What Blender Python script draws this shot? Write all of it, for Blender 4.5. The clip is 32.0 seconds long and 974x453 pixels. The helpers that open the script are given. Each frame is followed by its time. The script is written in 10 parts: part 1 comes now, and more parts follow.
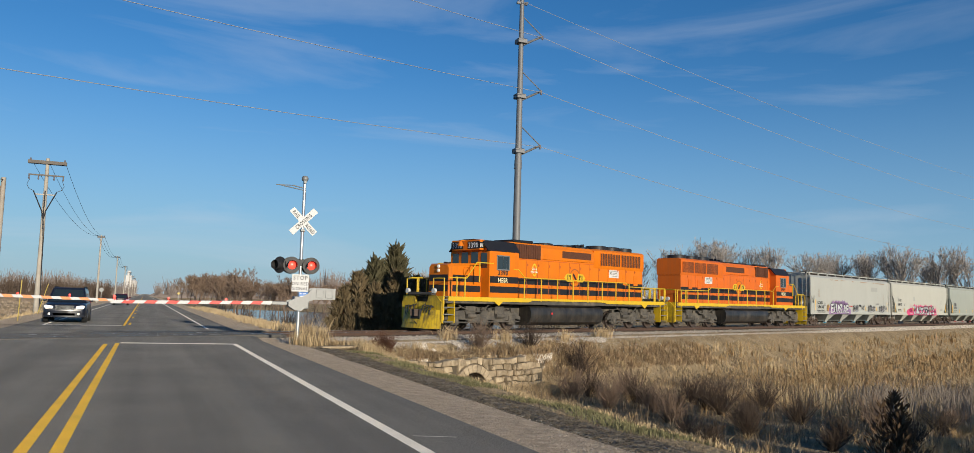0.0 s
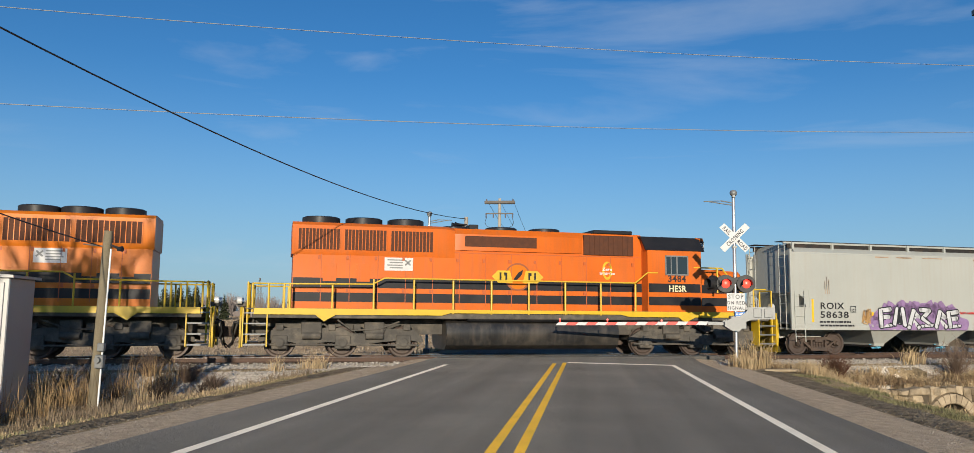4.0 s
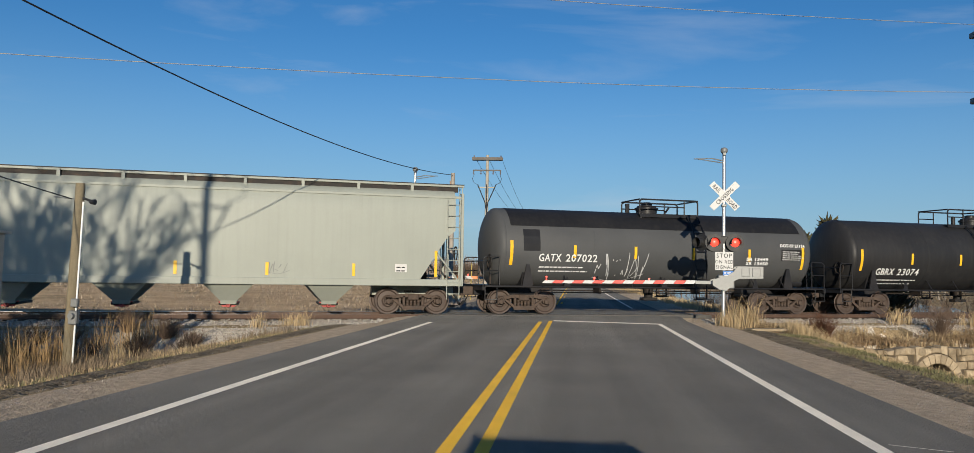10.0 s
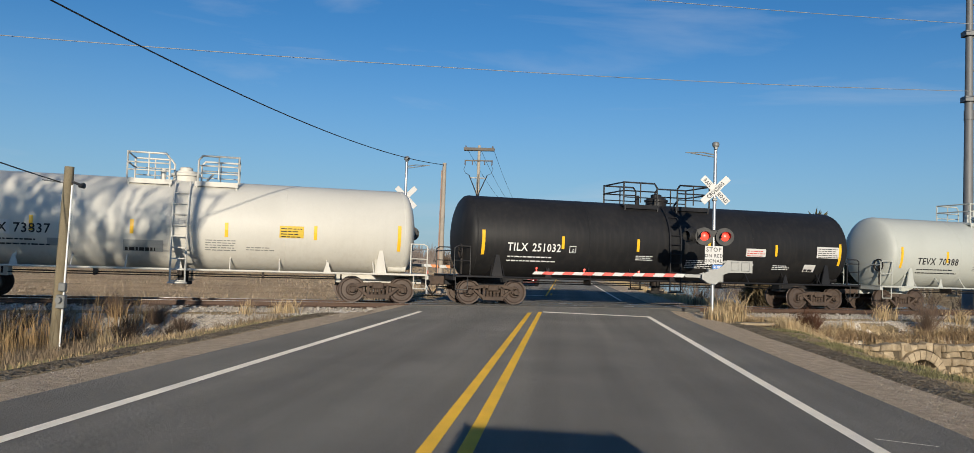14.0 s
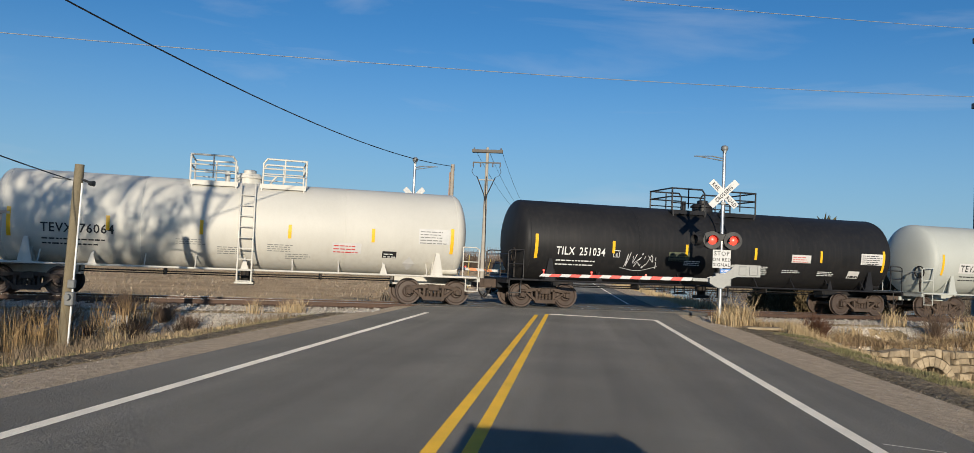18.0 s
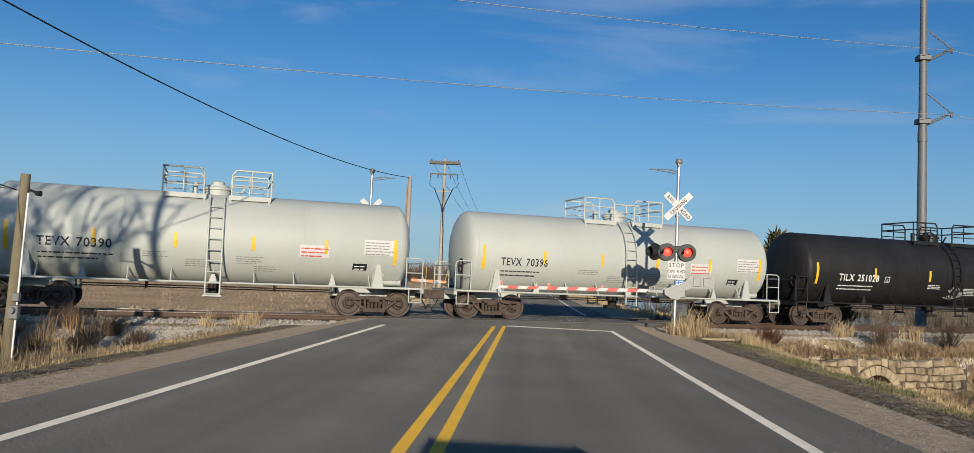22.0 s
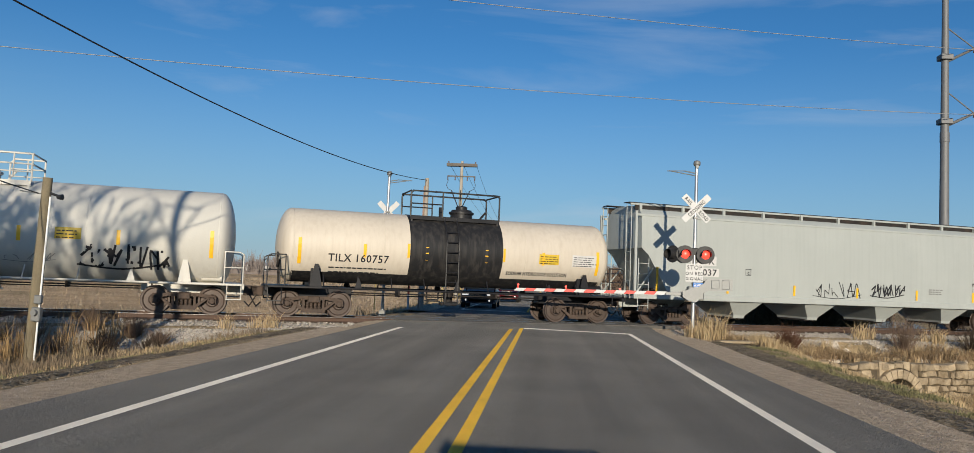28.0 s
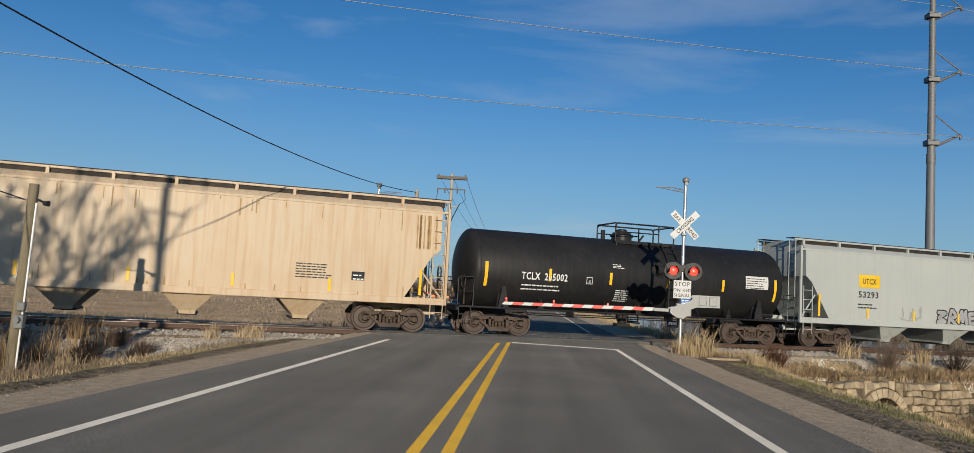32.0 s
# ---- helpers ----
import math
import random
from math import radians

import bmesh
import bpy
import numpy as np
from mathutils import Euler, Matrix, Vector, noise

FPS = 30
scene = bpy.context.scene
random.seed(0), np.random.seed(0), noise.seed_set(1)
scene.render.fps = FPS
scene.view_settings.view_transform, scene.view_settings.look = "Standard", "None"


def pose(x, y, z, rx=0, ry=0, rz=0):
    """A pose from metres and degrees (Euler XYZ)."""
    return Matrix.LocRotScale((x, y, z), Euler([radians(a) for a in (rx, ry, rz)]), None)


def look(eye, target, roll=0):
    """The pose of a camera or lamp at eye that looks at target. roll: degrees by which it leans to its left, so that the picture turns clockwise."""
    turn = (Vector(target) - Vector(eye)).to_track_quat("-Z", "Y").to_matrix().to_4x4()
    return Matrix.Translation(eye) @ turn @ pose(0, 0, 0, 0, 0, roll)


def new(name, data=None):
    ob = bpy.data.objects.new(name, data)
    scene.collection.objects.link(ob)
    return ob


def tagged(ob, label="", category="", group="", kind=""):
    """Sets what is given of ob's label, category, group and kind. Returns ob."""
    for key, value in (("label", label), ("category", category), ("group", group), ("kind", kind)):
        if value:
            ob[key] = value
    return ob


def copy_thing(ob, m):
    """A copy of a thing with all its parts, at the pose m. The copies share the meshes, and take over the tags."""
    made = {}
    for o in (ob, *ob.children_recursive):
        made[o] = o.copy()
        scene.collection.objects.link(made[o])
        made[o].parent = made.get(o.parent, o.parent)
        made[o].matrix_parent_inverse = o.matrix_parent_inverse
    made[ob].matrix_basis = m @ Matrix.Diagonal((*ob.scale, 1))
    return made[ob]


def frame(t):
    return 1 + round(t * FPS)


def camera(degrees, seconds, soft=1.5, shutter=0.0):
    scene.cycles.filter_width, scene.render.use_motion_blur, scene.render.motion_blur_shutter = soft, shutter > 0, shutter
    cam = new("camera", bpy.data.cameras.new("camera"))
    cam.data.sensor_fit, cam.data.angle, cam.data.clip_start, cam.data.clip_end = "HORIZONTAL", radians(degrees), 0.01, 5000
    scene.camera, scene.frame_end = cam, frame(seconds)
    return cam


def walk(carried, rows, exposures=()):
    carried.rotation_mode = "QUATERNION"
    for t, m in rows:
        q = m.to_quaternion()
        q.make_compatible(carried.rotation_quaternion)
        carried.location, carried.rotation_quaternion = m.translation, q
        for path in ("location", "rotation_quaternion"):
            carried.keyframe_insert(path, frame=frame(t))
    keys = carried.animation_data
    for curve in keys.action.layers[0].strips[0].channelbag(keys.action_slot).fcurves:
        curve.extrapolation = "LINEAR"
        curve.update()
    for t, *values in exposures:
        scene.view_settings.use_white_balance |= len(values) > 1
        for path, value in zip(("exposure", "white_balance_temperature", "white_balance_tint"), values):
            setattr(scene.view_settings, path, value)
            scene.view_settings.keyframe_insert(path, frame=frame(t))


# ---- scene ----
cam = camera(62.63, 32.0, soft=0.55)

# seconds, x, y, z, yaw, pitch, roll
PATH = [
    (0, -0.045, -1.087, 1.605, -23.061, 5.493, -1.621),
    (0.5, -0.02, -1.045, 1.584, -17.788, 5.619, -1.332),
    (1, 0.005, -0.983, 1.575, -10.546, 5.921, -0.893),
    (1.5, 0.022, -0.911, 1.557, -3.498, 6.421, -0.378),
    (2, 0.026, -0.849, 1.537, 2.863, 7.456, -0.516),
    (2.5, 0.020, -0.724, 1.527, 7.520, 7.952, -0.961),
    (4.5, -0.008, -0.246, 1.534, 6.525, 6.076, -0.751),
    (5, -0.017, -0.126, 1.540, 5.347, 6.060, -1.040),
    (5.5, -0.014, -0.027, 1.544, 4.878, 6.342, -1.321),
    (6, -0.005, 0.061, 1.547, 4.724, 6.098, -1.608),
    (6.5, -0.016, 0.115, 1.540, 4.568, 5.547, -2.023),
    (7, -0.022, 0.144, 1.535, 4.335, 5.226, -2.302),
    (7.5, -0.020, 0.156, 1.531, 3.979, 4.980, -2.137),
    (8, -0.016, 0.143, 1.538, 4.150, 4.818, -1.834),
    (8.5, -0.014, 0.137, 1.546, 4.369, 4.530, -1.654),
    (9, -0.001, 0.145, 1.553, 5.487, 4.050, -1.511),
    (9.5, -0.004, 0.153, 1.546, 6.689, 3.559, -1.281),
    (10, 0.013, 0.145, 1.544, 6.233, 3.390, -1.207),
    (10.5, -0.006, 0.137, 1.538, 5.096, 3.348, -1.260),
    (11, -0.018, 0.141, 1.537, 4.649, 3.435, -1.415),
    (11.5, -0.025, 0.142, 1.539, 4.571, 3.449, -1.386),
    (12, -0.029, 0.136, 1.541, 4.459, 3.354, -1.423),
    (12.5, -0.026, 0.138, 1.547, 4.307, 3.198, -1.634),
    (13, -0.025, 0.141, 1.552, 4.738, 2.924, -2.052),
    (13.5, -0.021, 0.146, 1.540, 5.256, 2.814, -2.084),
    (14, -0.010, 0.153, 1.533, 5.491, 2.747, -2.068),
    (14.5, -0.000, 0.154, 1.529, 5.722, 2.617, -2.035),
    (15, 0.012, 0.151, 1.523, 5.860, 2.571, -1.905),
    (15.5, 0.035, 0.146, 1.502, 5.969, 2.702, -1.401),
    (17.5, 0.008, 0.147, 1.518, 6.160, 2.632, -2.260),
    (18, -0.004, 0.152, 1.515, 6.014, 2.882, -2.641),
    (18.5, -0.014, 0.155, 1.514, 5.799, 3.186, -2.752),
    (19, -0.017, 0.142, 1.510, 5.572, 3.450, -2.727),
    (19.5, -0.021, 0.142, 1.508, 5.070, 3.694, -2.772),
    (20, -0.030, 0.138, 1.508, 4.454, 3.870, -2.791),
    (20.5, -0.032, 0.138, 1.509, 3.999, 3.976, -2.836),
    (21, -0.033, 0.139, 1.511, 3.667, 4.033, -2.774),
    (21.5, -0.030, 0.137, 1.517, 3.279, 3.908, -2.697),
    (22, -0.024, 0.138, 1.526, 2.937, 3.835, -2.579),
    (22.5, -0.021, 0.141, 1.539, 2.839, 3.791, -2.592),
    (23, -0.011, 0.141, 1.552, 2.888, 3.775, -2.593),
    (23.5, -0.009, 0.134, 1.541, 2.955, 3.869, -2.571),
    (24, -0.005, 0.136, 1.537, 3.001, 3.940, -2.537),
    (24.5, -0.004, 0.137, 1.536, 3.129, 3.936, -2.371),
    (26.5, -0.005, 0.142, 1.531, 3.759, 3.776, -2.491),
    (27, -0.009, 0.146, 1.533, 3.977, 3.837, -2.563),
    (27.5, -0.011, 0.147, 1.538, 4.141, 3.862, -2.575),
    (28, -0.017, 0.147, 1.538, 4.172, 3.927, -2.570),
    (28.5, -0.019, 0.146, 1.535, 4.226, 3.987, -2.577),
    (29, -0.018, 0.141, 1.527, 4.250, 4.021, -2.583),
    (29.5, -0.018, 0.136, 1.528, 4.295, 4.053, -2.642),
    (30, -0.012, 0.133, 1.530, 4.372, 4.112, -2.635),
    (30.5, -0.008, 0.135, 1.534, 4.412, 4.177, -2.727),
    (31, -0.011, 0.137, 1.535, 4.476, 4.217, -2.849),
    (31.5, -0.013, 0.145, 1.536, 4.445, 4.330, -2.935),
    (32, -0.010, 0.153, 1.551, 3.334, 4.904, -3.426),
]
walk(cam, [(t, pose(x, y, z, 90 + p, r, w)) for t, x, y, z, w, p, r in PATH], ((0, 0.15), (1, 0.1), (2, 0.12), (5, 0.17), (6, -0.03), (8, -0.05), (10, 0.06), (20, 0.08), (24, 0.06), (27, 0.05), (29, -0.01), (32, -0.08)))

# ---------------------------------------------------------------- world, sun, exposure
SUN_AZ, SUN_EL = 7.2, 11.3          # degrees: light travels this far left of straight ahead, and down
world = bpy.data.worlds.new("world")
scene.world = world
world.use_nodes = True
wn, wl = world.node_tree.nodes, world.node_tree.links
wn.clear()
w_out = wn.new("ShaderNodeOutputWorld")
w_bg = wn.new("ShaderNodeBackground")
w_sky = wn.new("ShaderNodeTexSky")
w_sky.sky_type = "NISHITA"
w_sky.sun_disc = False
w_sky.sun_elevation = radians(SUN_EL + 6)
w_sky.sun_rotation = radians(180 - SUN_AZ)
w_sky.air_density, w_sky.dust_density, w_sky.ozone_density = 1.0, 0.3, 4.0
w_bg.inputs["Strength"].default_value = 0.088
# thin cirrus: stretched noise over the sky dome
w_tc = wn.new("ShaderNodeTexCoord")
w_map = wn.new("ShaderNodeMapping")
w_map.inputs["Scale"].default_value = (1.0, 0.8, 6.5)
w_map.inputs["Rotation"].default_value = (0.0, radians(-9), radians(12))
w_n1 = wn.new("ShaderNodeTexNoise")
w_n1.inputs["Scale"].default_value, w_n1.inputs["Detail"].default_value, w_n1.inputs["Roughness"].default_value = 2.2, 7.0, 0.55
w_n1.inputs["Distortion"].default_value = 0.6
w_ramp = wn.new("ShaderNodeMapRange")
w_ramp.inputs["From Min"].default_value, w_ramp.inputs["From Max"].default_value = 0.56, 0.95
w_ramp.inputs["To Max"].default_value = 0.5
w_mix = wn.new("ShaderNodeMix")
w_mix.data_type = "RGBA"
w_mix.inputs["B"].default_value = (6.0, 6.6, 7.4, 1)
w_hsv = wn.new("ShaderNodeHueSaturation")
w_hsv.inputs["Saturation"].default_value = 1.22
wl.new(w_tc.outputs["Generated"], w_map.inputs["Vector"])
wl.new(w_map.outputs["Vector"], w_n1.inputs["Vector"])
wl.new(w_n1.outputs["Fac"], w_ramp.inputs["Value"])
wl.new(w_ramp.outputs["Result"], w_mix.inputs["Factor"])
wl.new(w_sky.outputs["Color"], w_hsv.inputs["Color"])
w_tint = wn.new("ShaderNodeVectorMath")
w_tint.operation = "MULTIPLY"
w_tint.inputs[1].default_value = (0.90, 0.985, 1.06)
wl.new(w_hsv.outputs["Color"], w_tint.inputs[0])
# pale blue haze low over the horizon
w_sep = wn.new("ShaderNodeSeparateXYZ")
w_low = wn.new("ShaderNodeMapRange")
w_low.interpolation_type = "SMOOTHSTEP"
w_low.inputs["From Min"].default_value, w_low.inputs["From Max"].default_value = -0.02, 0.30
w_low.inputs["To Min"].default_value, w_low.inputs["To Max"].default_value = 0.7, 0.0
w_haze = wn.new("ShaderNodeMix")
w_haze.data_type = "RGBA"
w_haze.inputs["B"].default_value = (2.6, 4.35, 6.3, 1)
wl.new(w_tc.outputs["Generated"], w_sep.inputs[0])
wl.new(w_sep.outputs["Z"], w_low.inputs["Value"])
wl.new(w_low.outputs["Result"], w_haze.inputs["Factor"])
wl.new(w_tint.outputs["Vector"], w_haze.inputs["A"])
wl.new(w_haze.outputs["Result"], w_mix.inputs["A"])
wl.new(w_mix.outputs["Result"], w_bg.inputs["Color"])
wl.new(w_bg.outputs["Background"], w_out.inputs["Surface"])

sun_data = bpy.data.lights.new("sun", "SUN")
sun_data.energy, sun_data.angle, sun_data.color = 4.65, radians(0.4), (0.96, 0.86, 0.70)
sun = new("sun", sun_data)
SUN_WAY = Vector((-math.sin(radians(SUN_AZ)) * math.cos(radians(SUN_EL)), math.cos(radians(SUN_AZ)) * math.cos(radians(SUN_EL)), -math.sin(radians(SUN_EL))))
sun.matrix_world = look(-SUN_WAY * 50, (0, 0, 0))

# ---------------------------------------------------------------- plan in numbers
TA = radians(21.98)                 # the track's turn against the road's cross direction
TD = Vector((math.cos(TA), math.sin(TA), 0))
TN = Vector((math.sin(TA), -math.cos(TA), 0))   # towards the camera's side
TB = Vector((0, 31.84, 0))
RAIL = 0.095                        # height of the rail heads at the road
GRADE = 0.0068                      # the track climbs this much to the right
SPEED = ((0, 11.67), (2, 11.74), (3.2, 12.24), (4.6, 11.85), (8, 12.04), (12, 12.40), (16, 12.47), (20, 12.51), (24, 12.46), (28, 12.40), (32, 12.37))


def gone(t):
    """How far the train has run by then."""
    s = 0.0
    for (t0, v0), (t1, v1) in zip(SPEED, SPEED[1:]):
        if t <= t0:
            break
        e = min(t, t1)
        ve = v0 + (v1 - v0) * (e - t0) / (t1 - t0)
        s += (v0 + ve) / 2 * (e - t0)
    return s


def grade(s):
    return GRADE * max(-60.0, min(130.0, s))


def trk(s, off, z=0.0):
    """A place s metres along the track, off metres from its middle towards the camera's side."""
    return TB + TD * s + TN * off + Vector((0, 0, z + grade(s)))


def perp(x, y):
    """Distance from the track's middle, positive on the camera's side, and the place along it."""
    w = Vector((x, y, 0)) - TB
    return w.dot(TN), w.dot(TD)


# ---------------------------------------------------------------- materials
def smooth(a, b, x):
    t = max(0.0, min(1.0, (x - a) / (b - a)))
    return t * t * (3 - 2 * t)


MATS = {}


def mat(name, col, rough=0.6, metal=0.0, var=0.12, scale=3.0, fine=40.0, bump=0.15, dirt=None, dirt_amt=0.0, streak=None, streak_amt=0.0, emit=0.0, spec=0.5, rnd=0.0, coat=0.0, low=None, relief=0.02):
    """A painted, worn or natural surface: base colour with large and fine variation, dirt patches, vertical streaks, bump."""
    if name in MATS:
        return MATS[name]
    m = bpy.data.materials.new(name)
    m.use_nodes = True
    nt = m.node_tree
    nd, lk = nt.nodes, nt.links
    b = nd["Principled BSDF"]
    tc = nd.new("ShaderNodeTexCoord")
    n1 = nd.new("ShaderNodeTexNoise")
    n1.inputs["Scale"].default_value, n1.inputs["Detail"].default_value = scale, 5.0
    n2 = nd.new("ShaderNodeTexNoise")
    n2.inputs["Scale"].default_value, n2.inputs["Detail"].default_value = fine, 3.0
    lk.new(tc.outputs["Object"], n1.inputs["Vector"])
    lk.new(tc.outputs["Object"], n2.inputs["Vector"])
    add = nd.new("ShaderNodeMath")
    add.operation = "MULTIPLY_ADD"
    lk.new(n2.outputs["Fac"], add.inputs[0])
    add.inputs[1].default_value = 0.6
    lk.new(n1.outputs["Fac"], add.inputs[2])
    rng = nd.new("ShaderNodeMapRange")
    rng.inputs["From Min"].default_value, rng.inputs["From Max"].default_value = 0.5, 1.1
    rng.inputs["To Min"].default_value, rng.inputs["To Max"].default_value = 1 - var, 1 + var
    lk.new(add.outputs[0], rng.inputs["Value"])
    val = rng.outputs["Result"]
    if rnd:
        oi = nd.new("ShaderNodeObjectInfo")
        rr = nd.new("ShaderNodeMapRange")
        rr.inputs["To Min"].default_value, rr.inputs["To Max"].default_value = 1 - rnd, 1 + rnd
        lk.new(oi.outputs["Random"], rr.inputs["Value"])
        mu = nd.new("ShaderNodeMath")
        mu.operation = "MULTIPLY"
        lk.new(val, mu.inputs[0])
        lk.new(rr.outputs["Result"], mu.inputs[1])
        val = mu.outputs[0]
    mul = nd.new("ShaderNodeVectorMath")
    mul.operation = "SCALE"
    mul.inputs[0].default_value = col[:3]
    lk.new(val, mul.inputs["Scale"])
    out = mul.outputs["Vector"]

    def blend(fac, colour, under):
        mx = nd.new("ShaderNodeMix")
        mx.data_type = "RGBA"
        lk.new(fac, mx.inputs["Factor"])
        lk.new(under, mx.inputs["A"])
        mx.inputs["B"].default_value = (*colour, 1)
        return mx.outputs["Result"]

    if dirt:
        nr = nd.new("ShaderNodeTexNoise")
        nr.inputs["Scale"].default_value, nr.inputs["Detail"].default_value, nr.inputs["Roughness"].default_value = scale * 0.6, 8.0, 0.65
        lk.new(tc.outputs["Object"], nr.inputs["Vector"])
        r2 = nd.new("ShaderNodeMapRange")
        r2.inputs["From Min"].default_value, r2.inputs["From Max"].default_value, r2.inputs["To Max"].default_value = 0.48, 0.72, dirt_amt
        lk.new(nr.outputs["Fac"], r2.inputs["Value"])
        out = blend(r2.outputs["Result"], dirt, out)
    if streak:
        mp = nd.new("ShaderNodeMapping")
        mp.inputs["Scale"].default_value = (7.0, 7.0, 0.35)
        lk.new(tc.outputs["Object"], mp.inputs["Vector"])
        ns = nd.new("ShaderNodeTexNoise")
        ns.inputs["Scale"].default_value, ns.inputs["Detail"].default_value = 1.0, 6.0
        lk.new(mp.outputs["Vector"], ns.inputs["Vector"])
        r3 = nd.new("ShaderNodeMapRange")
        r3.inputs["From Min"].default_value, r3.inputs["From Max"].default_value, r3.inputs["To Max"].default_value = 0.45, 0.75, streak_amt
        lk.new(ns.outputs["Fac"], r3.inputs["Value"])
        fac = r3.outputs["Result"]
        if low:   # spilled or rusty band between two heights of the car
            sp = nd.new("ShaderNodeSeparateXYZ")
            lk.new(tc.outputs["Object"], sp.inputs[0])
            zr = nd.new("ShaderNodeMapRange")
            zr.inputs["From Min"].default_value, zr.inputs["From Max"].default_value = low
            zr.inputs["To Min"].default_value, zr.inputs["To Max"].default_value = 1.0, 0.12
            lk.new(sp.outputs["Z"], zr.inputs["Value"])
            mm = nd.new("ShaderNodeMath")
            mm.operation = "MULTIPLY"
            lk.new(fac, mm.inputs[0])
            lk.new(zr.outputs["Result"], mm.inputs[1])
            fac = mm.outputs[0]
        out = blend(fac, streak, out)
    lk.new(out, b.inputs["Base Color"])
    b.inputs["Metallic"].default_value = metal
    b.inputs["Specular IOR Level"].default_value = spec
    if coat:
        b.inputs["Coat Weight"].default_value = coat
        b.inputs["Coat Roughness"].default_value = 0.05
    rg = nd.new("ShaderNodeMapRange")
    rg.inputs["To Min"].default_value, rg.inputs["To Max"].default_value = max(0.02, rough - 0.12), min(1.0, rough + 0.12)
    lk.new(n1.outputs["Fac"], rg.inputs["Value"])
    lk.new(rg.outputs["Result"], b.inputs["Roughness"])
    if bump:
        bp = nd.new("ShaderNodeBump")
        bp.inputs["Strength"].default_value, bp.inputs["Distance"].default_value = bump, relief
        lk.new(add.outputs[0], bp.inputs["Height"])
        lk.new(bp.outputs["Normal"], b.inputs["Normal"])
    if emit:
        b.inputs["Emission Color"].default_value = (*col[:3], 1)
        b.inputs["Emission Strength"].default_value = emit
    MATS[name] = m
    return m


def grit(m, cells, tilt, speckle=0.3):
    """Loose or broken grain: every small cell of the surface leans its own way and has its own shade."""
    nd, lk = m.node_tree.nodes, m.node_tree.links
    b = nd["Principled BSDF"]
    tc = nd.new("ShaderNodeTexCoord")
    vo = nd.new("ShaderNodeTexVoronoi")
    vo.inputs["Scale"].default_value = cells
    lk.new(tc.outputs["Object"], vo.inputs["Vector"])
    lean = nd.new("ShaderNodeVectorMath")
    lean.operation = "MULTIPLY_ADD"
    lean.inputs[1].default_value = (2 * tilt,) * 3
    lean.inputs[2].default_value = (-tilt,) * 3
    lk.new(vo.outputs["Color"], lean.inputs[0])
    ad = nd.new("ShaderNodeVectorMath")
    lk.new(b.inputs["Normal"].links[0].from_socket, ad.inputs[0])
    lk.new(lean.outputs["Vector"], ad.inputs[1])
    no = nd.new("ShaderNodeVectorMath")
    no.operation = "NORMALIZE"
    lk.new(ad.outputs["Vector"], no.inputs[0])
    lk.new(no.outputs["Vector"], b.inputs["Normal"])
    sx = nd.new("ShaderNodeSeparateXYZ")
    lk.new(vo.outputs["Color"], sx.inputs[0])
    rg = nd.new("ShaderNodeMapRange")
    rg.inputs["To Min"].default_value, rg.inputs["To Max"].default_value = 1 - speckle, 1 + speckle
    lk.new(sx.outputs["Y"], rg.inputs["Value"])
    sc = nd.new("ShaderNodeVectorMath")
    sc.operation = "SCALE"
    lk.new(b.inputs["Base Color"].links[0].from_socket, sc.inputs[0])
    lk.new(rg.outputs["Result"], sc.inputs["Scale"])
    lk.new(sc.outputs["Vector"], b.inputs["Base Color"])
    b.inputs["Diffuse Roughness"].default_value = 1.0
    return m


def glass(name, col=(0.02, 0.03, 0.035), rough=0.03):
    if name in MATS:
        return MATS[name]
    m = bpy.data.materials.new(name)
    m.use_nodes = True
    b = m.node_tree.nodes["Principled BSDF"]
    b.inputs["Base Color"].default_value = (*col, 1)
    b.inputs["Roughness"].default_value = rough
    b.inputs["Specular IOR Level"].default_value = 0.8
    MATS[name] = m
    return m


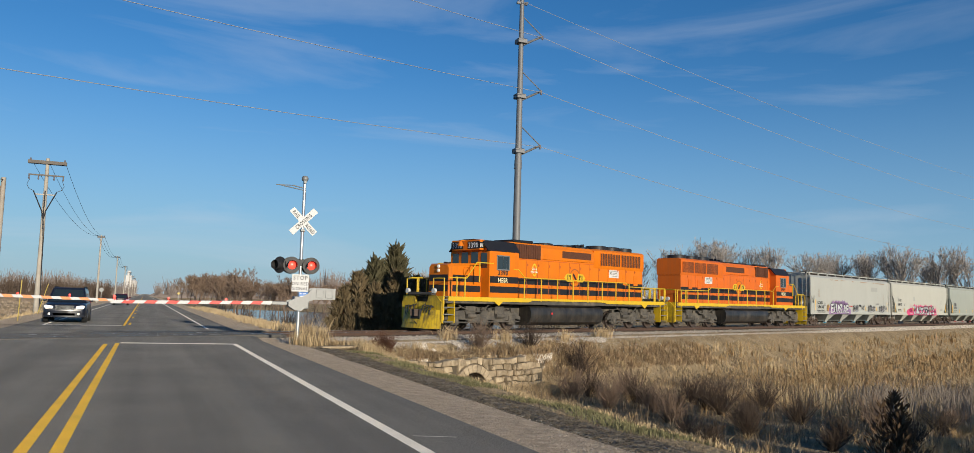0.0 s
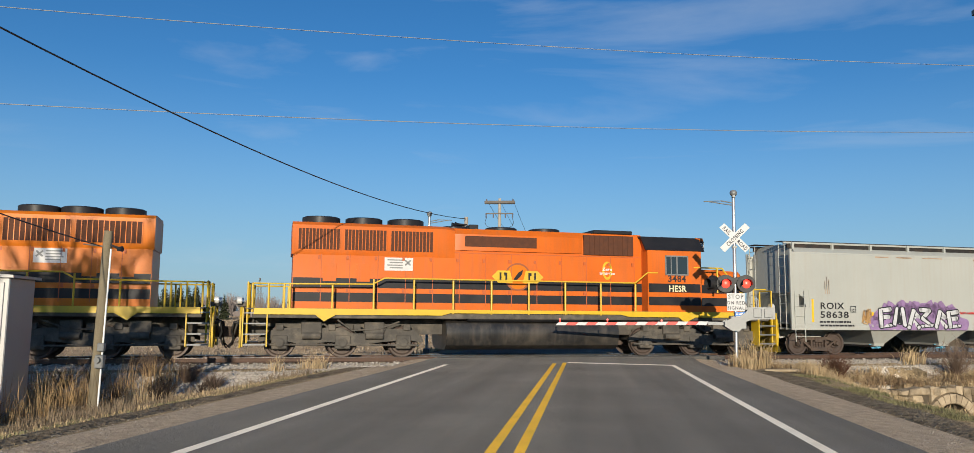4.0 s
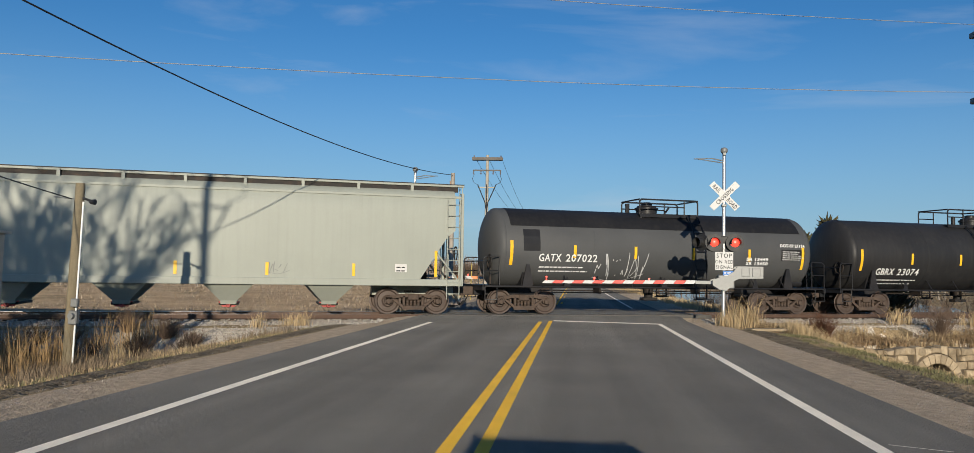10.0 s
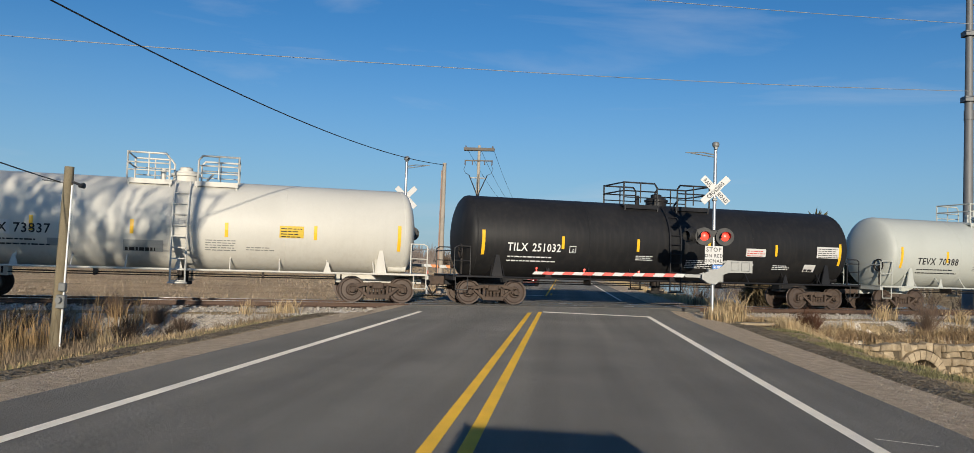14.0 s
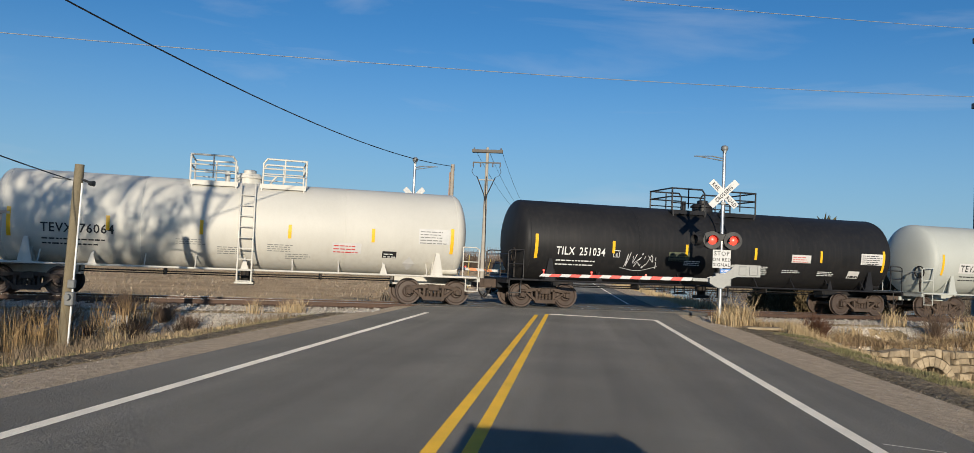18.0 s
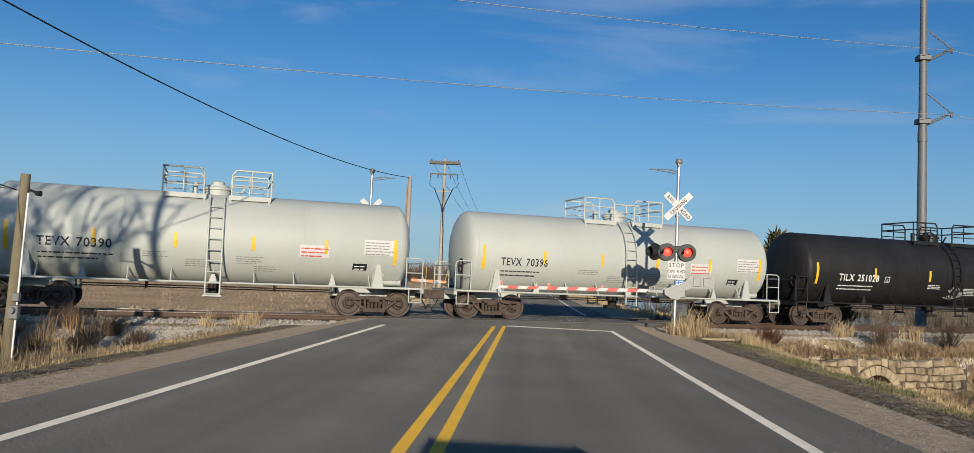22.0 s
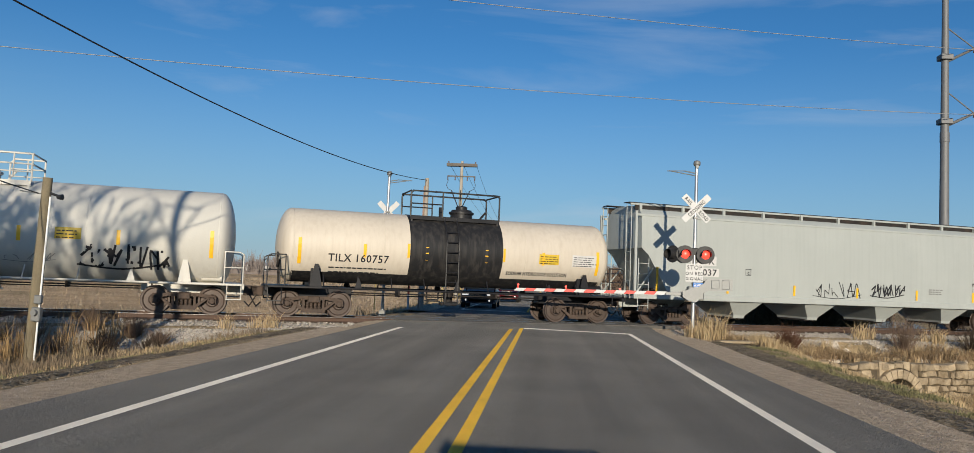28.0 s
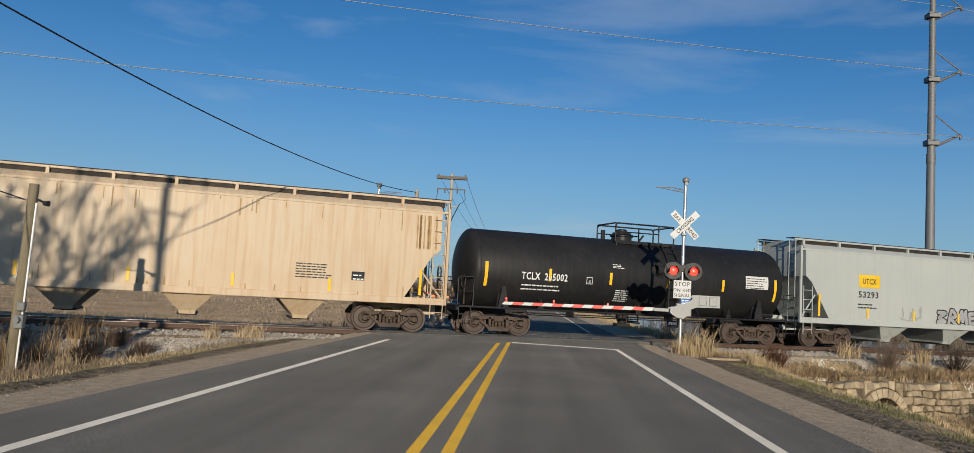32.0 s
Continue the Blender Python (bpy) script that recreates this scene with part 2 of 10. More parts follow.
# ---------------------------------------------------------------- mesh helpers
class M:
    """Collects vertices and faces for one mesh."""

    def __init__(self):
        self.v, self.f = [], []

    def poly(self, pts, faces):
        o = len(self.v)
        self.v += [tuple(p) for p in pts]
        self.f += [tuple(o + i for i in f) for f in faces]
        return self

    def box(self, x0, x1, y0, y1, z0, z1, c=0.0):
        """A block, its edges cut by c."""
        if c <= 0:
            p = [(x, y, z) for z in (z0, z1) for y in (y0, y1) for x in (x0, x1)]
            return self.poly(p, [(0, 2, 3, 1), (4, 5, 7, 6), (0, 1, 5, 4), (2, 6, 7, 3), (0, 4, 6, 2), (1, 3, 7, 5)])
        c = min(c, (x1 - x0) * 0.45, (y1 - y0) * 0.45, (z1 - z0) * 0.45)
        ring = lambda a, z: [(x0 + a, y0, z), (x1 - a, y0, z), (x1, y0 + a, z), (x1, y1 - a, z), (x1 - a, y1, z), (x0 + a, y1, z), (x0, y1 - a, z), (x0, y0 + a, z)]
        inner = lambda z: [(x0 + c, y0 + c, z), (x1 - c, y0 + c, z), (x1 - c, y0 + c, z), (x1 - c, y1 - c, z), (x1 - c, y1 - c, z), (x0 + c, y1 - c, z), (x0 + c, y1 - c, z), (x0 + c, y0 + c, z)]
        return self.loft([inner(z0), ring(c, z0 + c), ring(c, z1 - c), inner(z1)], caps=True)

    def loft(self, rings, caps=True, closed=True):
        o, k = len(self.v), len(rings[0])
        for r in rings:
            self.v += [tuple(p) for p in r]
        for i in range(len(rings) - 1):
            for j in range(k if closed else k - 1):
                a, b = o + i * k + j, o + i * k + (j + 1) % k
                self.f.append((a, b, b + k, a + k))
        if caps:
            self.f.append(tuple(o + j for j in reversed(range(k))))
            self.f.append(tuple(o + (len(rings) - 1) * k + j for j in range(k)))
        return self

    def rod(self, p0, p1, r0, r1=None, n=8, caps=True):
        r1 = r0 if r1 is None else r1
        p0, p1 = Vector(p0), Vector(p1)
        w = (p1 - p0).normalized()
        a = w.orthogonal().normalized()
        b = w.cross(a)
        cs = [(math.cos(2 * math.pi * i / n), math.sin(2 * math.pi * i / n)) for i in range(n)]
        return self.loft([[p + (a * c + b * s) * r for c, s in cs] for p, r in ((p0, r0), (p1, r1))], caps)

    def pipe(self, pts, r, n=6):
        """One continuous tube through the points."""
        pts = [Vector(p) for p in pts]
        pts = [p for k, p in enumerate(pts) if k == 0 or (p - pts[k - 1]).length > 1e-5]
        dirs = [(b - a).normalized() for a, b in zip(pts, pts[1:])]
        side = dirs[0].orthogonal().normalized()
        rings = []
        for k, p in enumerate(pts):
            d0, d1 = dirs[max(0, k - 1)], dirs[min(k, len(dirs) - 1)]
            w = (d0 + d1).normalized() if (d0 + d1).length > 1e-4 else d1
            side = (side - w * side.dot(w)).normalized() if (side - w * side.dot(w)).length > 1e-4 else w.orthogonal().normalized()
            up = w.cross(side)
            cut = (d0 - d1).normalized() if (d0 - d1).length > 1e-3 else None
            grow = min(1.6, 1 / max(0.3, w.dot(d1)))
            ring = []
            for i in range(n):
                q = side * math.cos(2 * math.pi * i / n) * r + up * math.sin(2 * math.pi * i / n) * r
                if cut is not None:
                    q += cut * q.dot(cut) * (grow - 1)
                ring.append(p + q)
            rings.append(ring)
        return self.loft(rings)

    def lathe(self, prof, axis="y", centre=(0, 0, 0), n=24, caps=True):
        """prof: (along the axis, radius)."""
        cx, cy, cz = centre
        rings = []
        for h, r in prof:
            ring = []
            for i in range(n):
                c, s = r * math.cos(2 * math.pi * i / n), r * math.sin(2 * math.pi * i / n)
                ring.append({"x": (cx + h, cy + c, cz + s), "y": (cx + c, cy + h, cz + s), "z": (cx + c, cy + s, cz + h)}[axis])
            rings.append(ring)
        return self.loft(rings, caps)

    def prism(self, outline, y0, y1, axis="y"):
        """Extrudes an outline of (x, z) along y, or of (y, z) along x, or of (x, y) along z."""
        put = {"y": lambda a, b, h: (a, h, b), "x": lambda a, b, h: (h, a, b), "z": lambda a, b, h: (a, b, h)}[axis]
        return self.loft([[put(a, b, h) for a, b in outline] for h in (y0, y1)])

    def mesh(self, name, material, flat=True):
        me = bpy.data.meshes.new(name)
        me.from_pydata(self.v, [], self.f)
        me.update()
        b = bmesh.new()
        b.from_mesh(me)
        if len(b.faces) < 30000:
            bmesh.ops.recalc_face_normals(b, faces=b.faces)
        b.to_mesh(me)
        b.free()
        if not flat:
            me.shade_smooth()
            me.set_sharp_from_angle(angle=radians(35))
        if material:
            me.materials.append(material)
        return me


def part(name, m, material, parent, label="", flat=False, kind=""):
    """One mesh object under a thing or a part."""
    me = m.mesh(name, material, flat) if isinstance(m, M) else m
    ob = new(name, me)
    ob.parent = parent
    if label or kind:
        tagged(ob, label=label, kind=kind)
    return ob


def thing(name, m, material, label, category, group="", kind="", at=None, flat=False):
    """A top-level thing: a mesh, or an empty that carries parts."""
    ob = new(name, m.mesh(name, material, flat) if isinstance(m, M) else m)
    if at is not None:
        ob.matrix_world = at
    return tagged(ob, label, category, group, kind)


def text_mesh(string, size, material, spread=1.0, wide=1.0, bold=0.0):
    cu = bpy.data.curves.new("lettering", "FONT")
    cu.body, cu.size, cu.space_character, cu.offset = string, size * 1.39, spread, bold
    cu.resolution_u = 2
    ob = bpy.data.objects.new("lettering", cu)
    me = bpy.data.meshes.new_from_object(ob)
    bpy.data.objects.remove(ob)
    if wide != 1.0:
        for v in me.vertices:
            v.co.x *= wide
    me.materials.clear()
    me.materials.append(material)
    return me


def on_side(me, x, z, surf, proud=0.008):
    """Lays a flat mesh (x right, y up) on a car's side, whose face is at y = surf(z)."""
    for v in me.vertices:
        h = z + v.co.y
        v.co = (x + v.co.x, surf(h) - proud, h)
    return me


def letters(string, size, material, parent, x, z, surf, label="", **kw):
    return part("lettering", on_side(text_mesh(string, size, material, **kw), x, z, surf), None, parent, label)


def bars(rows, material, parent, x, z, w, surf, h=0.05, gap=0.09, seed=0, label="small stencilled lines", proud=0.008):
    """Small print: rows of short bars."""
    r = random.Random(seed)
    m = M()
    for k in range(rows):
        zz, xx = z - k * gap, x
        end = x + w * r.uniform(0.7, 1.0)
        while xx < end:
            ww = min(r.uniform(0.06, 0.22), end - xx + 0.03)
            m.poly([(xx, surf(zz) - proud, zz), (xx + ww, surf(zz) - proud, zz), (xx + ww, surf(zz + h) - proud, zz + h), (xx, surf(zz + h) - proud, zz + h)], [(0, 1, 2, 3)])
            xx += ww + 0.035
    return part("small_print", m, material, parent, label, flat=True, kind="stuff")


def patch(m, x0, x1, z0, z1, surf, proud=0.006, n=1):
    for k in range(n):
        a, b = z0 + (z1 - z0) * k / n, z0 + (z1 - z0) * (k + 1) / n
        m.poly([(x0, surf(a) - proud, a), (x1, surf(a) - proud, a), (x1, surf(b) - proud, b), (x0, surf(b) - proud, b)], [(0, 1, 2, 3)])
    return m


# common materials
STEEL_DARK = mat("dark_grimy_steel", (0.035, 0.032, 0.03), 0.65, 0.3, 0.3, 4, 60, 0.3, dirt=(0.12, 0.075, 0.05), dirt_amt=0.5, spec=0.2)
RUSTY = mat("rusty_cast_steel", (0.092, 0.064, 0.048), 0.8, 0.2, 0.35, 5, 60, 0.4, dirt=(0.05, 0.04, 0.035), dirt_amt=0.7)
TREAD = mat("worn_wheel_steel", (0.085, 0.062, 0.05), 0.55, 0.25, 0.2, 8, 80, 0.1, dirt=(0.07, 0.04, 0.03), dirt_amt=0.6)
YELLOW_REF = mat("yellow_reflector", (0.85, 0.48, 0.02), 0.4, 0, 0.1, 5, 50, 0.02)
BLACK_INK = mat("black_stencil", (0.015, 0.015, 0.017), 0.6, 0, 0.15, 5, 60, 0.0)
WHITE_INK = mat("white_stencil", (0.72, 0.72, 0.7), 0.6, 0, 0.1, 5, 60, 0.0)
GREY_INK = mat("worn_grey_stencil", (0.22, 0.22, 0.21), 0.6, 0, 0.2, 8, 60, 0.0)
RED_INK = mat("red_print", (0.55, 0.05, 0.04), 0.6, 0, 0.1, 5, 60, 0.0)
WHITE_STICKER = mat("white_sticker", (0.6, 0.585, 0.56), 0.5, 0, 0.08, 5, 60, 0.0)

# ---------------------------------------------------------------- ground, road, track
def road_z(y, x=0.0):
    p, s = perp(x, y)
    return (RAIL + grade(s) - 0.045) * smooth(4.4, 1.9, abs(p))


def land(x, y):
    """Height of the ground sheet."""
    p, s = perp(x, y)
    rz = road_z(y, max(-5.5, min(4.0, x))) - 0.06
    dx = max(x - 4.4, -6.2 - x, 0.0)
    if x > 0:
        low = -0.75 if p < 0 else -2.35
        reach = 7.5 if p < 0 else 6.5
    else:
        low, reach = (-1.5 if p < 0 else -0.85), 6.0
    if x > 0:
        z = rz - 0.13 * smooth(0.0, 2.8, dx)
        z += (low - z) * smooth(0.0, reach - 1.4, x - 6.7)
    else:
        z = rz + (low - rz) * smooth(0.0, reach, dx)
    z += 0.10 * smooth(0, 3, dx) * noise.noise(Vector((x * 0.35, y * 0.35, 0.0))) + 0.25 * smooth(3, 12, dx) * noise.noise(Vector((x * 0.07, y * 0.07, 3.0)))
    if dx > 0:
        if x > 0 and p > 0:
            e = smooth(4.7, 1.9, p)
            z2 = -0.185 + grade(s) - 0.55 * smooth(2.2, 4.9, p)
            inside = smooth(5.35, 5.05, p) if abs(s - 11.5) > 1.15 else smooth(3.7, 3.4, p)
            z = max(z, z + (z2 - z) * (inside if 7.8 < x < 18.4 else smooth(7.5, 3.6, p)))
            if 9.8 < x < 17.3 and 5.3 < p < 9:
                z = min(z, -2.3)
        else:
            e = smooth(5.2, 2.2, abs(p))
            z = z + (-0.185 + grade(s) - z) * e
    z += 1.0 * smooth(70, 300, math.hypot(x, y)) * smooth(4, 40, dx)
    if x > 7 and p < -8:
        z -= 0.75 * smooth(7, 10, x) * smooth(46, 38, x - (y - 60) * 0.12) * smooth(52, 60, y) * smooth(175, 150, y)
    return z


def stops(lo, hi, step, far, grow=1.35):
    a = list(np.arange(lo, hi + 0.01, step))
    d, p = step, hi
    while p < far:
        d *= grow
        p += d
        a.append(p)
    d, p = step, lo
    while p > -far:
        d *= grow
        p -= d
        a.insert(0, p)
    return a


def sheet(xs, ys, height, keep=None):
    m = M()
    idx = {}
    for j, y in enumerate(ys):
        for i, x in enumerate(xs):
            idx[i, j] = len(m.v)
            m.v.append((x, y, height(x, y)))
    for j in range(len(ys) - 1):
        for i in range(len(xs) - 1):
            if keep is None or keep((xs[i] + xs[i + 1]) / 2, (ys[j] + ys[j + 1]) / 2):
                m.f.append((idx[i, j], idx[i + 1, j], idx[i + 1, j + 1], idx[i, j + 1]))
    return m


SOIL = mat("dry_grass_soil", (0.33, 0.25, 0.15), 0.95, 0, 0.35, 0.8, 14, 0.6, dirt=(0.23, 0.17, 0.10), dirt_amt=0.6, spec=0.12, relief=0.10)
FIELD = mat("harvested_field", (0.46, 0.335, 0.21), 0.95, 0, 0.3, 0.25, 6, 1.0, dirt=(0.27, 0.195, 0.125), dirt_amt=0.5, spec=0.12, relief=0.30)
ASPHALT = mat("asphalt", (0.198, 0.186, 0.166), 0.85, 0, 0.22, 0.35, 70, 1.0, dirt=(0.235, 0.218, 0.192), dirt_amt=0.5, spec=0.12, relief=0.03)


def lane_wear(m):
    """Tyre tracks and a darker oil strip: long stretched noise over the asphalt's colour."""
    nd, lk = m.node_tree.nodes, m.node_tree.links
    b = nd["Principled BSDF"]
    old = b.inputs["Base Color"].links[0].from_socket
    tc = nd.new("ShaderNodeTexCoord")
    mp = nd.new("ShaderNodeMapping")
    mp.inputs["Scale"].default_value = (1.15, 0.035, 1.0)
    n = nd.new("ShaderNodeTexNoise")
    n.inputs["Scale"].default_value, n.inputs["Detail"].default_value = 1.0, 6.0
    rg = nd.new("ShaderNodeMapRange")
    rg.inputs["From Min"].default_value, rg.inputs["From Max"].default_value = 0.3, 0.7
    rg.inputs["To Min"].default_value, rg.inputs["To Max"].default_value = 0.80, 1.18
    sp = nd.new("ShaderNodeTexVoronoi")
    sp.inputs["Scale"].default_value = 120.0
    rs = nd.new("ShaderNodeMapRange")
    rs.inputs["From Max"].default_value = 0.9
    rs.inputs["To Min"].default_value, rs.inputs["To Max"].default_value = 1.15, 0.88
    mu = nd.new("ShaderNodeMath")
    mu.operation = "MULTIPLY"
    sc = nd.new("ShaderNodeVectorMath")
    sc.operation = "SCALE"
    lk.new(tc.outputs["Object"], mp.inputs["Vector"])
    lk.new(mp.outputs["Vector"], n.inputs["Vector"])
    lk.new(tc.outputs["Object"], sp.inputs["Vector"])
    lk.new(n.outputs["Fac"], rg.inputs["Value"])
    lk.new(sp.outputs["Distance"], rs.inputs["Value"])
    lk.new(rg.outputs["Result"], mu.inputs[0])
    lk.new(rs.outputs["Result"], mu.inputs[1])
    lk.new(old, sc.inputs[0])
    lk.new(mu.outputs[0], sc.inputs["Scale"])
    lk.new(sc.outputs["Vector"], b.inputs["Base Color"])


lane_wear(ASPHALT)
grit(ASPHALT, 190, 0.85, 0.18)
grit(SOIL, 40, 0.9, 0.3)
grit(FIELD, 16, 0.9, 0.25)
GRAVEL = mat("shoulder_gravel", (0.50, 0.40, 0.295), 0.95, 0, 0.3, 6, 45, 0.6, dirt=(0.33, 0.26, 0.185), dirt_amt=0.5, spec=0.12, relief=0.04)
BALLAST = mat("crushed_stone", (0.60, 0.525, 0.43), 0.95, 0, 0.4, 9, 40, 1.0, dirt=(0.45, 0.375, 0.285), dirt_amt=0.5, spec=0.12)
PAINT_W = mat("white_road_paint", (0.90, 0.83, 0.72), 0.7, 0, 0.08, 1.5, 60, 0.7, dirt=(0.45, 0.43, 0.41), dirt_amt=0.3, spec=0.12)
PAINT_Y = mat("yellow_road_paint", (0.85, 0.52, 0.06), 0.7, 0, 0.1, 1.5, 60, 0.7, dirt=(0.4, 0.28, 0.06), dirt_amt=0.3, spec=0.12)

grit(GRAVEL, 95, 1.1, 0.32)
grit(BALLAST, 34, 1.1, 0.45)
grit(PAINT_W, 320, 0.9, 0.06)
grit(PAINT_Y, 320, 0.9, 0.08)

gx = stops(-30, 104, 0.7, 2600, 1.32)
gy = stops(-8, 86, 0.7, 2600, 1.32)
thing("ground", sheet(gx, gy, land), SOIL, "dry winter grass and bare brown soil beside the road", "ground", kind="structure")
fx = [x for x in stops(-60, -7.5, 1.5, 1500, 1.3) if x <= -7.5]
fy = [y for y in stops(20, 120, 1.5, 2200, 1.3) if y > -400]
thing("field", sheet(fx, fy, lambda x, y: land(x, y) + 0.03, lambda x, y: perp(x, y)[0] < -6.5), FIELD, "flat harvested farm field with pale stubble", "field", kind="structure")

RX = [-5.5, -4.4, -2.7, -0.8, 1.2, 2.9, 4.0]
ry = stops(-20, 60, 0.5, 2600, 1.25)
road = M()
road.loft([[(x, y, road_z(y, x) + 0.035 - 0.018 * abs(x + 0.8) / 3.6) for x in RX] for y in ry], caps=False, closed=False)
thing("road", road, ASPHALT, "two-lane grey asphalt road with a slight hump at the tracks", "road", kind="structure")


def strip(name, x0, x1, y0, y1, material, label, step=1.0, lift=0.004, parent=None):
    m = M()
    n = max(1, int((y1 - y0) / step))
    zz = lambda x, y: road_z(y, x) + 0.035 - 0.018 * abs(x + 0.8) / 3.6 + lift
    m.loft([[(x, y, zz(x, y)) for x in (x0, (x0 + x1) / 2, x1)] for y in [y0 + (y1 - y0) * k / n for k in range(n + 1)]], caps=False, closed=False)
    return thing(name, m, material, label, "road marking", kind="structure")


strip("edge_line", 2.73, 2.885, -20, 27.2, PAINT_W, "solid white edge line along the lane")
strip("stop_line", -0.66, 2.74, 26.75, 27.2, PAINT_W, "white stop line before the crossing")
strip("edge_line", -4.465, -4.31, -20, 24.7, PAINT_W, "solid white edge line along the opposite lane")
strip("centre_line", -1.13, -1.005, -20, 26.3, PAINT_Y, "yellow centre line stripe")
strip("centre_line", -0.81, -0.685, -20, 26.9, PAINT_Y, "yellow centre line stripe")
strip("edge_line", -4.45, -4.32, 42.2, 1200, PAINT_W, "white edge line beyond the crossing", 8)
strip("edge_line", 2.74, 2.87, 39.5, 1200, PAINT_W, "white edge line beyond the crossing", 8)
strip("stop_line", -4.32, -1.0, 41.8, 42.25, PAINT_W, "white stop line beyond the crossing")
strip("centre_line", -0.95, -0.84, 41.8, 1200, PAINT_Y, "yellow centre line beyond the crossing", 8)
for k in range(10):
    strip("lane_dash", -0.72, -0.61, 43 + k * 12, 46 + k * 12, PAINT_Y, "broken yellow stripe of the centre line")
seam_z = lambda x, y: road_z(y, x) + 0.041 - 0.018 * abs(x + 0.8) / 3.6
seam = M().loft([[(x, 8.14 - 0.4 * (x - 2.97) + d, seam_z(x, 8.0)) for x in (2.97, 3.2, 3.46)] for d in (-0.012, 0.012)], caps=False, closed=False)
thing("pavement_seam", seam, PAINT_W, "thin pale scratch across the shoulder", "road marking", kind="structure")

for side in (1, -1):
    m = M()
    ys = list(np.arange(-14, 31.1, 0.5)) if side > 0 else list(np.arange(-14, 29.1, 0.5))
    rings = []
    for y in ys:
        w = noise.noise(Vector((0, y * 0.3, side * 5))) * 0.18
        xs = (3.9, 4.4, 4.95 + w * 0.5, 5.65 + w) if side > 0 else (-5.4, -5.8, -6.3 - w * 0.5, -7.0 - w)
        rings.append([(x, y, max(land(x, y) + 0.03, road_z(y, x) - 0.025 - 0.02 * i) if i < 3 else land(x, y) - 0.02) for i, x in enumerate(xs)])
    m.loft(rings, caps=False, closed=False)
    thing("gravel_shoulder", m, GRAVEL, "strip of brown roadside gravel along the asphalt", "gravel", kind="structure")
for side in (1, -1):
    m = M()
    rings = []
    for y in [y for y in stops(44, 90, 2, 1200, 1.3) if y >= 38]:
        xs = (3.95, 4.9, 5.8) if side > 0 else (-5.45, -6.2, -7.0)
        rings.append([(x, y, max(land(x, y), road_z(y, x)) + 0.02) for x in xs])
    m.loft(rings, caps=False, closed=False)
    thing("gravel_shoulder", m, GRAVEL, "roadside gravel beyond the crossing", "gravel", kind="structure")

THATCH = mat("dark_thatch_soil", (0.225, 0.18, 0.125), 0.95, 0, 0.6, 4, 40, 1.0, dirt=(0.13, 0.10, 0.065), dirt_amt=0.6, spec=0.12, relief=0.06)
grit(THATCH, 30, 1.0, 0.5)
for side in (1, -1):
    m = M()
    rings = []
    for y in np.arange(-14, 27.1, 0.4):
        w = noise.noise(Vector((4, y * 0.5, side * 3))) * 0.25
        xs = (5.2, 5.45 + w * 0.3, 6.0 + w, 6.5 + w) if side > 0 else (-6.7, -6.95 - w * 0.3, -7.4 - w, -7.8 - w)
        rings.append([(x, y, land(x, y) + (-0.03, 0.03, 0.045, -0.02)[i] + 0.02 * noise.noise(Vector((x * 4, y * 4, 1)))) for i, x in enumerate(xs)])
    m.loft(rings, caps=False, closed=False)
    thing("soil_strip", m, THATCH, "strip of dark soil and old thatch beside the gravel", "soil", kind="structure")

# track
RUST_RAIL = mat("rusty_rail", (0.095, 0.056, 0.038), 0.7, 0.3, 0.25, 3, 40, 0.2)
RAIL_TOP = mat("polished_rail_head", (0.45, 0.42, 0.40), 0.25, 1.0, 0.1, 3, 40, 0.0)
TIE = mat("weathered_tie", (0.10, 0.075, 0.055), 0.9, 0, 0.3, 4, 40, 0.5, spec=0.12)
bal = M()
rings = []
ss = stops(-60, 116, 0.7, 520, 1.2)
for s in ss:
    ring = []
    for off in (5.3, 4.9, 4.2, 3.5, 3.0, 2.5, 2.0, 1.4, 0.5, -0.5, -1.4, -2.0, -2.6, -3.4, -4.0):
        z = RAIL + grade(s) - 0.20 - 0.42 * smooth(1.6, 4.0, abs(off)) + 0.035 * noise.noise(Vector((s * 1.1, off * 1.3, 2)))
        g = trk(s, off)
        if -6.0 < g.x < 4.6:
            z = min(z, road_z(g.y, g.x) - 0.06)
        if off > 2.8:
            z = land(g.x, g.y) + (-0.08 if off > 5.1 else 0.03 + 0.02 * noise.noise(Vector((s * 2.0, off * 2.0, 5)))) + 0.2 * smooth(40, 70, g.x)
            if -7.4 < g.x < 6.2 or off > 5.25 - 2.2 * smooth(17, 27, g.x) - 2.2 * smooth(-14, -24, g.x):
                z = land(g.x, g.y) - 0.1
        elif off < -3.8:
            z = min(z, land(g.x, g.y) - 0.05)
        ring.append(trk(s, off, z - grade(s)))
    rings.append(ring)
bal.loft(rings, caps=False, closed=False)
thing("ballast", bal, BALLAST, "grey crushed stone ballast bed under the track", "ballast", kind="structure")
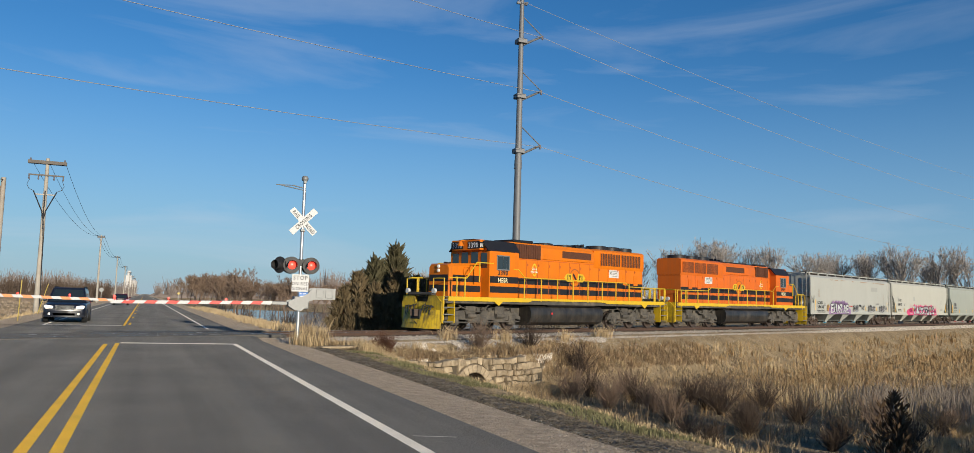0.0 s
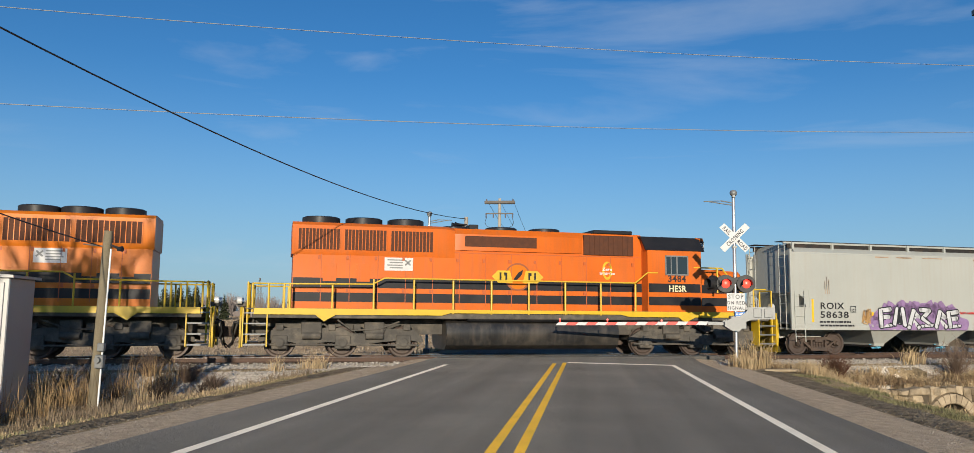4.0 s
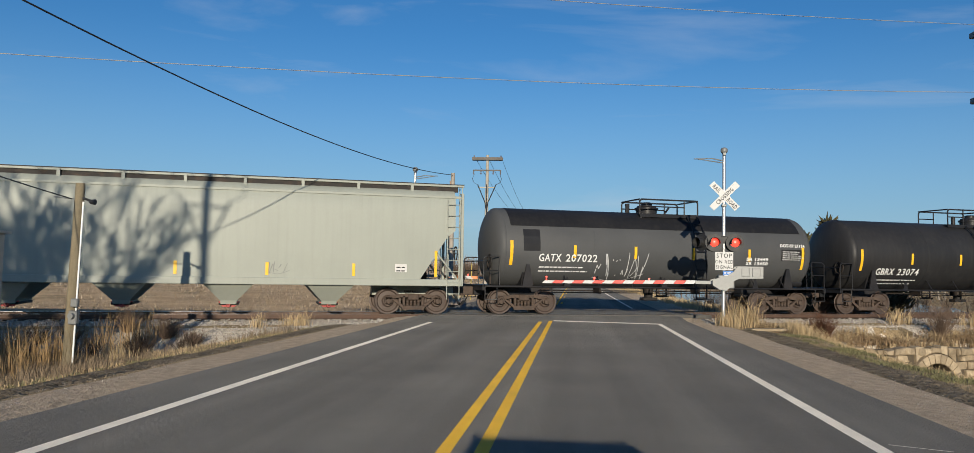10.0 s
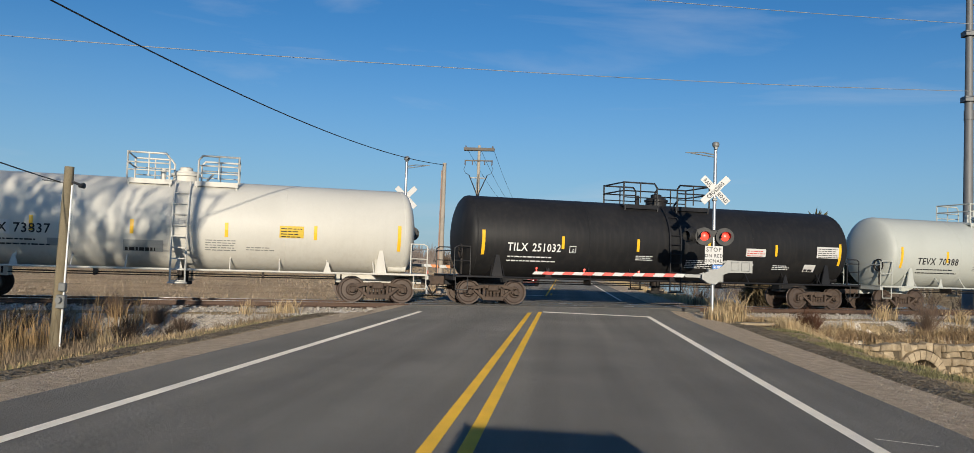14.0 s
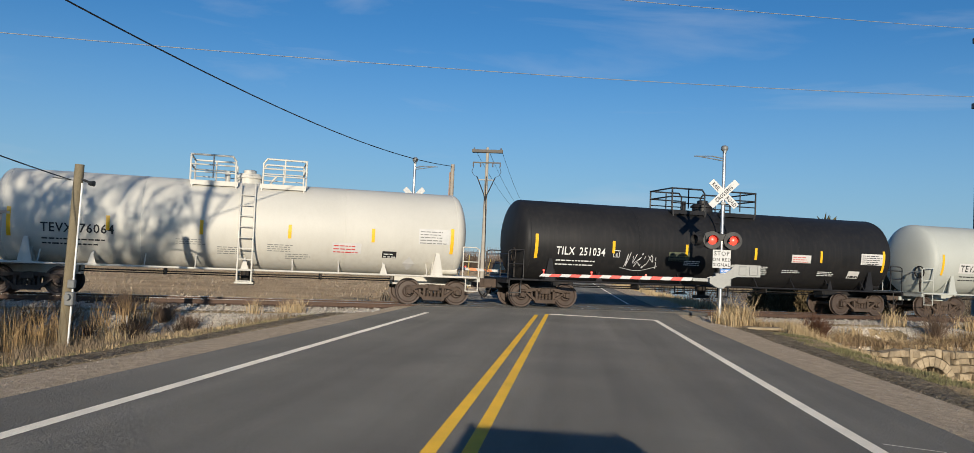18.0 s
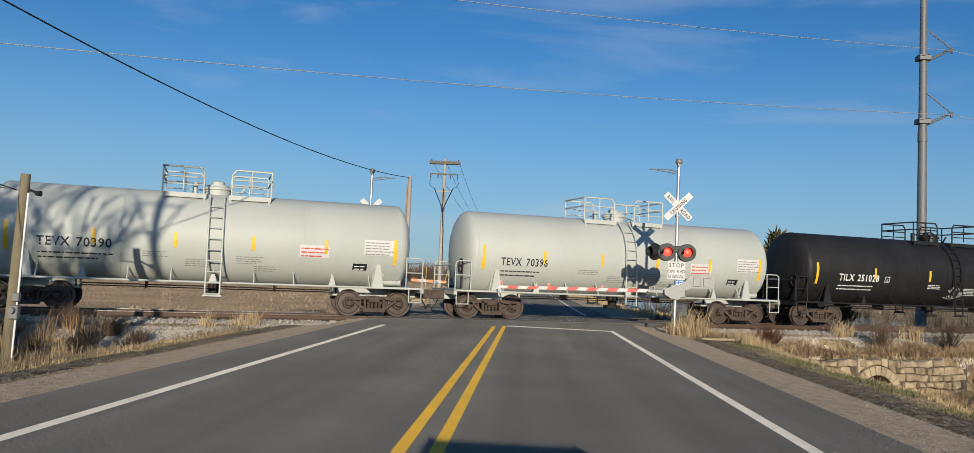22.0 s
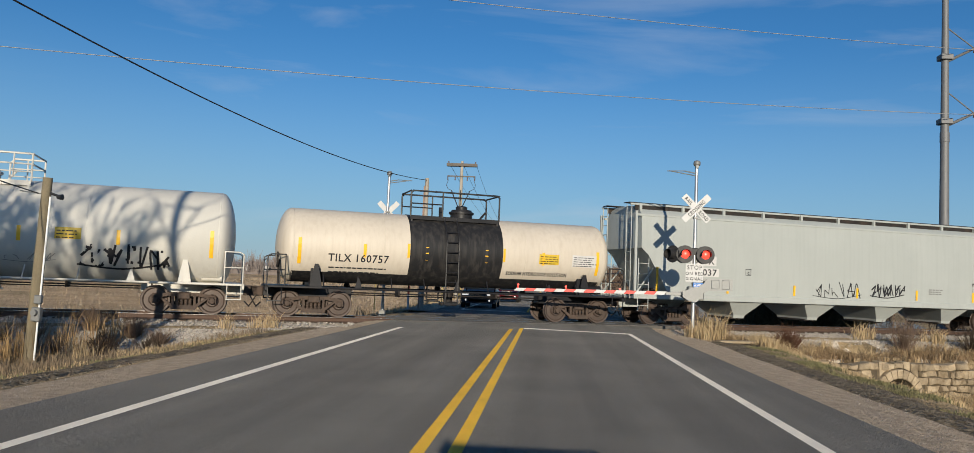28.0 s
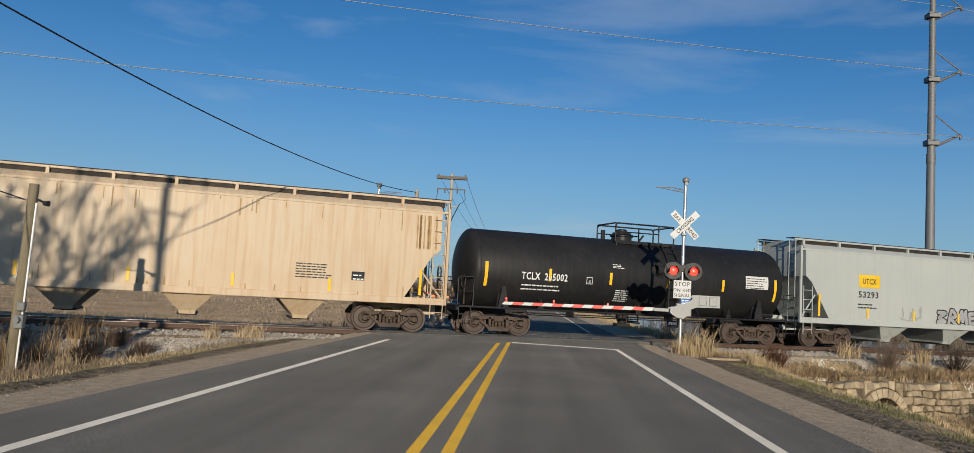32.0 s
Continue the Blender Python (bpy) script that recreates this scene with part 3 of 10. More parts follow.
for off in (0.7525, -0.7525):
    rail = thing("rail", None, None, "rusty steel rail with a polished running head", "rail", "rails of the track", kind="structure")
    prof = [(-0.07, 0.0), (0.07, 0.0), (0.07, 0.014), (0.012, 0.03), (0.012, 0.125), (0.036, 0.135), (0.036, 0.158), (-0.036, 0.158), (-0.036, 0.135), (-0.012, 0.125), (-0.012, 0.03), (-0.07, 0.014)]
    m = M()
    m.loft([[trk(s, off + a, RAIL - 0.17 + b) for a, b in prof] for s in (-520, -60, 0, 130, 520)])
    part("rail_body", m, RUST_RAIL, rail)
    m = M()
    m.loft([[trk(s, off + a, RAIL + b) for a, b in ((-0.03, -0.012), (0.03, -0.012), (0.03, 0.0), (-0.03, 0.0))] for s in (-520, -60, 0, 130, 520)])
    part("rail_head", m, RAIL_TOP, rail)
ties = M()
for k in range(-110, 190):
    s = k * 0.53
    g = trk(s, 0)
    if -6.5 < g.x < 5.0:
        continue
    c = [trk(s + a, o, z) for z in (RAIL - 0.34, RAIL - 0.168) for a, o in ((-0.11, -1.28), (0.11, -1.28), (0.11, 1.28), (-0.11, 1.28))]
    ties.poly(c, [(3, 2, 1, 0), (4, 5, 6, 7), (0, 1, 5, 4), (1, 2, 6, 5), (2, 3, 7, 6), (3, 0, 4, 7)])
thing("railroad_ties", ties, TIE, "weathered wooden ties bedded in the ballast", "ties", kind="stuff", flat=True)
PANEL = grit(mat("crossing_panel", (0.13, 0.122, 0.11), 0.85, 0, 0.25, 2, 50, 0.4, spec=0.12), 190, 0.8, 0.2)
crossing = thing("crossing_surface", None, None, "dark rubber and asphalt panels between the rails at the crossing", "crossing", kind="structure")
for lo, hi in ((-0.66, 0.66), (0.84, 1.75), (-1.75, -0.84)):
    for k in range(5):
        a0 = -6.2 + k * 2.25
        m = M()
        m.poly([trk(a0 + a, o, z) for z in (RAIL - 0.15, RAIL - 0.003) for a, o in ((0.02, lo), (2.23, lo), (2.23, hi), (0.02, hi))], [(3, 2, 1, 0), (4, 5, 6, 7), (0, 1, 5, 4), (1, 2, 6, 5), (2, 3, 7, 6), (3, 0, 4, 7)])
        part("panel", m, PANEL, crossing, flat=True)

# ---------------------------------------------------------------- crossing signals
ALU = mat("aluminium_mast", (0.55, 0.55, 0.54), 0.4, 0.8, 0.1, 4, 50, 0.05, dirt=(0.3, 0.29, 0.27), dirt_amt=0.3)
SIGN_W = mat("white_sign_sheeting", (0.52, 0.52, 0.51), 0.5, 0, 0.05, 3, 50, 0.02, dirt=(0.5, 0.49, 0.46), dirt_amt=0.25)
LAMP_BLACK = mat("black_lamp_disc", (0.02, 0.02, 0.021), 0.6, 0, 0.2, 5, 60, 0.1, dirt=(0.09, 0.085, 0.08), dirt_amt=0.5)
LAMP_RED = mat("red_lens_lit", (1.0, 0.05, 0.03), 0.3, 0, 0.05, 5, 60, 0.0, emit=1.6)
LAMP_DIM = mat("red_lens", (0.45, 0.02, 0.02), 0.2, 0, 0.05, 5, 60, 0.0)
GATE_RED = mat("gate_red_sheeting", (0.62, 0.05, 0.035), 0.5, 0, 0.08, 3, 50, 0.02)
GATE_OR = mat("faded_orange_sheeting", (0.75, 0.25, 0.08), 0.5, 0, 0.08, 3, 50, 0.02)
GALV = mat("galvanised_steel", (0.22, 0.225, 0.22), 0.55, 0.4, 0.15, 5, 50, 0.1, dirt=(0.28, 0.27, 0.26), dirt_amt=0.4)
BLUE_SIGN = mat("blue_sign", (0.02, 0.16, 0.5), 0.5, 0, 0.05, 3, 50, 0.0)
CONCRETE = mat("concrete", (0.36, 0.34, 0.31), 0.9, 0, 0.2, 3, 40, 0.4)


def lamp_head(parent, x, y, z, face, lit=True):
    """A round flasher: face -1 looks towards the camera's road side, +1 the other way."""
    f = face
    m = M().lathe([(0.0, 0.30), (0.0, 0.305), (f * 0.02, 0.305), (f * 0.02, 0.30)], "y", (x, y, z), 28)
    disc = part("lamp_disc", m, LAMP_BLACK, parent, "round black background disc")
    m = M()
    for i in range(13):
        a0, a1 = math.radians(-20 + i * 220 / 13), math.radians(-20 + (i + 1) * 220 / 13)
        q = [(x + 0.17 * math.cos(a), y + f * d, z + 0.17 * math.sin(a)) for a in (a0, a1) for d in (0.02, 0.30)]
        q2 = [(x + 0.162 * math.cos(a), y + f * d, z + 0.162 * math.sin(a)) for a in (a0, a1) for d in (0.02, 0.30)]
        m.poly(q + q2, [(0, 1, 3, 2), (4, 6, 7, 5), (1, 5, 7, 3)])
    part("hood", m, LAMP_BLACK, disc, flat=True)
    m = M().lathe([(f * 0.02, 0.152), (f * 0.045, 0.14), (f * 0.07, 0.09), (f * 0.078, 0.01)], "y", (x, y, z), 24)
    part("lens", m, LAMP_RED if lit else LAMP_DIM, disc, "red lens, lit" if lit else "red lens")
    m = M().lathe([(-f * 0.16, 0.10), (-f * 0.12, 0.15), (0, 0.17)], "y", (x, y, z), 20)
    part("housing", m, LAMP_BLACK, disc)


def crossing_signal(at, turn, gate_len, front, label, top=5.80):
    """A mast with crossbuck, flashers, sign, gate. Local: -y faces the waiting traffic, the gate reaches to -x."""
    o = thing("crossing_signal", None, None, label, "crossing signal", "crossing signals", at=pose(*at, 0, 0, turn))
    part("mast", M().lathe([(-0.3, 0.062), (top, 0.058)], "z", (0, 0, 0), 18), ALU, o)
    part("base", M().box(-0.13, 0.13, -0.13, 0.13, -0.5, 0.04, 0.02), GALV, o)
    bell = part("bell", M().lathe([(top, 0.06), (top + 0.02, 0.09), (top + 0.06, 0.12), (top + 0.13, 0.125), (top + 0.19, 0.09), (top + 0.21, 0.03)], "z", (0, -0.02, 0), 18), GALV, o, "weathered round warning bell")
    part("bell_bracket", M().box(-0.05, 0.05, -0.12, 0.08, top - 0.07, top + 0.03, 0.01).rod((0, 0, top - 0.05), (0, -0.02, top + 0.15), 0.03), GALV, bell)
    part("antenna_arm", M().rod((0, 0, top - 0.25), (-0.42, 0, top - 0.17), 0.022).rod((0, 0, top - 0.33), (-0.95, 0.0, top - 0.18), 0.018).rod((-0.42, 0, top - 0.17), (-1.02, 0, top - 0.19), 0.016), GALV, o, "thin slanted bracket arms")
    for sgn in (1, -1):
        rot = Matrix.Translation((0, -0.10 - 0.012 * (1 - sgn), 4.32)) @ Matrix.Rotation(radians(45 * sgn), 4, "Y")
        b = M().box(-0.61, 0.61, -0.012, 0.0, -0.115, 0.115, 0.004)
        b.v = [tuple(rot @ Vector(p)) for p in b.v]
        board = part("crossbuck_board", b, SIGN_W, o, "white reflective board", flat=True)
        if front:
            words = ("CROSSING",) if sgn == -1 else ("RAIL", "ROAD")
            for k, wd in enumerate(words):
                me = text_mesh(wd, 0.135, BLACK_INK, 1.15, 0.74, 0.004)
                xs = [v.co.x for v in me.vertices]
                mid = (min(xs) + max(xs)) / 2
                cx = 0.0 if sgn == -1 else (-0.36, 0.36)[k]
                for v in me.vertices:
                    v.co = rot @ Vector((v.co.x - mid + cx, -0.018, v.co.y - 0.068))
                part("lettering", me, None, board)
    for z in (4.0, 4.32):
        part("sign_clamp", M().box(-0.08, 0.08, -0.10, 0.08, z - 0.04, z + 0.04, 0.01), GALV, o)
    part("lamp_arm", M().rod((-0.62, 0, 2.83), (0.62, 0, 2.83), 0.035).box(-0.11, 0.11, -0.09, 0.09, 2.70, 2.95, 0.02), LAMP_BLACK, o)
    for x in (-0.345, 0.345):
        lamp_head(o, x, -0.16, 2.72, -1)
        lamp_head(o, x, 0.16, 2.72, 1, lit=not front)
    if front:
        rot = Matrix.Translation((-0.58, 0.0, 2.72)) @ Matrix.Rotation(radians(-50), 4, "Z")
        m = M().lathe([(-0.02, 0.30), (0.0, 0.30)], "y", (-0.12, -0.1, 0), 24).lathe([(-0.02, 0.17), (-0.28, 0.17)], "y", (-0.12, -0.1, 0), 20, caps=False)
        m.v = [tuple(rot @ Vector(p)) for p in m.v]
        part("side_lamp", m, LAMP_BLACK, o, "hooded black side flasher")
        sg = part("stop_sign_plate", M().box(-0.30, 0.30, -0.10, -0.085, 1.78, 2.40, 0.004), SIGN_W, o, "white plate reading STOP ON RED SIGNAL", flat=True)
        for wd, size, z in (("STOP", 0.15, 2.205), ("ON RED", 0.115, 2.01), ("SIGNAL", 0.115, 1.835)):
            me = text_mesh(wd, size, BLACK_INK, 1.18, 0.92, 0.002)
            xs = [v.co.x for v in me.vertices]
            mid = (min(xs) + max(xs)) / 2
            for v in me.vertices:
                v.co = (v.co.x - mid, -0.104, z + v.co.y)
            part("lettering", me, None, sg)
        bs = part("notice_plate", M().box(-0.04, 0.30, -0.13, -0.12, 1.56, 1.76, 0.003), BLUE_SIGN, o, "small blue notice with white lines", flat=True)
        bars(3, WHITE_INK, bs, -0.01, 1.70, 0.28, lambda z: -0.13, 0.022, 0.05, 4)
    else:
        part("relay_box", M().box(-0.3, 0.32, -0.1, 0.12, 1.55, 2.30, 0.02), GALV, o, "grey box behind the flashers")
    part("gate_mechanism", M().box(-0.20, 0.34, -0.14, 0.24, 1.16, 1.62, 0.03).box(-0.12, 0.12, -0.2, -0.14, 1.2, 1.5, 0.02), GALV, o, "grey cast gate mechanism box")
    for y0, y1 in ((-0.22, -0.17), (0.27, 0.31)):
        arm = M().prism([(-0.40, 1.26), (-0.18, 1.12), (0.06, 1.08), (0.20, 1.22), (0.30, 1.42), (0.50, 1.50), (1.27, 1.52), (1.27, 1.92), (0.42, 1.92), (0.30, 1.74), (0.10, 1.60), (-0.18, 1.52), (-0.40, 1.44)], y0, y1)
        part("counterweight_arm", arm, GALV, o, "grey counterweight arm behind the gate")
    for x0 in (0.55, 0.90):
        part("counterweight", M().box(x0, x0 + 0.28, -0.235, 0.33, 1.56, 1.88, 0.02), GALV, o)
    gate = part("gate_arm", M().box(-0.95, -0.3, -0.05, 0.05, 1.29, 1.41, 0.01), GALV, o, "lowered striped crossing gate arm")
    n = 15
    for k in range(n):
        x1 = -0.95 - gate_len * k / n
        x0 = -0.95 - gate_len * (k + 1) / n
        dz = -0.10 * (k / n)
        hh = 0.062 - 0.012 * k / n
        m = M()
        sl = 0.05
        m.poly([(x0 - sl, -0.03, 1.35 + dz - hh), (x1 - sl, -0.03, 1.35 + dz - hh), (x1 + sl, -0.03, 1.35 + dz + hh), (x0 + sl, -0.03, 1.35 + dz + hh),
                (x0 - sl, 0.03, 1.35 + dz - hh), (x1 - sl, 0.03, 1.35 + dz - hh), (x1 + sl, 0.03, 1.35 + dz + hh), (x0 + sl, 0.03, 1.35 + dz + hh)],
               [(0, 1, 2, 3), (7, 6, 5, 4), (0, 4, 5, 1), (3, 2, 6, 7), (0, 3, 7, 4), (1, 5, 6, 2)])
        part("gate_stripe", m, (SIGN_W if k % 2 == 0 else (GATE_RED if front else GATE_OR)), gate, flat=True)
    for fx_ in (0.30, 0.66, 0.98):
        x = -0.95 - gate_len * fx_
        m = M().rod((x, 0, 1.30), (x, 0, 1.40), 0.02).lathe([(-0.05, 0.034), (0.05, 0.034)], "y", (x, 0, 1.425), 12)
        part("gate_lamp", m, LAMP_RED, gate, "small red gate lamp")
    return o


crossing_signal((5.08, 28.3, 0.06), 0, 5.2, True, "aluminium railroad crossing mast with crossbuck, red flashers and lowered gate")
crossing_signal((-7.04, 34.7, 0.06), 180, 5.0, False, "crossing mast from behind, with blank crossbuck and lowered gate", 5.92)

# ---------------------------------------------------------------- poles and wires
WOOD = mat("weathered_pole_wood", (0.42, 0.375, 0.31), 0.9, 0, 0.25, 2.0, 30, 0.5, streak=(0.29, 0.255, 0.21), streak_amt=0.7)
WOOD_ARM = mat("dark_arm_wood", (0.15, 0.13, 0.11), 0.9, 0, 0.25, 2.0, 30, 0.5)
WOOD_NEW = mat("tan_pole_wood", (0.36, 0.315, 0.26), 0.9, 0, 0.2, 2.0, 30, 0.4, streak=(0.2, 0.16, 0.11), streak_amt=0.6)
CABLE = mat("black_cable", (0.02, 0.02, 0.022), 0.6, 0, 0.1, 3, 30, 0.0)
CONDUCTOR = mat("bright_conductor", (0.28, 0.275, 0.27), 0.7, 0.0, 0.05, 3, 30, 0.0)
PORCELAIN = mat("grey_insulator", (0.12, 0.10, 0.10), 0.4, 0, 0.1, 5, 30, 0.0)
STEEL_POLE = mat("weathered_steel_pole", (0.17, 0.172, 0.175), 0.6, 0.3, 0.15, 1.5, 40, 0.1)


def wire(a, b, sag, r, material, label, n=24, name="wire"):
    a, b = Vector(a), Vector(b)
    m = M()
    pts = [a.lerp(b, k / n) - Vector((0, 0, sag * 4 * (k / n) * (1 - k / n))) for k in range(n + 1)]
    m.pipe(pts, r, 5)
    return thing(name, m, material, label, "wire", "overhead wires")


def riser_pole(x, y, top, base, label, riser=True, turn=0.0):
    o = thing("utility_pole", None, None, label, "utility pole", "utility poles along the road", at=pose(x, y, base, 0, 0, turn))
    h = top - base
    aw = 1.25 if riser else 0.55
    part("pole", M().lathe([(-1.0, 0.19), (0.0, 0.18), (h * 0.5, 0.15), (h, 0.115)], "z", (0, 0, 0), 14), WOOD, o)
    for dy in ((-0.16, 0.16) if riser else (-0.15,)):
        part("crossarm", M().box(-aw, aw, dy - 0.06, dy + 0.06, h - 0.44, h - 0.20, 0.01), WOOD_ARM, o, "heavy wooden crossarm")
    if riser:
        part("crossarm", M().box(-1.15, 1.15, -0.2, -0.12, h - 1.32, h - 1.22, 0.01), WOOD_ARM, o, "thin lower crossarm")
        for xx in (-1.1, -0.5, 0.5, 1.1):
            part("cutout", M().lathe([(h - 1.62, 0.035), (h - 1.55, 0.06), (h - 1.45, 0.035), (h - 1.35, 0.06), (h - 1.25, 0.03)], "z", (xx, -0.16, 0), 8), PORCELAIN, o)
        part("lower_arm", M().box(-0.62, 0.62, -0.18, -0.12, h - 2.72, h - 2.64, 0.01), WOOD, o)
        for sx in (-1, 1):
            pts = [Vector((sx * 1.05, -0.16, h - 1.6)), Vector((sx * 1.2, -0.16, h - 2.0)), Vector((sx * 1.05, -0.16, h - 2.3)), Vector((sx * 0.75, -0.17, h - 2.45)), Vector((sx * 0.62, -0.17, h - 2.75)), Vector((sx * 0.12, -0.19, h - 3.9)), Vector((sx * 0.03, -0.2, h - 4.4))]
            part("riser_cable", M().pipe(pts[:4], 0.018, 5).pipe(pts[3:], 0.045, 6), CABLE, o, "black cable dropping slantwise to the pole")
        part("riser_cable", M().pipe([Vector((0, -0.17, h - 2.4)), Vector((0, -0.2, h - 4.4)), Vector((0.12, -0.16, h - 6.0)), Vector((0.19, 0.06, 0.0))], 0.045, 6), CABLE, o, "black cable running down the pole")
    for xx in (-0.5, 0.0, 0.5) if not riser else (-1.1, 0.0, 1.1):
        part("insulator", M().lathe([(h - 0.22, 0.03), (h - 0.18, 0.07), (h - 0.1, 0.05), (h - 0.04, 0.06)], "z", (xx, 0, 0), 8), PORCELAIN, o)
    return o


PX = -7.2
riser_pole(PX, 64.8, 11.25, -0.35, "weathered wooden utility pole with double crossarm and riser cables")
riser_pole(-7.7, -9.5, 13.3, -0.6, "wooden utility pole with crossarms beside the road behind", turn=4)
for k, y in enumerate((143, 221, 299, 377, 455, 533)):
    riser_pole(PX + 0.2 * k, y, 10.9, -0.3, "wooden utility pole far along the road", riser=False)
prev = (PX, 64.8, 11.25)
for k, y in enumerate((143, 221, 299, 377, 455, 533)):
    nxt = (PX + 0.2 * k, y, 10.9)
    for dx in (-1.0, 0.0, 1.0):
        wire((prev[0] + dx * (1.1 if k == 0 else 0.5), prev[1] + 0.2, prev[2] - 0.1), (nxt[0] + dx * 0.5, nxt[1], nxt[2] - 0.1), 1.5, 0.015 + 0.006 * k, CABLE, "overhead line wire between the roadside poles")
    prev = nxt

sp = thing("service_pole", None, None, "plain wooden pole with a reddish conduit beside the far signal", "utility pole", at=pose(-6.3, 40.8, 0.0, 0, 0, 0))
part("pole", M().lathe([(-0.8, 0.14), (0, 0.13), (6.7, 0.10)], "z", (0, 0, 0), 14), WOOD_NEW, sp)
part("conduit", M().rod((-0.15, -0.04, 0), (-0.125, -0.04, 6.3), 0.03), mat("faded_red_conduit", (0.36, 0.23, 0.17), 0.6, 0, 0.15), sp)
wire((-6.3, 40.8, 6.6), (-12.0, -14.5, 9.45), 2.11, 0.017, CABLE, "black service cable along the road edge", 40)
bp_ = thing("guy_pole", None, None, "plain wooden pole that carries the service cable", "utility pole", at=pose(-12.0, -14.5, -0.8, 0, 0, 0))
part("pole", M().lathe([(-0.8, 0.16), (0, 0.15), (10.5, 0.11)], "z", (0, 0, 0), 14), WOOD, bp_)

mp = thing("meter_pole", None, None, "short wooden pole with white conduit and grey meter boxes", "utility pole", at=pose(-11.77, 17.9, -0.85, 0, 1.2, 0))
part("pole", M().lathe([(-0.5, 0.14), (0, 0.135), (4.34, 0.105)], "z", (0, 0, 0), 14), mat("green_brown_pole_wood", (0.20, 0.165, 0.105), 0.9, 0, 0.25, 2.0, 30, 0.5, streak=(0.11, 0.09, 0.055), streak_amt=0.7), mp)
part("conduit", M().rod((0.15, -0.06, 0), (0.125, -0.03, 3.9), 0.022), mat("white_pvc", (0.75, 0.75, 0.73), 0.4, 0, 0.05), mp, "white plastic conduit")
part("meter_box", M().box(0.06, 0.27, -0.22, -0.08, 1.02, 1.34, 0.02).lathe([(-0.1, 0.07), (0, 0.075)], "y", (0.165, -0.2, 1.22), 14), GALV, mp, "grey meter box")
part("meter_box", M().box(0.08, 0.25, -0.2, -0.08, 1.42, 1.62, 0.02), GALV, mp, "grey switch box")
part("yard_light", M().rod((0.05, 0, 4.0), (0.34, -0.06, 3.92), 0.03).lathe([(0, 0.05), (0.12, 0.07)], "x", (0.32, -0.06, 3.90), 10), LAMP_BLACK, mp, "small dark lamp head")
part("bracket", M().rod((0, 0, 3.95), (-0.45, -0.3, 3.98), 0.015), GALV, mp)
wire((-11.75, 17.7, 3.1), (-7.78, -9.5, 7.02), 0.66, 0.014, CABLE, "black service cable to the meter pole", 30)

tp = thing("transmission_pole", None, None, "tall tapered steel transmission pole with three braced arms", "transmission pole", at=pose(28.45, 59.95, -0.8, 0, 0, 0))
part("pole", M().lathe([(-0.5, 0.40), (0, 0.38), (14, 0.29), (29.6, 0.18)], "z", (0, 0, 0), 20), STEEL_POLE, tp)
part("splice_band", M().lathe([(13.9, 0.325), (14.6, 0.32)], "z", (0, 0, 0), 20), STEEL_POLE, tp)
ARM = Vector((1.75, -0.6, 0))
ARM_Z = (15.95, 20.7, 25.55)
for z in ARM_Z:
    a = part("arm", M().rod((0.2, -0.07, z - 0.8), (ARM.x, ARM.y, z), 0.11, 0.085).box(-0.42, 0.42, -0.42, 0.42, z - 0.75, z - 0.35, 0.03), STEEL_POLE, tp, "braced horizontal arm")
    part("brace", M().rod((0.2, -0.05, z + 1.6), (ARM.x, ARM.y, z), 0.05), STEEL_POLE, a)
    part("insulator", M().lathe([(z - 0.05, 0.06), (z + 0.05, 0.10), (z - 0.25, 0.07), (z - 0.3, 0.09)], "z", (ARM.x, ARM.y, 0), 10), PORCELAIN, a)
part("top_arm", M().rod((0, 0, 28.4), (0.5, -0.2, 28.5), 0.06).box(-0.5, 0.5, -0.1, 0.1, 28.3, 28.5, 0.02), STEEL_POLE, tp)
LINE = Vector((math.cos(radians(24)), math.sin(radians(24)), 0))
LINE2 = Vector((math.cos(radians(16)), math.sin(radians(16)), 0))
base = Vector((28.45, 59.95, -0.8)) + ARM
for z in ARM_Z:
    for sgn, L, sg in ((1, 200, 4.4), (-1, 200, 4.4)):
        a = base + Vector((0, 0, z - 0.1))
        b = a + (LINE2 if sgn > 0 else LINE) * L * sgn
        wire(a, b, sg, 0.022, CONDUCTOR, "bare transmission conductor strung between steel poles", 40, "conductor")
for sgn in (1, -1):
    a = Vector((28.9, 59.75, 27.6))
    wire(a, a + (LINE2 if sgn > 0 else LINE) * 200 * sgn, 3.4, 0.020, CONDUCTOR, "thin shield wire above the conductors", 40, "conductor")
for sgn in (1, 2):
    o = copy_thing(tp, Matrix.Translation(Vector((28.45, 59.95, -0.8)) + LINE2 * 200 * sgn))
    tagged(o, "tall steel transmission pole farther along the track", "transmission pole")
    for z in ARM_Z:
        a = base + LINE2 * 200 * sgn + Vector((0, 0, z - 0.1))
        wire(a, a + LINE2 * 200, 4.4, 0.03 + 0.01 * sgn, CONDUCTOR, "bare transmission conductor far off", 24, "conductor")
copy_thing(tp, Matrix.Translation(Vector((28.45, 59.95, -0.8)) - LINE * 200))

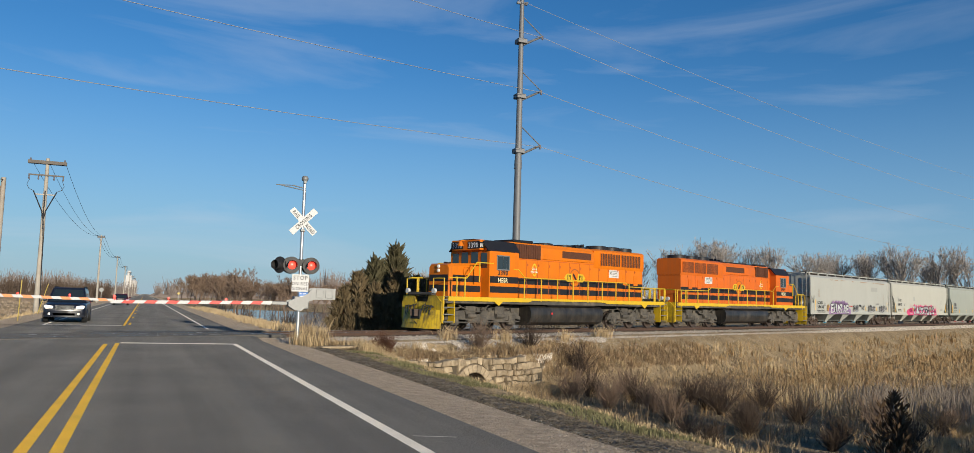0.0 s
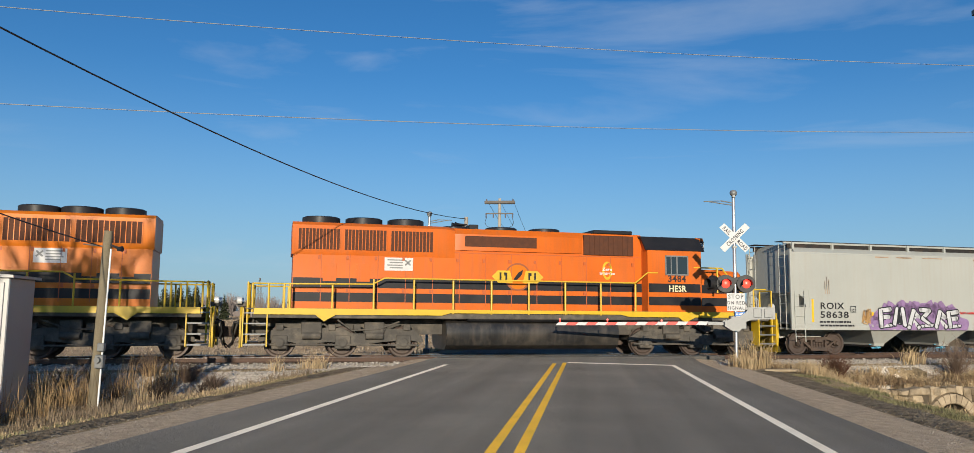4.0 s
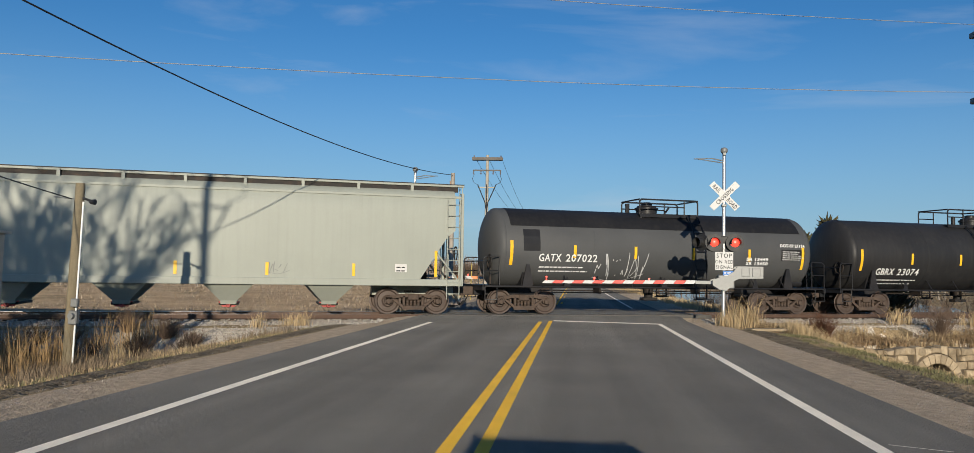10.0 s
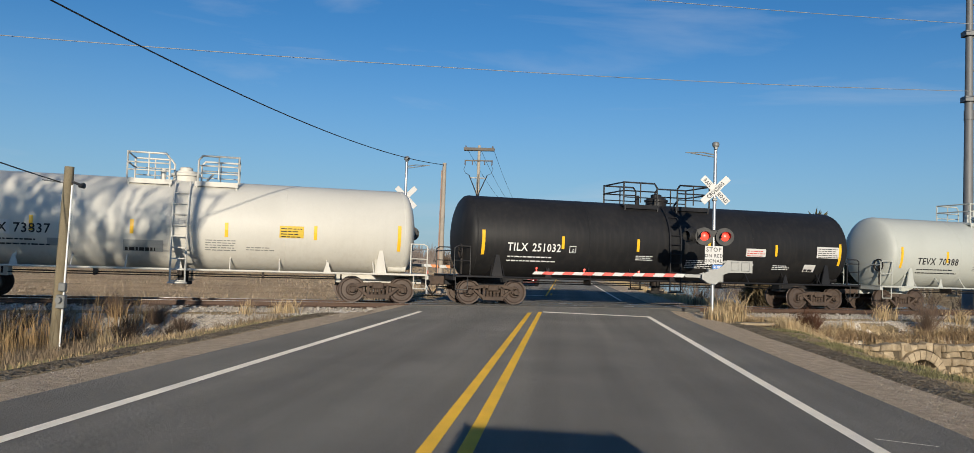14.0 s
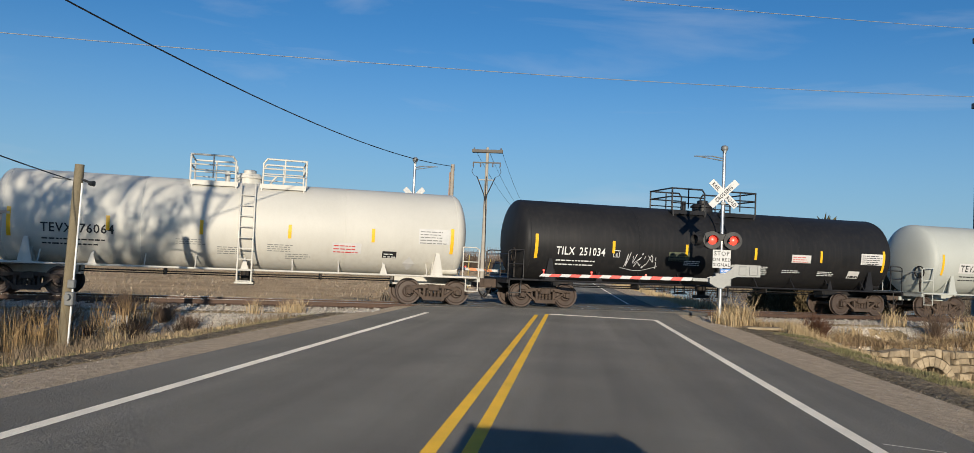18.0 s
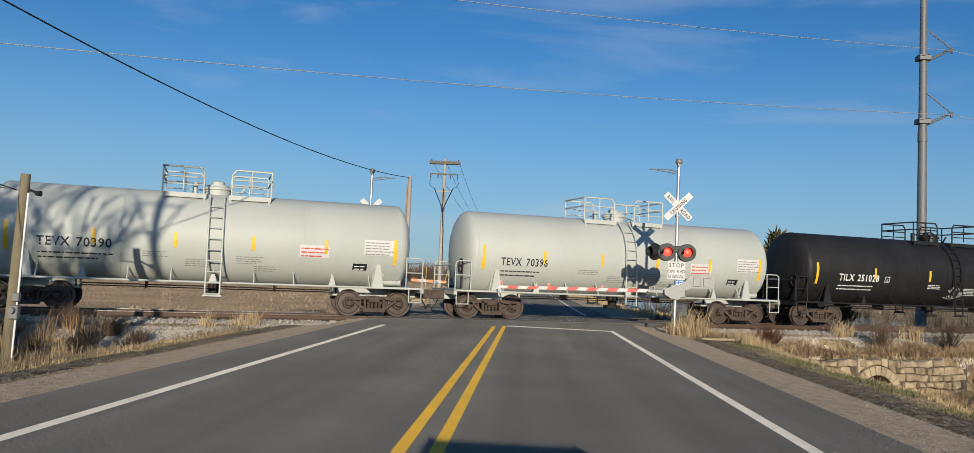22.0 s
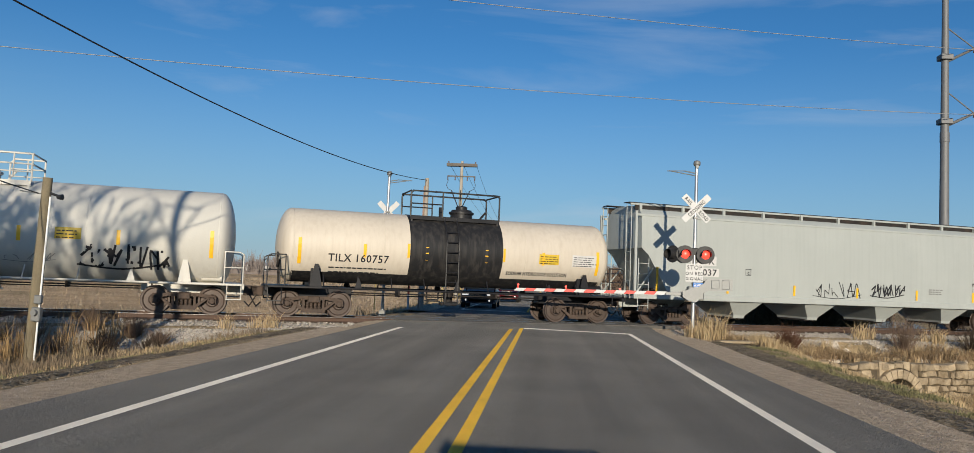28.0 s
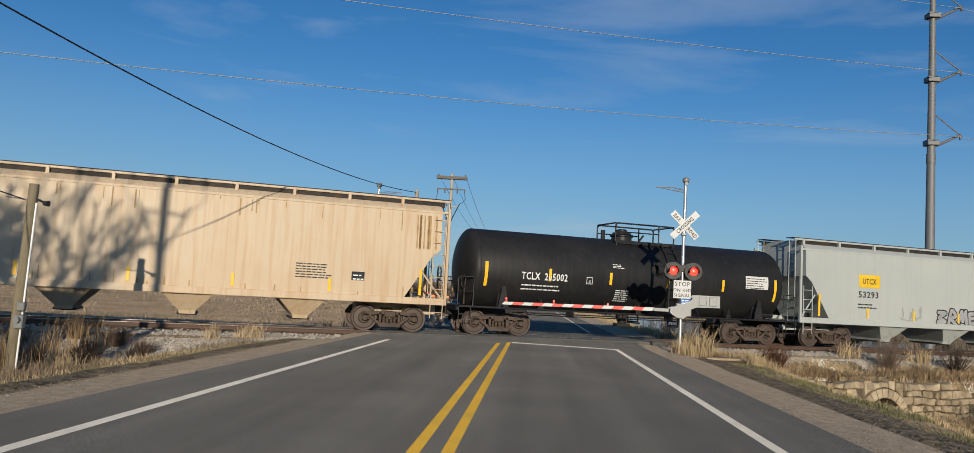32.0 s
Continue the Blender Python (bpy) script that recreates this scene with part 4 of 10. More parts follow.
# ---------------------------------------------------------------- train: trucks and couplers
def wheel_mesh():
    return M().lathe([(-0.07, 0.10), (-0.075, 0.17), (-0.02, 0.22), (-0.015, 0.36), (-0.065, 0.40), (-0.068, 0.455), (0.05, 0.462), (0.065, 0.485), (0.075, 0.40), (0.03, 0.36), (0.03, 0.2), (0.08, 0.15)], "y", (0, 0, 0), 28).mesh("wheel", TREAD, False)


WHEEL = wheel_mesh()
AXLE = M().rod((0, -0.98, 0), (0, 0.98, 0), 0.075, n=10).lathe([(-1.06, 0.05), (-1.05, 0.09), (-0.93, 0.10), (-0.9, 0.12), (-0.82, 0.12)], "y", (0, 0, 0), 14).lathe([(1.06, 0.05), (1.05, 0.09), (0.93, 0.10), (0.9, 0.12), (0.82, 0.12)], "y", (0, 0, 0), 14).mesh("axle", RUSTY, False)


def side_frame_mesh():
    m = M()
    for s in (-1, 1):
        y0, y1 = s * 0.93 - 0.06, s * 0.93 + 0.06
        m.prism([(-0.99, 0.60), (-0.80, 0.66), (-0.45, 0.72), (0.45, 0.72), (0.80, 0.66), (0.99, 0.60), (0.99, 0.50), (0.78, 0.54), (0.45, 0.60), (-0.45, 0.60), (-0.78, 0.54), (-0.99, 0.50)], y0, y1)
        for sx in (-1, 1):
            m.prism([(sx * 0.72, 0.56), (sx * 0.80, 0.56), (sx * 0.42, 0.24), (sx * 0.32, 0.30)], y0, y1)
            m.prism([(sx * 0.38, 0.66), (sx * 0.30, 0.66), (sx * 0.30, 0.26), (sx * 0.38, 0.26)], y0, y1)
            m.prism([(sx * 0.76, 0.60), (sx * 1.02, 0.60), (sx * 1.02, 0.38), (sx * 0.98, 0.36), (sx * 0.97, 0.52), (sx * 0.80, 0.52), (sx * 0.78, 0.40), (sx * 0.74, 0.42)], y0, y1)
        m.prism([(-0.44, 0.30), (0.44, 0.30), (0.38, 0.16), (-0.38, 0.16)], y0 - 0.02, y1 + 0.02)
    m.box(-0.20, 0.20, -1.05, 1.05, 0.50, 0.72, 0.03)
    m.box(-0.25, 0.25, -0.25, 0.25, 0.72, 0.86, 0.03)
    return m.mesh("truck", RUSTY, True)


def spring_mesh():
    m = M()
    for x in (-0.2, -0.07, 0.07, 0.2):
        m.lathe([(0.28, 0.045)] + [(0.30 + 0.0275 * k, 0.06 if k % 2 else 0.045) for k in range(8)] + [(0.52, 0.045)], "z", (x, 0, 0), 10)
    return m.mesh("spring_group", RUSTY, True)


SIDE_FRAME, SPRINGS = side_frame_mesh(), spring_mesh()


def truck(parent, x):
    t = part("truck", SIDE_FRAME, None, parent, "rusty cast steel truck")
    t.location = (x, 0, 0)
    for s in (-1, 1):
        part("spring_group", SPRINGS, None, t).location = (0, s * 0.93, 0)
    for dx in (-0.89, 0.89):
        a = part("axle", AXLE, None, t)
        a.location = (dx, 0, 0.46)
        for s in (-1, 1):
            w = part("wheel", WHEEL, None, t)
            w.matrix_basis = Matrix.Translation((dx, s * 0.75, 0.46)) @ Matrix.Rotation(0 if s < 0 else math.pi, 4, "Z")


def coupler(parent, x, sgn, reach):
    m = M()
    m.box(min(x, x + sgn * 0.5), max(x, x + sgn * 0.5), -0.22, 0.22, 0.66, 1.0, 0.03)
    m.box(min(x + sgn * 0.4, x + sgn * (reach - 0.1)), max(x + sgn * 0.4, x + sgn * (reach - 0.1)), -0.075, 0.075, 0.76, 0.92, 0.02)
    e = x + sgn * reach
    m.prism([(e - sgn * 0.28, -0.10), (e - sgn * 0.10, -0.20), (e + sgn * 0.06, -0.18), (e + sgn * 0.02, -0.02), (e - sgn * 0.05, 0.04), (e + sgn * 0.04, 0.16), (e - sgn * 0.14, 0.20), (e - sgn * 0.30, 0.10)], 0.68, 1.0, "z")
    part("coupler", m, RUSTY, parent, "rusty knuckle coupler")
    h = M()
    h.pipe([(x + sgn * 0.2, -0.28, 0.72), (x + sgn * 0.35, -0.30, 0.45), (x + sgn * (reach - 0.15), -0.2, 0.30), (e, -0.1, 0.45)], 0.025, 6)
    part("air_hose", h, STEEL_DARK, parent)


def hull(m, secs):
    """secs: (x, [(y, z)...]) rings."""
    return m.loft([[(x, y, z) for y, z in ring] for x, ring in secs])


def ladder(m, x0, x1, y, z0, z1, n, r=0.018):
    m.rod((x0, y, z0), (x0, y, z1), r, n=6).rod((x1, y, z0), (x1, y, z1), r, n=6)
    for k in range(n):
        z = z0 + (z1 - z0) * (k + 0.5) / n
        m.rod((x0, y, z), (x1, y, z), r * 0.85, n=6)
    return m


# ---------------------------------------------------------------- covered hopper
def hopper_car(length, trucks, top, paint, style, bays, label, gate_paint=None, curve=0.0, trim=None, seams=False):
    o = thing("covered_hopper", None, None, label, "freight car", "cars of the freight train")
    trim = trim or paint
    hl, sill, w = length / 2, 1.02, 1.56
    eave = top - 0.45

    def surf(z):
        if z > eave:
            return -w + (z - eave) / (top - eave) * 0.45
        t = (z - sill) / (eave - sill)
        return -w + curve * (2 * t - 1) ** 2

    def ring(zb):
        zs = [zb + (eave - zb) * k / 5 for k in range(6)]
        right = [(surf(z), z) for z in zs] + [(-w + 0.22, eave + 0.22), (-w + 0.55, top - 0.08), (-0.5, top)]
        return right + [(-y, z) for y, z in reversed(right)]

    cut = 1.5 if style == "cut" else 0.9
    zlow, zhigh = sill + 0.22, (2.75 if style == "cut" else 2.3)
    body = M()
    secs = []
    for x, zb in ((-hl + 0.25, zhigh + 0.25), (-hl + 0.55, zhigh), (-hl + cut, zlow), (-hl + cut + 0.4, zlow), (0, zlow), (hl - cut - 0.4, zlow), (hl - cut, zlow), (hl - 0.55, zhigh), (hl - 0.25, zhigh + 0.25)):
        secs.append((x, ring(zb)))
    hull(body, secs)
    part("body", body, paint, o)
    # side sill, corner posts, bulkhead frames, weld seams
    for s in (-1, 1):
        part("side_sill", M().box(-hl, hl, s * w - 0.05, s * w + 0.05, sill, sill + 0.24, 0.015), trim, o)
        for sx in (-1, 1):
            part("corner_post", M().box(sx * hl - 0.05, sx * hl + 0.05, s * (w - 0.02) - 0.05, s * (w - 0.02) + 0.05, sill, top - 0.28, 0.01), trim, o)
            if style == "cut":
                part("end_brace", M().rod((sx * (hl - 0.1), s * 1.45, sill + 0.2), (sx * (hl - 1.4), s * 1.3, zhigh + 0.1), 0.035, n=6), trim, o)
    if style == "full":
        for s in (-1, 1):
            for sx in (-1, 1):
                m = M()
                xa, xb, xc, xd = sorted((sx * hl, sx * (hl - 0.35), sx * (hl - 0.8), sx * (hl - 1.0)))
                y0, y1 = s * w - 0.02, s * w + 0.02
                lo, hi = min(sx * (hl - 0.32), sx * hl), max(sx * (hl - 0.32), sx * hl)
                m.box(lo, hi, y0, y1, sill + 0.2, eave)
                lo, hi = min(sx * (hl - 0.32), sx * (hl - 0.80)), max(sx * (hl - 0.32), sx * (hl - 0.80))
                m.box(lo, hi, y0, y1, sill + 0.2, 1.95).box(lo, hi, y0, y1, 2.65, eave)
                lo, hi = min(sx * (hl - 0.80), sx * (hl - 2.0)), max(sx * (hl - 0.80), sx * (hl - 2.0))
                m.box(lo, hi, y0, y1, sill + 0.2, 2.7)
                part("end_side_sheet", m, paint, o)
    seam = M()
    n = int(length / 2.2)
    for k in range(1, n if seams else 1):
        x = -hl + cut + (length - 2 * cut) * k / n
        for s in (-1, 1):
            for z0, z1 in ((zlow + 0.05, 2.2), (2.2, 3.3), (3.3, eave)):
                y0, y1 = -surf(z0) * s, -surf(z1) * s
                seam.poly([(x - 0.007, y0 + s * 0.003, z0), (x + 0.007, y0 + s * 0.003, z0), (x + 0.007, y1 + s * 0.003, z1), (x - 0.007, y1 + s * 0.003, z1)], [(0, 1, 2, 3), (3, 2, 1, 0)])
    if seams:
        part("weld_seams", seam, paint, o, flat=True, kind="stuff")
    # eave rail, brackets, roof walk, hatches
    for s in (-1, 1):
        m = M().box(-hl - 0.12, hl + 0.12, s * (w - 0.30) - 0.035, s * (w - 0.30) + 0.06, top - 0.03, top + 0.045, 0.01)
        m.box(-hl, hl, s * (w - 0.06) - 0.04, s * (w - 0.06) + 0.03, eave - 0.02, eave + 0.07, 0.01)
        k = 0
        x = -hl + 0.3
        while x < hl:
            m.box(x - 0.05, x + 0.05, s * (w - 0.27) - 0.05, s * (w - 0.27) + 0.05, eave + 0.12, top + 0.02)
            x += 1.9
        part("roof_rail", m, trim, o, "eave rail on short brackets")
        # dark strip put in for the shade between eave rail and roof
        part("roof_gutter", M().box(-hl + 0.1, hl - 0.1, s * (w - 0.36) - 0.03, s * (w - 0.36) + 0.03, eave + 0.24, top - 0.02), STEEL_DARK, o, "dark strip standing in for the shaded gap under the eave rail")
    roof = M()
    for s in (-1, 1):
        roof.box(-hl - 0.15, hl + 0.15, s * 0.95 - 0.22, s * 0.95 + 0.22, top + 0.06, top + 0.09)
    for k in range(int(length / 1.6)):
        x = -hl + 0.8 + k * 1.6
        for s in (-1, 1):
            roof.box(x - 0.03, x + 0.03, s * 0.95 - 0.2, s * 0.95 + 0.2, top - 0.05, top + 0.06)
    part("roof_walk", roof, STEEL_DARK, o, "dark grated running boards")
    m = M().box(-hl + 0.8, hl - 0.8, -0.42, 0.42, top - 0.02, top + 0.07, 0.02)
    part("roof_hatch", m, trim, o)
    # hopper bays with outlet gates
    span = trucks - 2.6
    for k in range(bays):
        xc = -span / 2 + span * (k + 0.5) / bays
        hw = min(0.78, span / bays / 2 - 0.5)
        m = M()
        prof = lambda x0, x1, yy, z: [(x0, -yy, z), (x1, -yy, z), (x1, yy, z), (x0, yy, z)]
        m.loft([prof(xc - hw, xc + hw, w - 0.12, zlow), prof(xc - hw, xc + hw, 1.45, sill - 0.02), prof(xc - 0.27, xc + 0.27, 1.0, 0.46), prof(xc - 0.25, xc + 0.25, 0.95, 0.34)])
        bay = part("hopper_bay", m, trim, o, flat=True)
        g = M().box(xc - 0.32, xc + 0.32, -0.85, 0.85, 0.30, 0.38, 0.01).rod((xc, -0.95, 0.32), (xc, 0.95, 0.32), 0.035, n=8)
        part("outlet_gate", g, STEEL_DARK, bay)
        if gate_paint:
            part("gate_end", M().prism([(xc - 0.34, 0.42), (xc + 0.34, 0.42), (xc + 0.2, 0.24), (xc - 0.2, 0.24)], -0.80, -0.76).lathe([(-0.95, 0.06), (-0.8, 0.09)], "y", (xc, 0, 0.30), 12), gate_paint, bay, "painted outlet gate end")
    # ends: platforms, ladders, handrails, brake gear
    for sx in (-1, 1):
        part("end_platform", M().box(min(sx * hl, sx * (hl - 1.9)), max(sx * hl, sx * (hl - 1.9)), -w + 0.05, w - 0.05, sill + 0.02, sill + 0.08).box(min(sx * hl, sx * (hl - 3.0)), max(sx * hl, sx * (hl - 3.0)), -0.25, 0.25, 0.66, sill + 0.05), trim, o)
        for s in (-1, 1):
            part("ladder", ladder(M(), sx * (hl - 0.10), sx * (hl - 0.55), s * (w + 0.05), 0.55, top - 0.5 if s * sx < 0 else 2.6, 9 if s * sx < 0 else 5), trim, o)
        for yy in (-1.25, 0.85):
            el = M()
            el.rod((sx * (hl + 0.06), yy, sill), (sx * (hl + 0.06), yy, top), 0.018, n=6).rod((sx * (hl + 0.06), yy + 0.4, sill), (sx * (hl + 0.06), yy + 0.4, top), 0.018, n=6)
            for k in range(9):
                z = sill + 0.3 + k * 0.38
                el.rod((sx * (hl + 0.06), yy, z), (sx * (hl + 0.06), yy + 0.4, z), 0.014, n=6)
            part("end_ladder", el, trim, o)
        part("end_frame", M().prism([(-0.5, sill), (0.5, sill), (0.5, zhigh + 0.3), (-0.5, zhigh + 0.3)], sx * (hl - 1.6) - 0.03, sx * (hl - 1.6) + 0.03, "x"), trim, o)
        truck(o, sx * trucks / 2)
        coupler(o, sx * (hl - 0.2), sx, 0.62)
    part("brake_wheel", M().lathe([(-0.02, 0.28), (0.02, 0.28), (0.02, 0.24), (-0.02, 0.24), (-0.02, 0.28)], "x", (hl + 0.02, -0.5, 2.2), 20, caps=False).rod((hl, -0.78, 2.2), (hl, -0.22, 2.2), 0.015).rod((hl, -0.5, 1.92), (hl, -0.5, 2.48), 0.015), STEEL_DARK, o)
    part("brake_reservoir", M().lathe([(-0.45, 0.1), (-0.42, 0.2), (0.42, 0.2), (0.45, 0.1)], "x", (hl - 1.3, 0.55, sill + 0.35), 14), STEEL_DARK, o)
    part("brake_cylinder", M().lathe([(-0.25, 0.12), (0.25, 0.12)], "x", (-hl + 1.2, -0.5, sill + 0.3), 12), STEEL_DARK, o)
    m = M()
    for k in range(7):
        x = -hl + 0.95 + (length - 1.9) * k / 6
        z0, z1 = (sill + 0.32, sill + 0.75) if 0 < k < 6 else (sill + 0.32, sill + 1.25)
        part("reflector_strip", patch(M(), x - 0.05, x + 0.05, z0, z1, surf, 0.025), YELLOW_REF, o, "yellow reflective strip", flat=True)
    return o, surf


# ---------------------------------------------------------------- tank car
def tank_car(length, trucks, R, zc, paint, trim, label, platform=1.62, band=None, low_sill=False, frame=None, gap=1.2):
    o = thing("tank_car", None, None, label, "freight car", "cars of the freight train")
    hl = length / 2
    frame = frame or trim
    R2 = R * R
    surf = lambda z: -math.sqrt(max(0.0, R2 - (z - zc) ** 2))
    head = 0.5
    length += 0.22
    hl = length / 2
    prof = []
    for k in range(9):
        a = math.pi / 2 * k / 8
        prof.append((-hl + head * (1 - math.sin(a)), max(0.02, R * math.cos(a)) if k < 8 else 0.02))
    left = [(-hl + head - head * math.sin(a), R * math.cos(a)) for a in [math.pi / 2 * (1 - k / 8) for k in range(9)]]
    left[0] = (left[0][0], 0.05)
    right = [(-x, r) for x, r in reversed(left)]
    tank = part("tank", M().lathe(left + [(-hl / 3, R), (0, R), (hl / 3, R)] + right, "x", (0, 0, zc), 48), paint, o)
    rings = M()
    for x in (-hl + head + 0.04, -hl * 0.42, hl * 0.42, hl - head - 0.04):
        rings.lathe([(-0.02, R), (-0.015, R + 0.006), (0.015, R + 0.006), (0.02, R)], "x", (x, 0, zc), 48, caps=False)
    part("weld_seams", rings, paint, tank, kind="stuff")
    if band:
        b0, b1, bm = band
        part("centre_band", M().lathe([(b0, R), (b0, R + 0.012), (b1, R + 0.012), (b1, R)], "x", (0, 0, zc), 48, caps=False), bm, o, "black streaked band round the middle")
    zp = zc + R
    # top platform with railings
    single = isinstance(platform, tuple)
    xa, xb, dome_x, lad_x, ph = platform if single else (0, 0, 0.0, 0.0, 1.0)
    pw = platform
    if single:
        grate = M().box(xa, xb, -0.80, 0.80, zp - 0.14, zp - 0.09).box(xa, xb, -0.84, -0.79, zp - 0.20, zp - 0.06).box(xa, xb, 0.79, 0.84, zp - 0.20, zp - 0.06)
        for x in (xa + 0.06, xb - 0.06):
            for s in (-1, 1):
                grate.rod((x, s * 0.8, zp - 0.4), (x, s * 0.8, zp - 0.1), 0.035, n=6)
        part("platform", grate, trim, o)
        for s in (-1, 1):
            rail = M().pipe([(xa, s * 0.82, zp - 0.1), (xa, s * 0.82, zp + ph - 0.08), (xa + 0.08, s * 0.82, zp + ph), (xb - 0.08, s * 0.82, zp + ph), (xb, s * 0.82, zp + ph - 0.08), (xb, s * 0.82, zp - 0.1)], 0.032, 6)
            rail.rod((xa, s * 0.82, zp + ph * 0.45), (lad_x - 0.3, s * 0.82, zp + ph * 0.45), 0.024, n=6)
            rail.rod((lad_x - 0.3, s * 0.82, zp - 0.1), (lad_x - 0.3, s * 0.82, zp + ph), 0.028, n=6)
            part("railing", rail, trim, o)
        for x in (xa, xb):
            part("railing", M().rod((x, -0.82, zp + ph), (x, 0.82, zp + ph), 0.03, n=6), trim, o)
    else:
        ph = 1.0
        grate = M()
        for sx in (-1, 1):
            x0, x1 = sorted((sx * 0.36, sx * pw))
            grate.box(x0, x1, -0.92, 0.92, zp - 0.16, zp - 0.10).box(x0, x1, -0.95, -0.90, zp - 0.24, zp - 0.08).box(x0, x1, 0.90, 0.95, zp - 0.24, zp - 0.08)
            for x in (x0 + 0.06, x1 - 0.06):
                for s in (-1, 1):
                    grate.rod((x, s * 0.92, zp - 0.5), (x, s * 0.92, zp - 0.1), 0.035, n=6)
        part("platform", grate, trim, o)
        for sx in (-1, 1):
            xi, xo = sx * 0.45, sx * pw
            for s in (-1, 1):
                rail = M()
                y = s * 0.92
                rail.pipe([(xi, y, zp - 0.1), (xi, y, zp + ph * 0.62), (xi + sx * 0.12, y, zp + ph * 0.78), (xo, y, zp + ph * 0.78), (xo, y, zp - 0.1)], 0.034, 6)
                rail.rod((xi, y, zp + 0.45), (xo, y, zp + 0.45), 0.027, n=6).rod((xi, y, zp + 0.2), (xo, y, zp + 0.2), 0.022, n=6)
                rail.rod(((xi + xo) / 2, y, zp), ((xi + xo) / 2, y, zp + ph * 0.78), 0.026, n=6)
                part("railing", rail, trim, o)
            rail = M()
            for z in (0.45, 0.78):
                rail.rod((xo, -0.92, zp + ph * z), (xo, 0.92, zp + ph * z), 0.03, n=6)
            part("railing", rail, trim, o)
    dome = part("manway", M().lathe([(zp - 0.25, 0.42), (zp + 0.12, 0.42), (zp + 0.14, 0.48), (zp + 0.22, 0.48), (zp + 0.24, 0.40), (zp + 0.30, 0.38), (zp + 0.32, 0.1)], "z", (dome_x, 0, 0), 22), trim, o)
    part("valve_housing", M().lathe([(zp - 0.1, 0.22), (zp + 0.42, 0.22), (zp + 0.45, 0.16)], "z", (dome_x, 0.0, 0), 16).lathe([(zp - 0.05, 0.09), (zp + 0.38, 0.09)], "z", (dome_x - 0.75, 0.2, 0), 10).rod((dome_x + 0.7, -0.2, zp), (dome_x + 0.9, -0.2, zp + 0.25), 0.04), trim, dome)
    # side ladder, following the shell
    for s in (-1, 1):
        lad = M()
        for dx in (lad_x - 0.23, lad_x + 0.23):
            pts = [(dx, s * 0.92, zp - 0.12)]
            for k in range(7):
                a = radians(48 - k * 8)
                pts.append((dx, s * (R + 0.10) * math.cos(a), zc + (R + 0.10) * math.sin(a)))
            pts += [(dx, s * (R + 0.12), zc - 0.4), (dx, s * (R + 0.12), 0.62)]
            lad.pipe(pts, 0.03, 6)
        z = 0.66
        while z < zp - 0.3:
            y = s * (R + 0.12) if z < zc else s * (math.sqrt(max(0, (R + 0.10) ** 2 - (z - zc) ** 2)))
            lad.rod((lad_x - 0.23, y, z), (lad_x + 0.23, y, z), 0.023, n=6)
            z += 0.36
        lad.box(lad_x - 0.3, lad_x + 0.3, s * (R + 0.12) - 0.12, s * (R + 0.12) + 0.06, 0.58, 0.63)
        part("ladder", lad, trim, o)
    # stub sills, end platforms, saddles, grab rails
    for sx in (-1, 1):
        xe = sx * (hl + 0.35)
        xi = sx * (trucks / 2 - 1.4)
        part("stub_sill", M().box(min(xe, xi), max(xe, xi), -0.28, 0.28, 0.68, 1.05, 0.02).box(min(xe, sx * (hl - 1.55)), max(xe, sx * (hl - 1.55)), -1.5, 1.5, 1.0, 1.07, 0.01).box(min(xe, xe - sx * 0.12), max(xe, xe - sx * 0.12), -1.5, 1.5, 0.88, 1.07, 0.01), frame, o)
        sad = M()
        x = sx * trucks / 2
        ring = [(math.sin(a) * (R + 0.03), zc - math.cos(a) * (R + 0.03)) for a in [radians(-52 + 13 * k) for k in range(9)]]
        sad.prism([(-1.05, 1.02)] + ring + [(1.05, 1.02)], x - 0.16, x + 0.16, "x")
        for s in (-1, 1):
            sad.prism([(x - 0.22, 1.02), (x + 0.22, 1.02), (x + 0.06, 1.85), (x - 0.06, 1.85)], s * 1.40 - 0.03, s * 1.40 + 0.03)
        part("saddle", sad, frame, o)
        for s in (-1, 1):
            rl = M()
            y = s * 1.45
            rl.pipe([(xe - sx * 0.06, y, 1.05), (xe - sx * 0.06, y, 2.05), (xe - sx * 0.18, y, 2.12), (sx * (hl - 0.30), y, 2.12), (sx * (hl - 0.30), y, 1.05)], 0.022, 6)
            rl.rod((xe - sx * 0.06, y, 1.6), (sx * (hl - 0.3), y, 1.6), 0.018, n=6)
            rl.pipe([(xe - sx * 0.1, s * 1.52, 1.0), (xe - sx * 0.1, s * 1.52, 0.55), (xe - sx * 0.55, s * 1.52, 0.55), (xe - sx * 0.55, s * 1.52, 1.0)], 0.02, 6)
            part("end_rail", rl, trim, o)
        part("end_rail", M().pipe([(xe - sx * 0.04, -1.45, 1.95), (xe - sx * 0.04, 1.45, 1.95)], 0.02, 6), trim, o)
        truck(o, sx * trucks / 2)
        coupler(o, xe, sx, gap / 2)
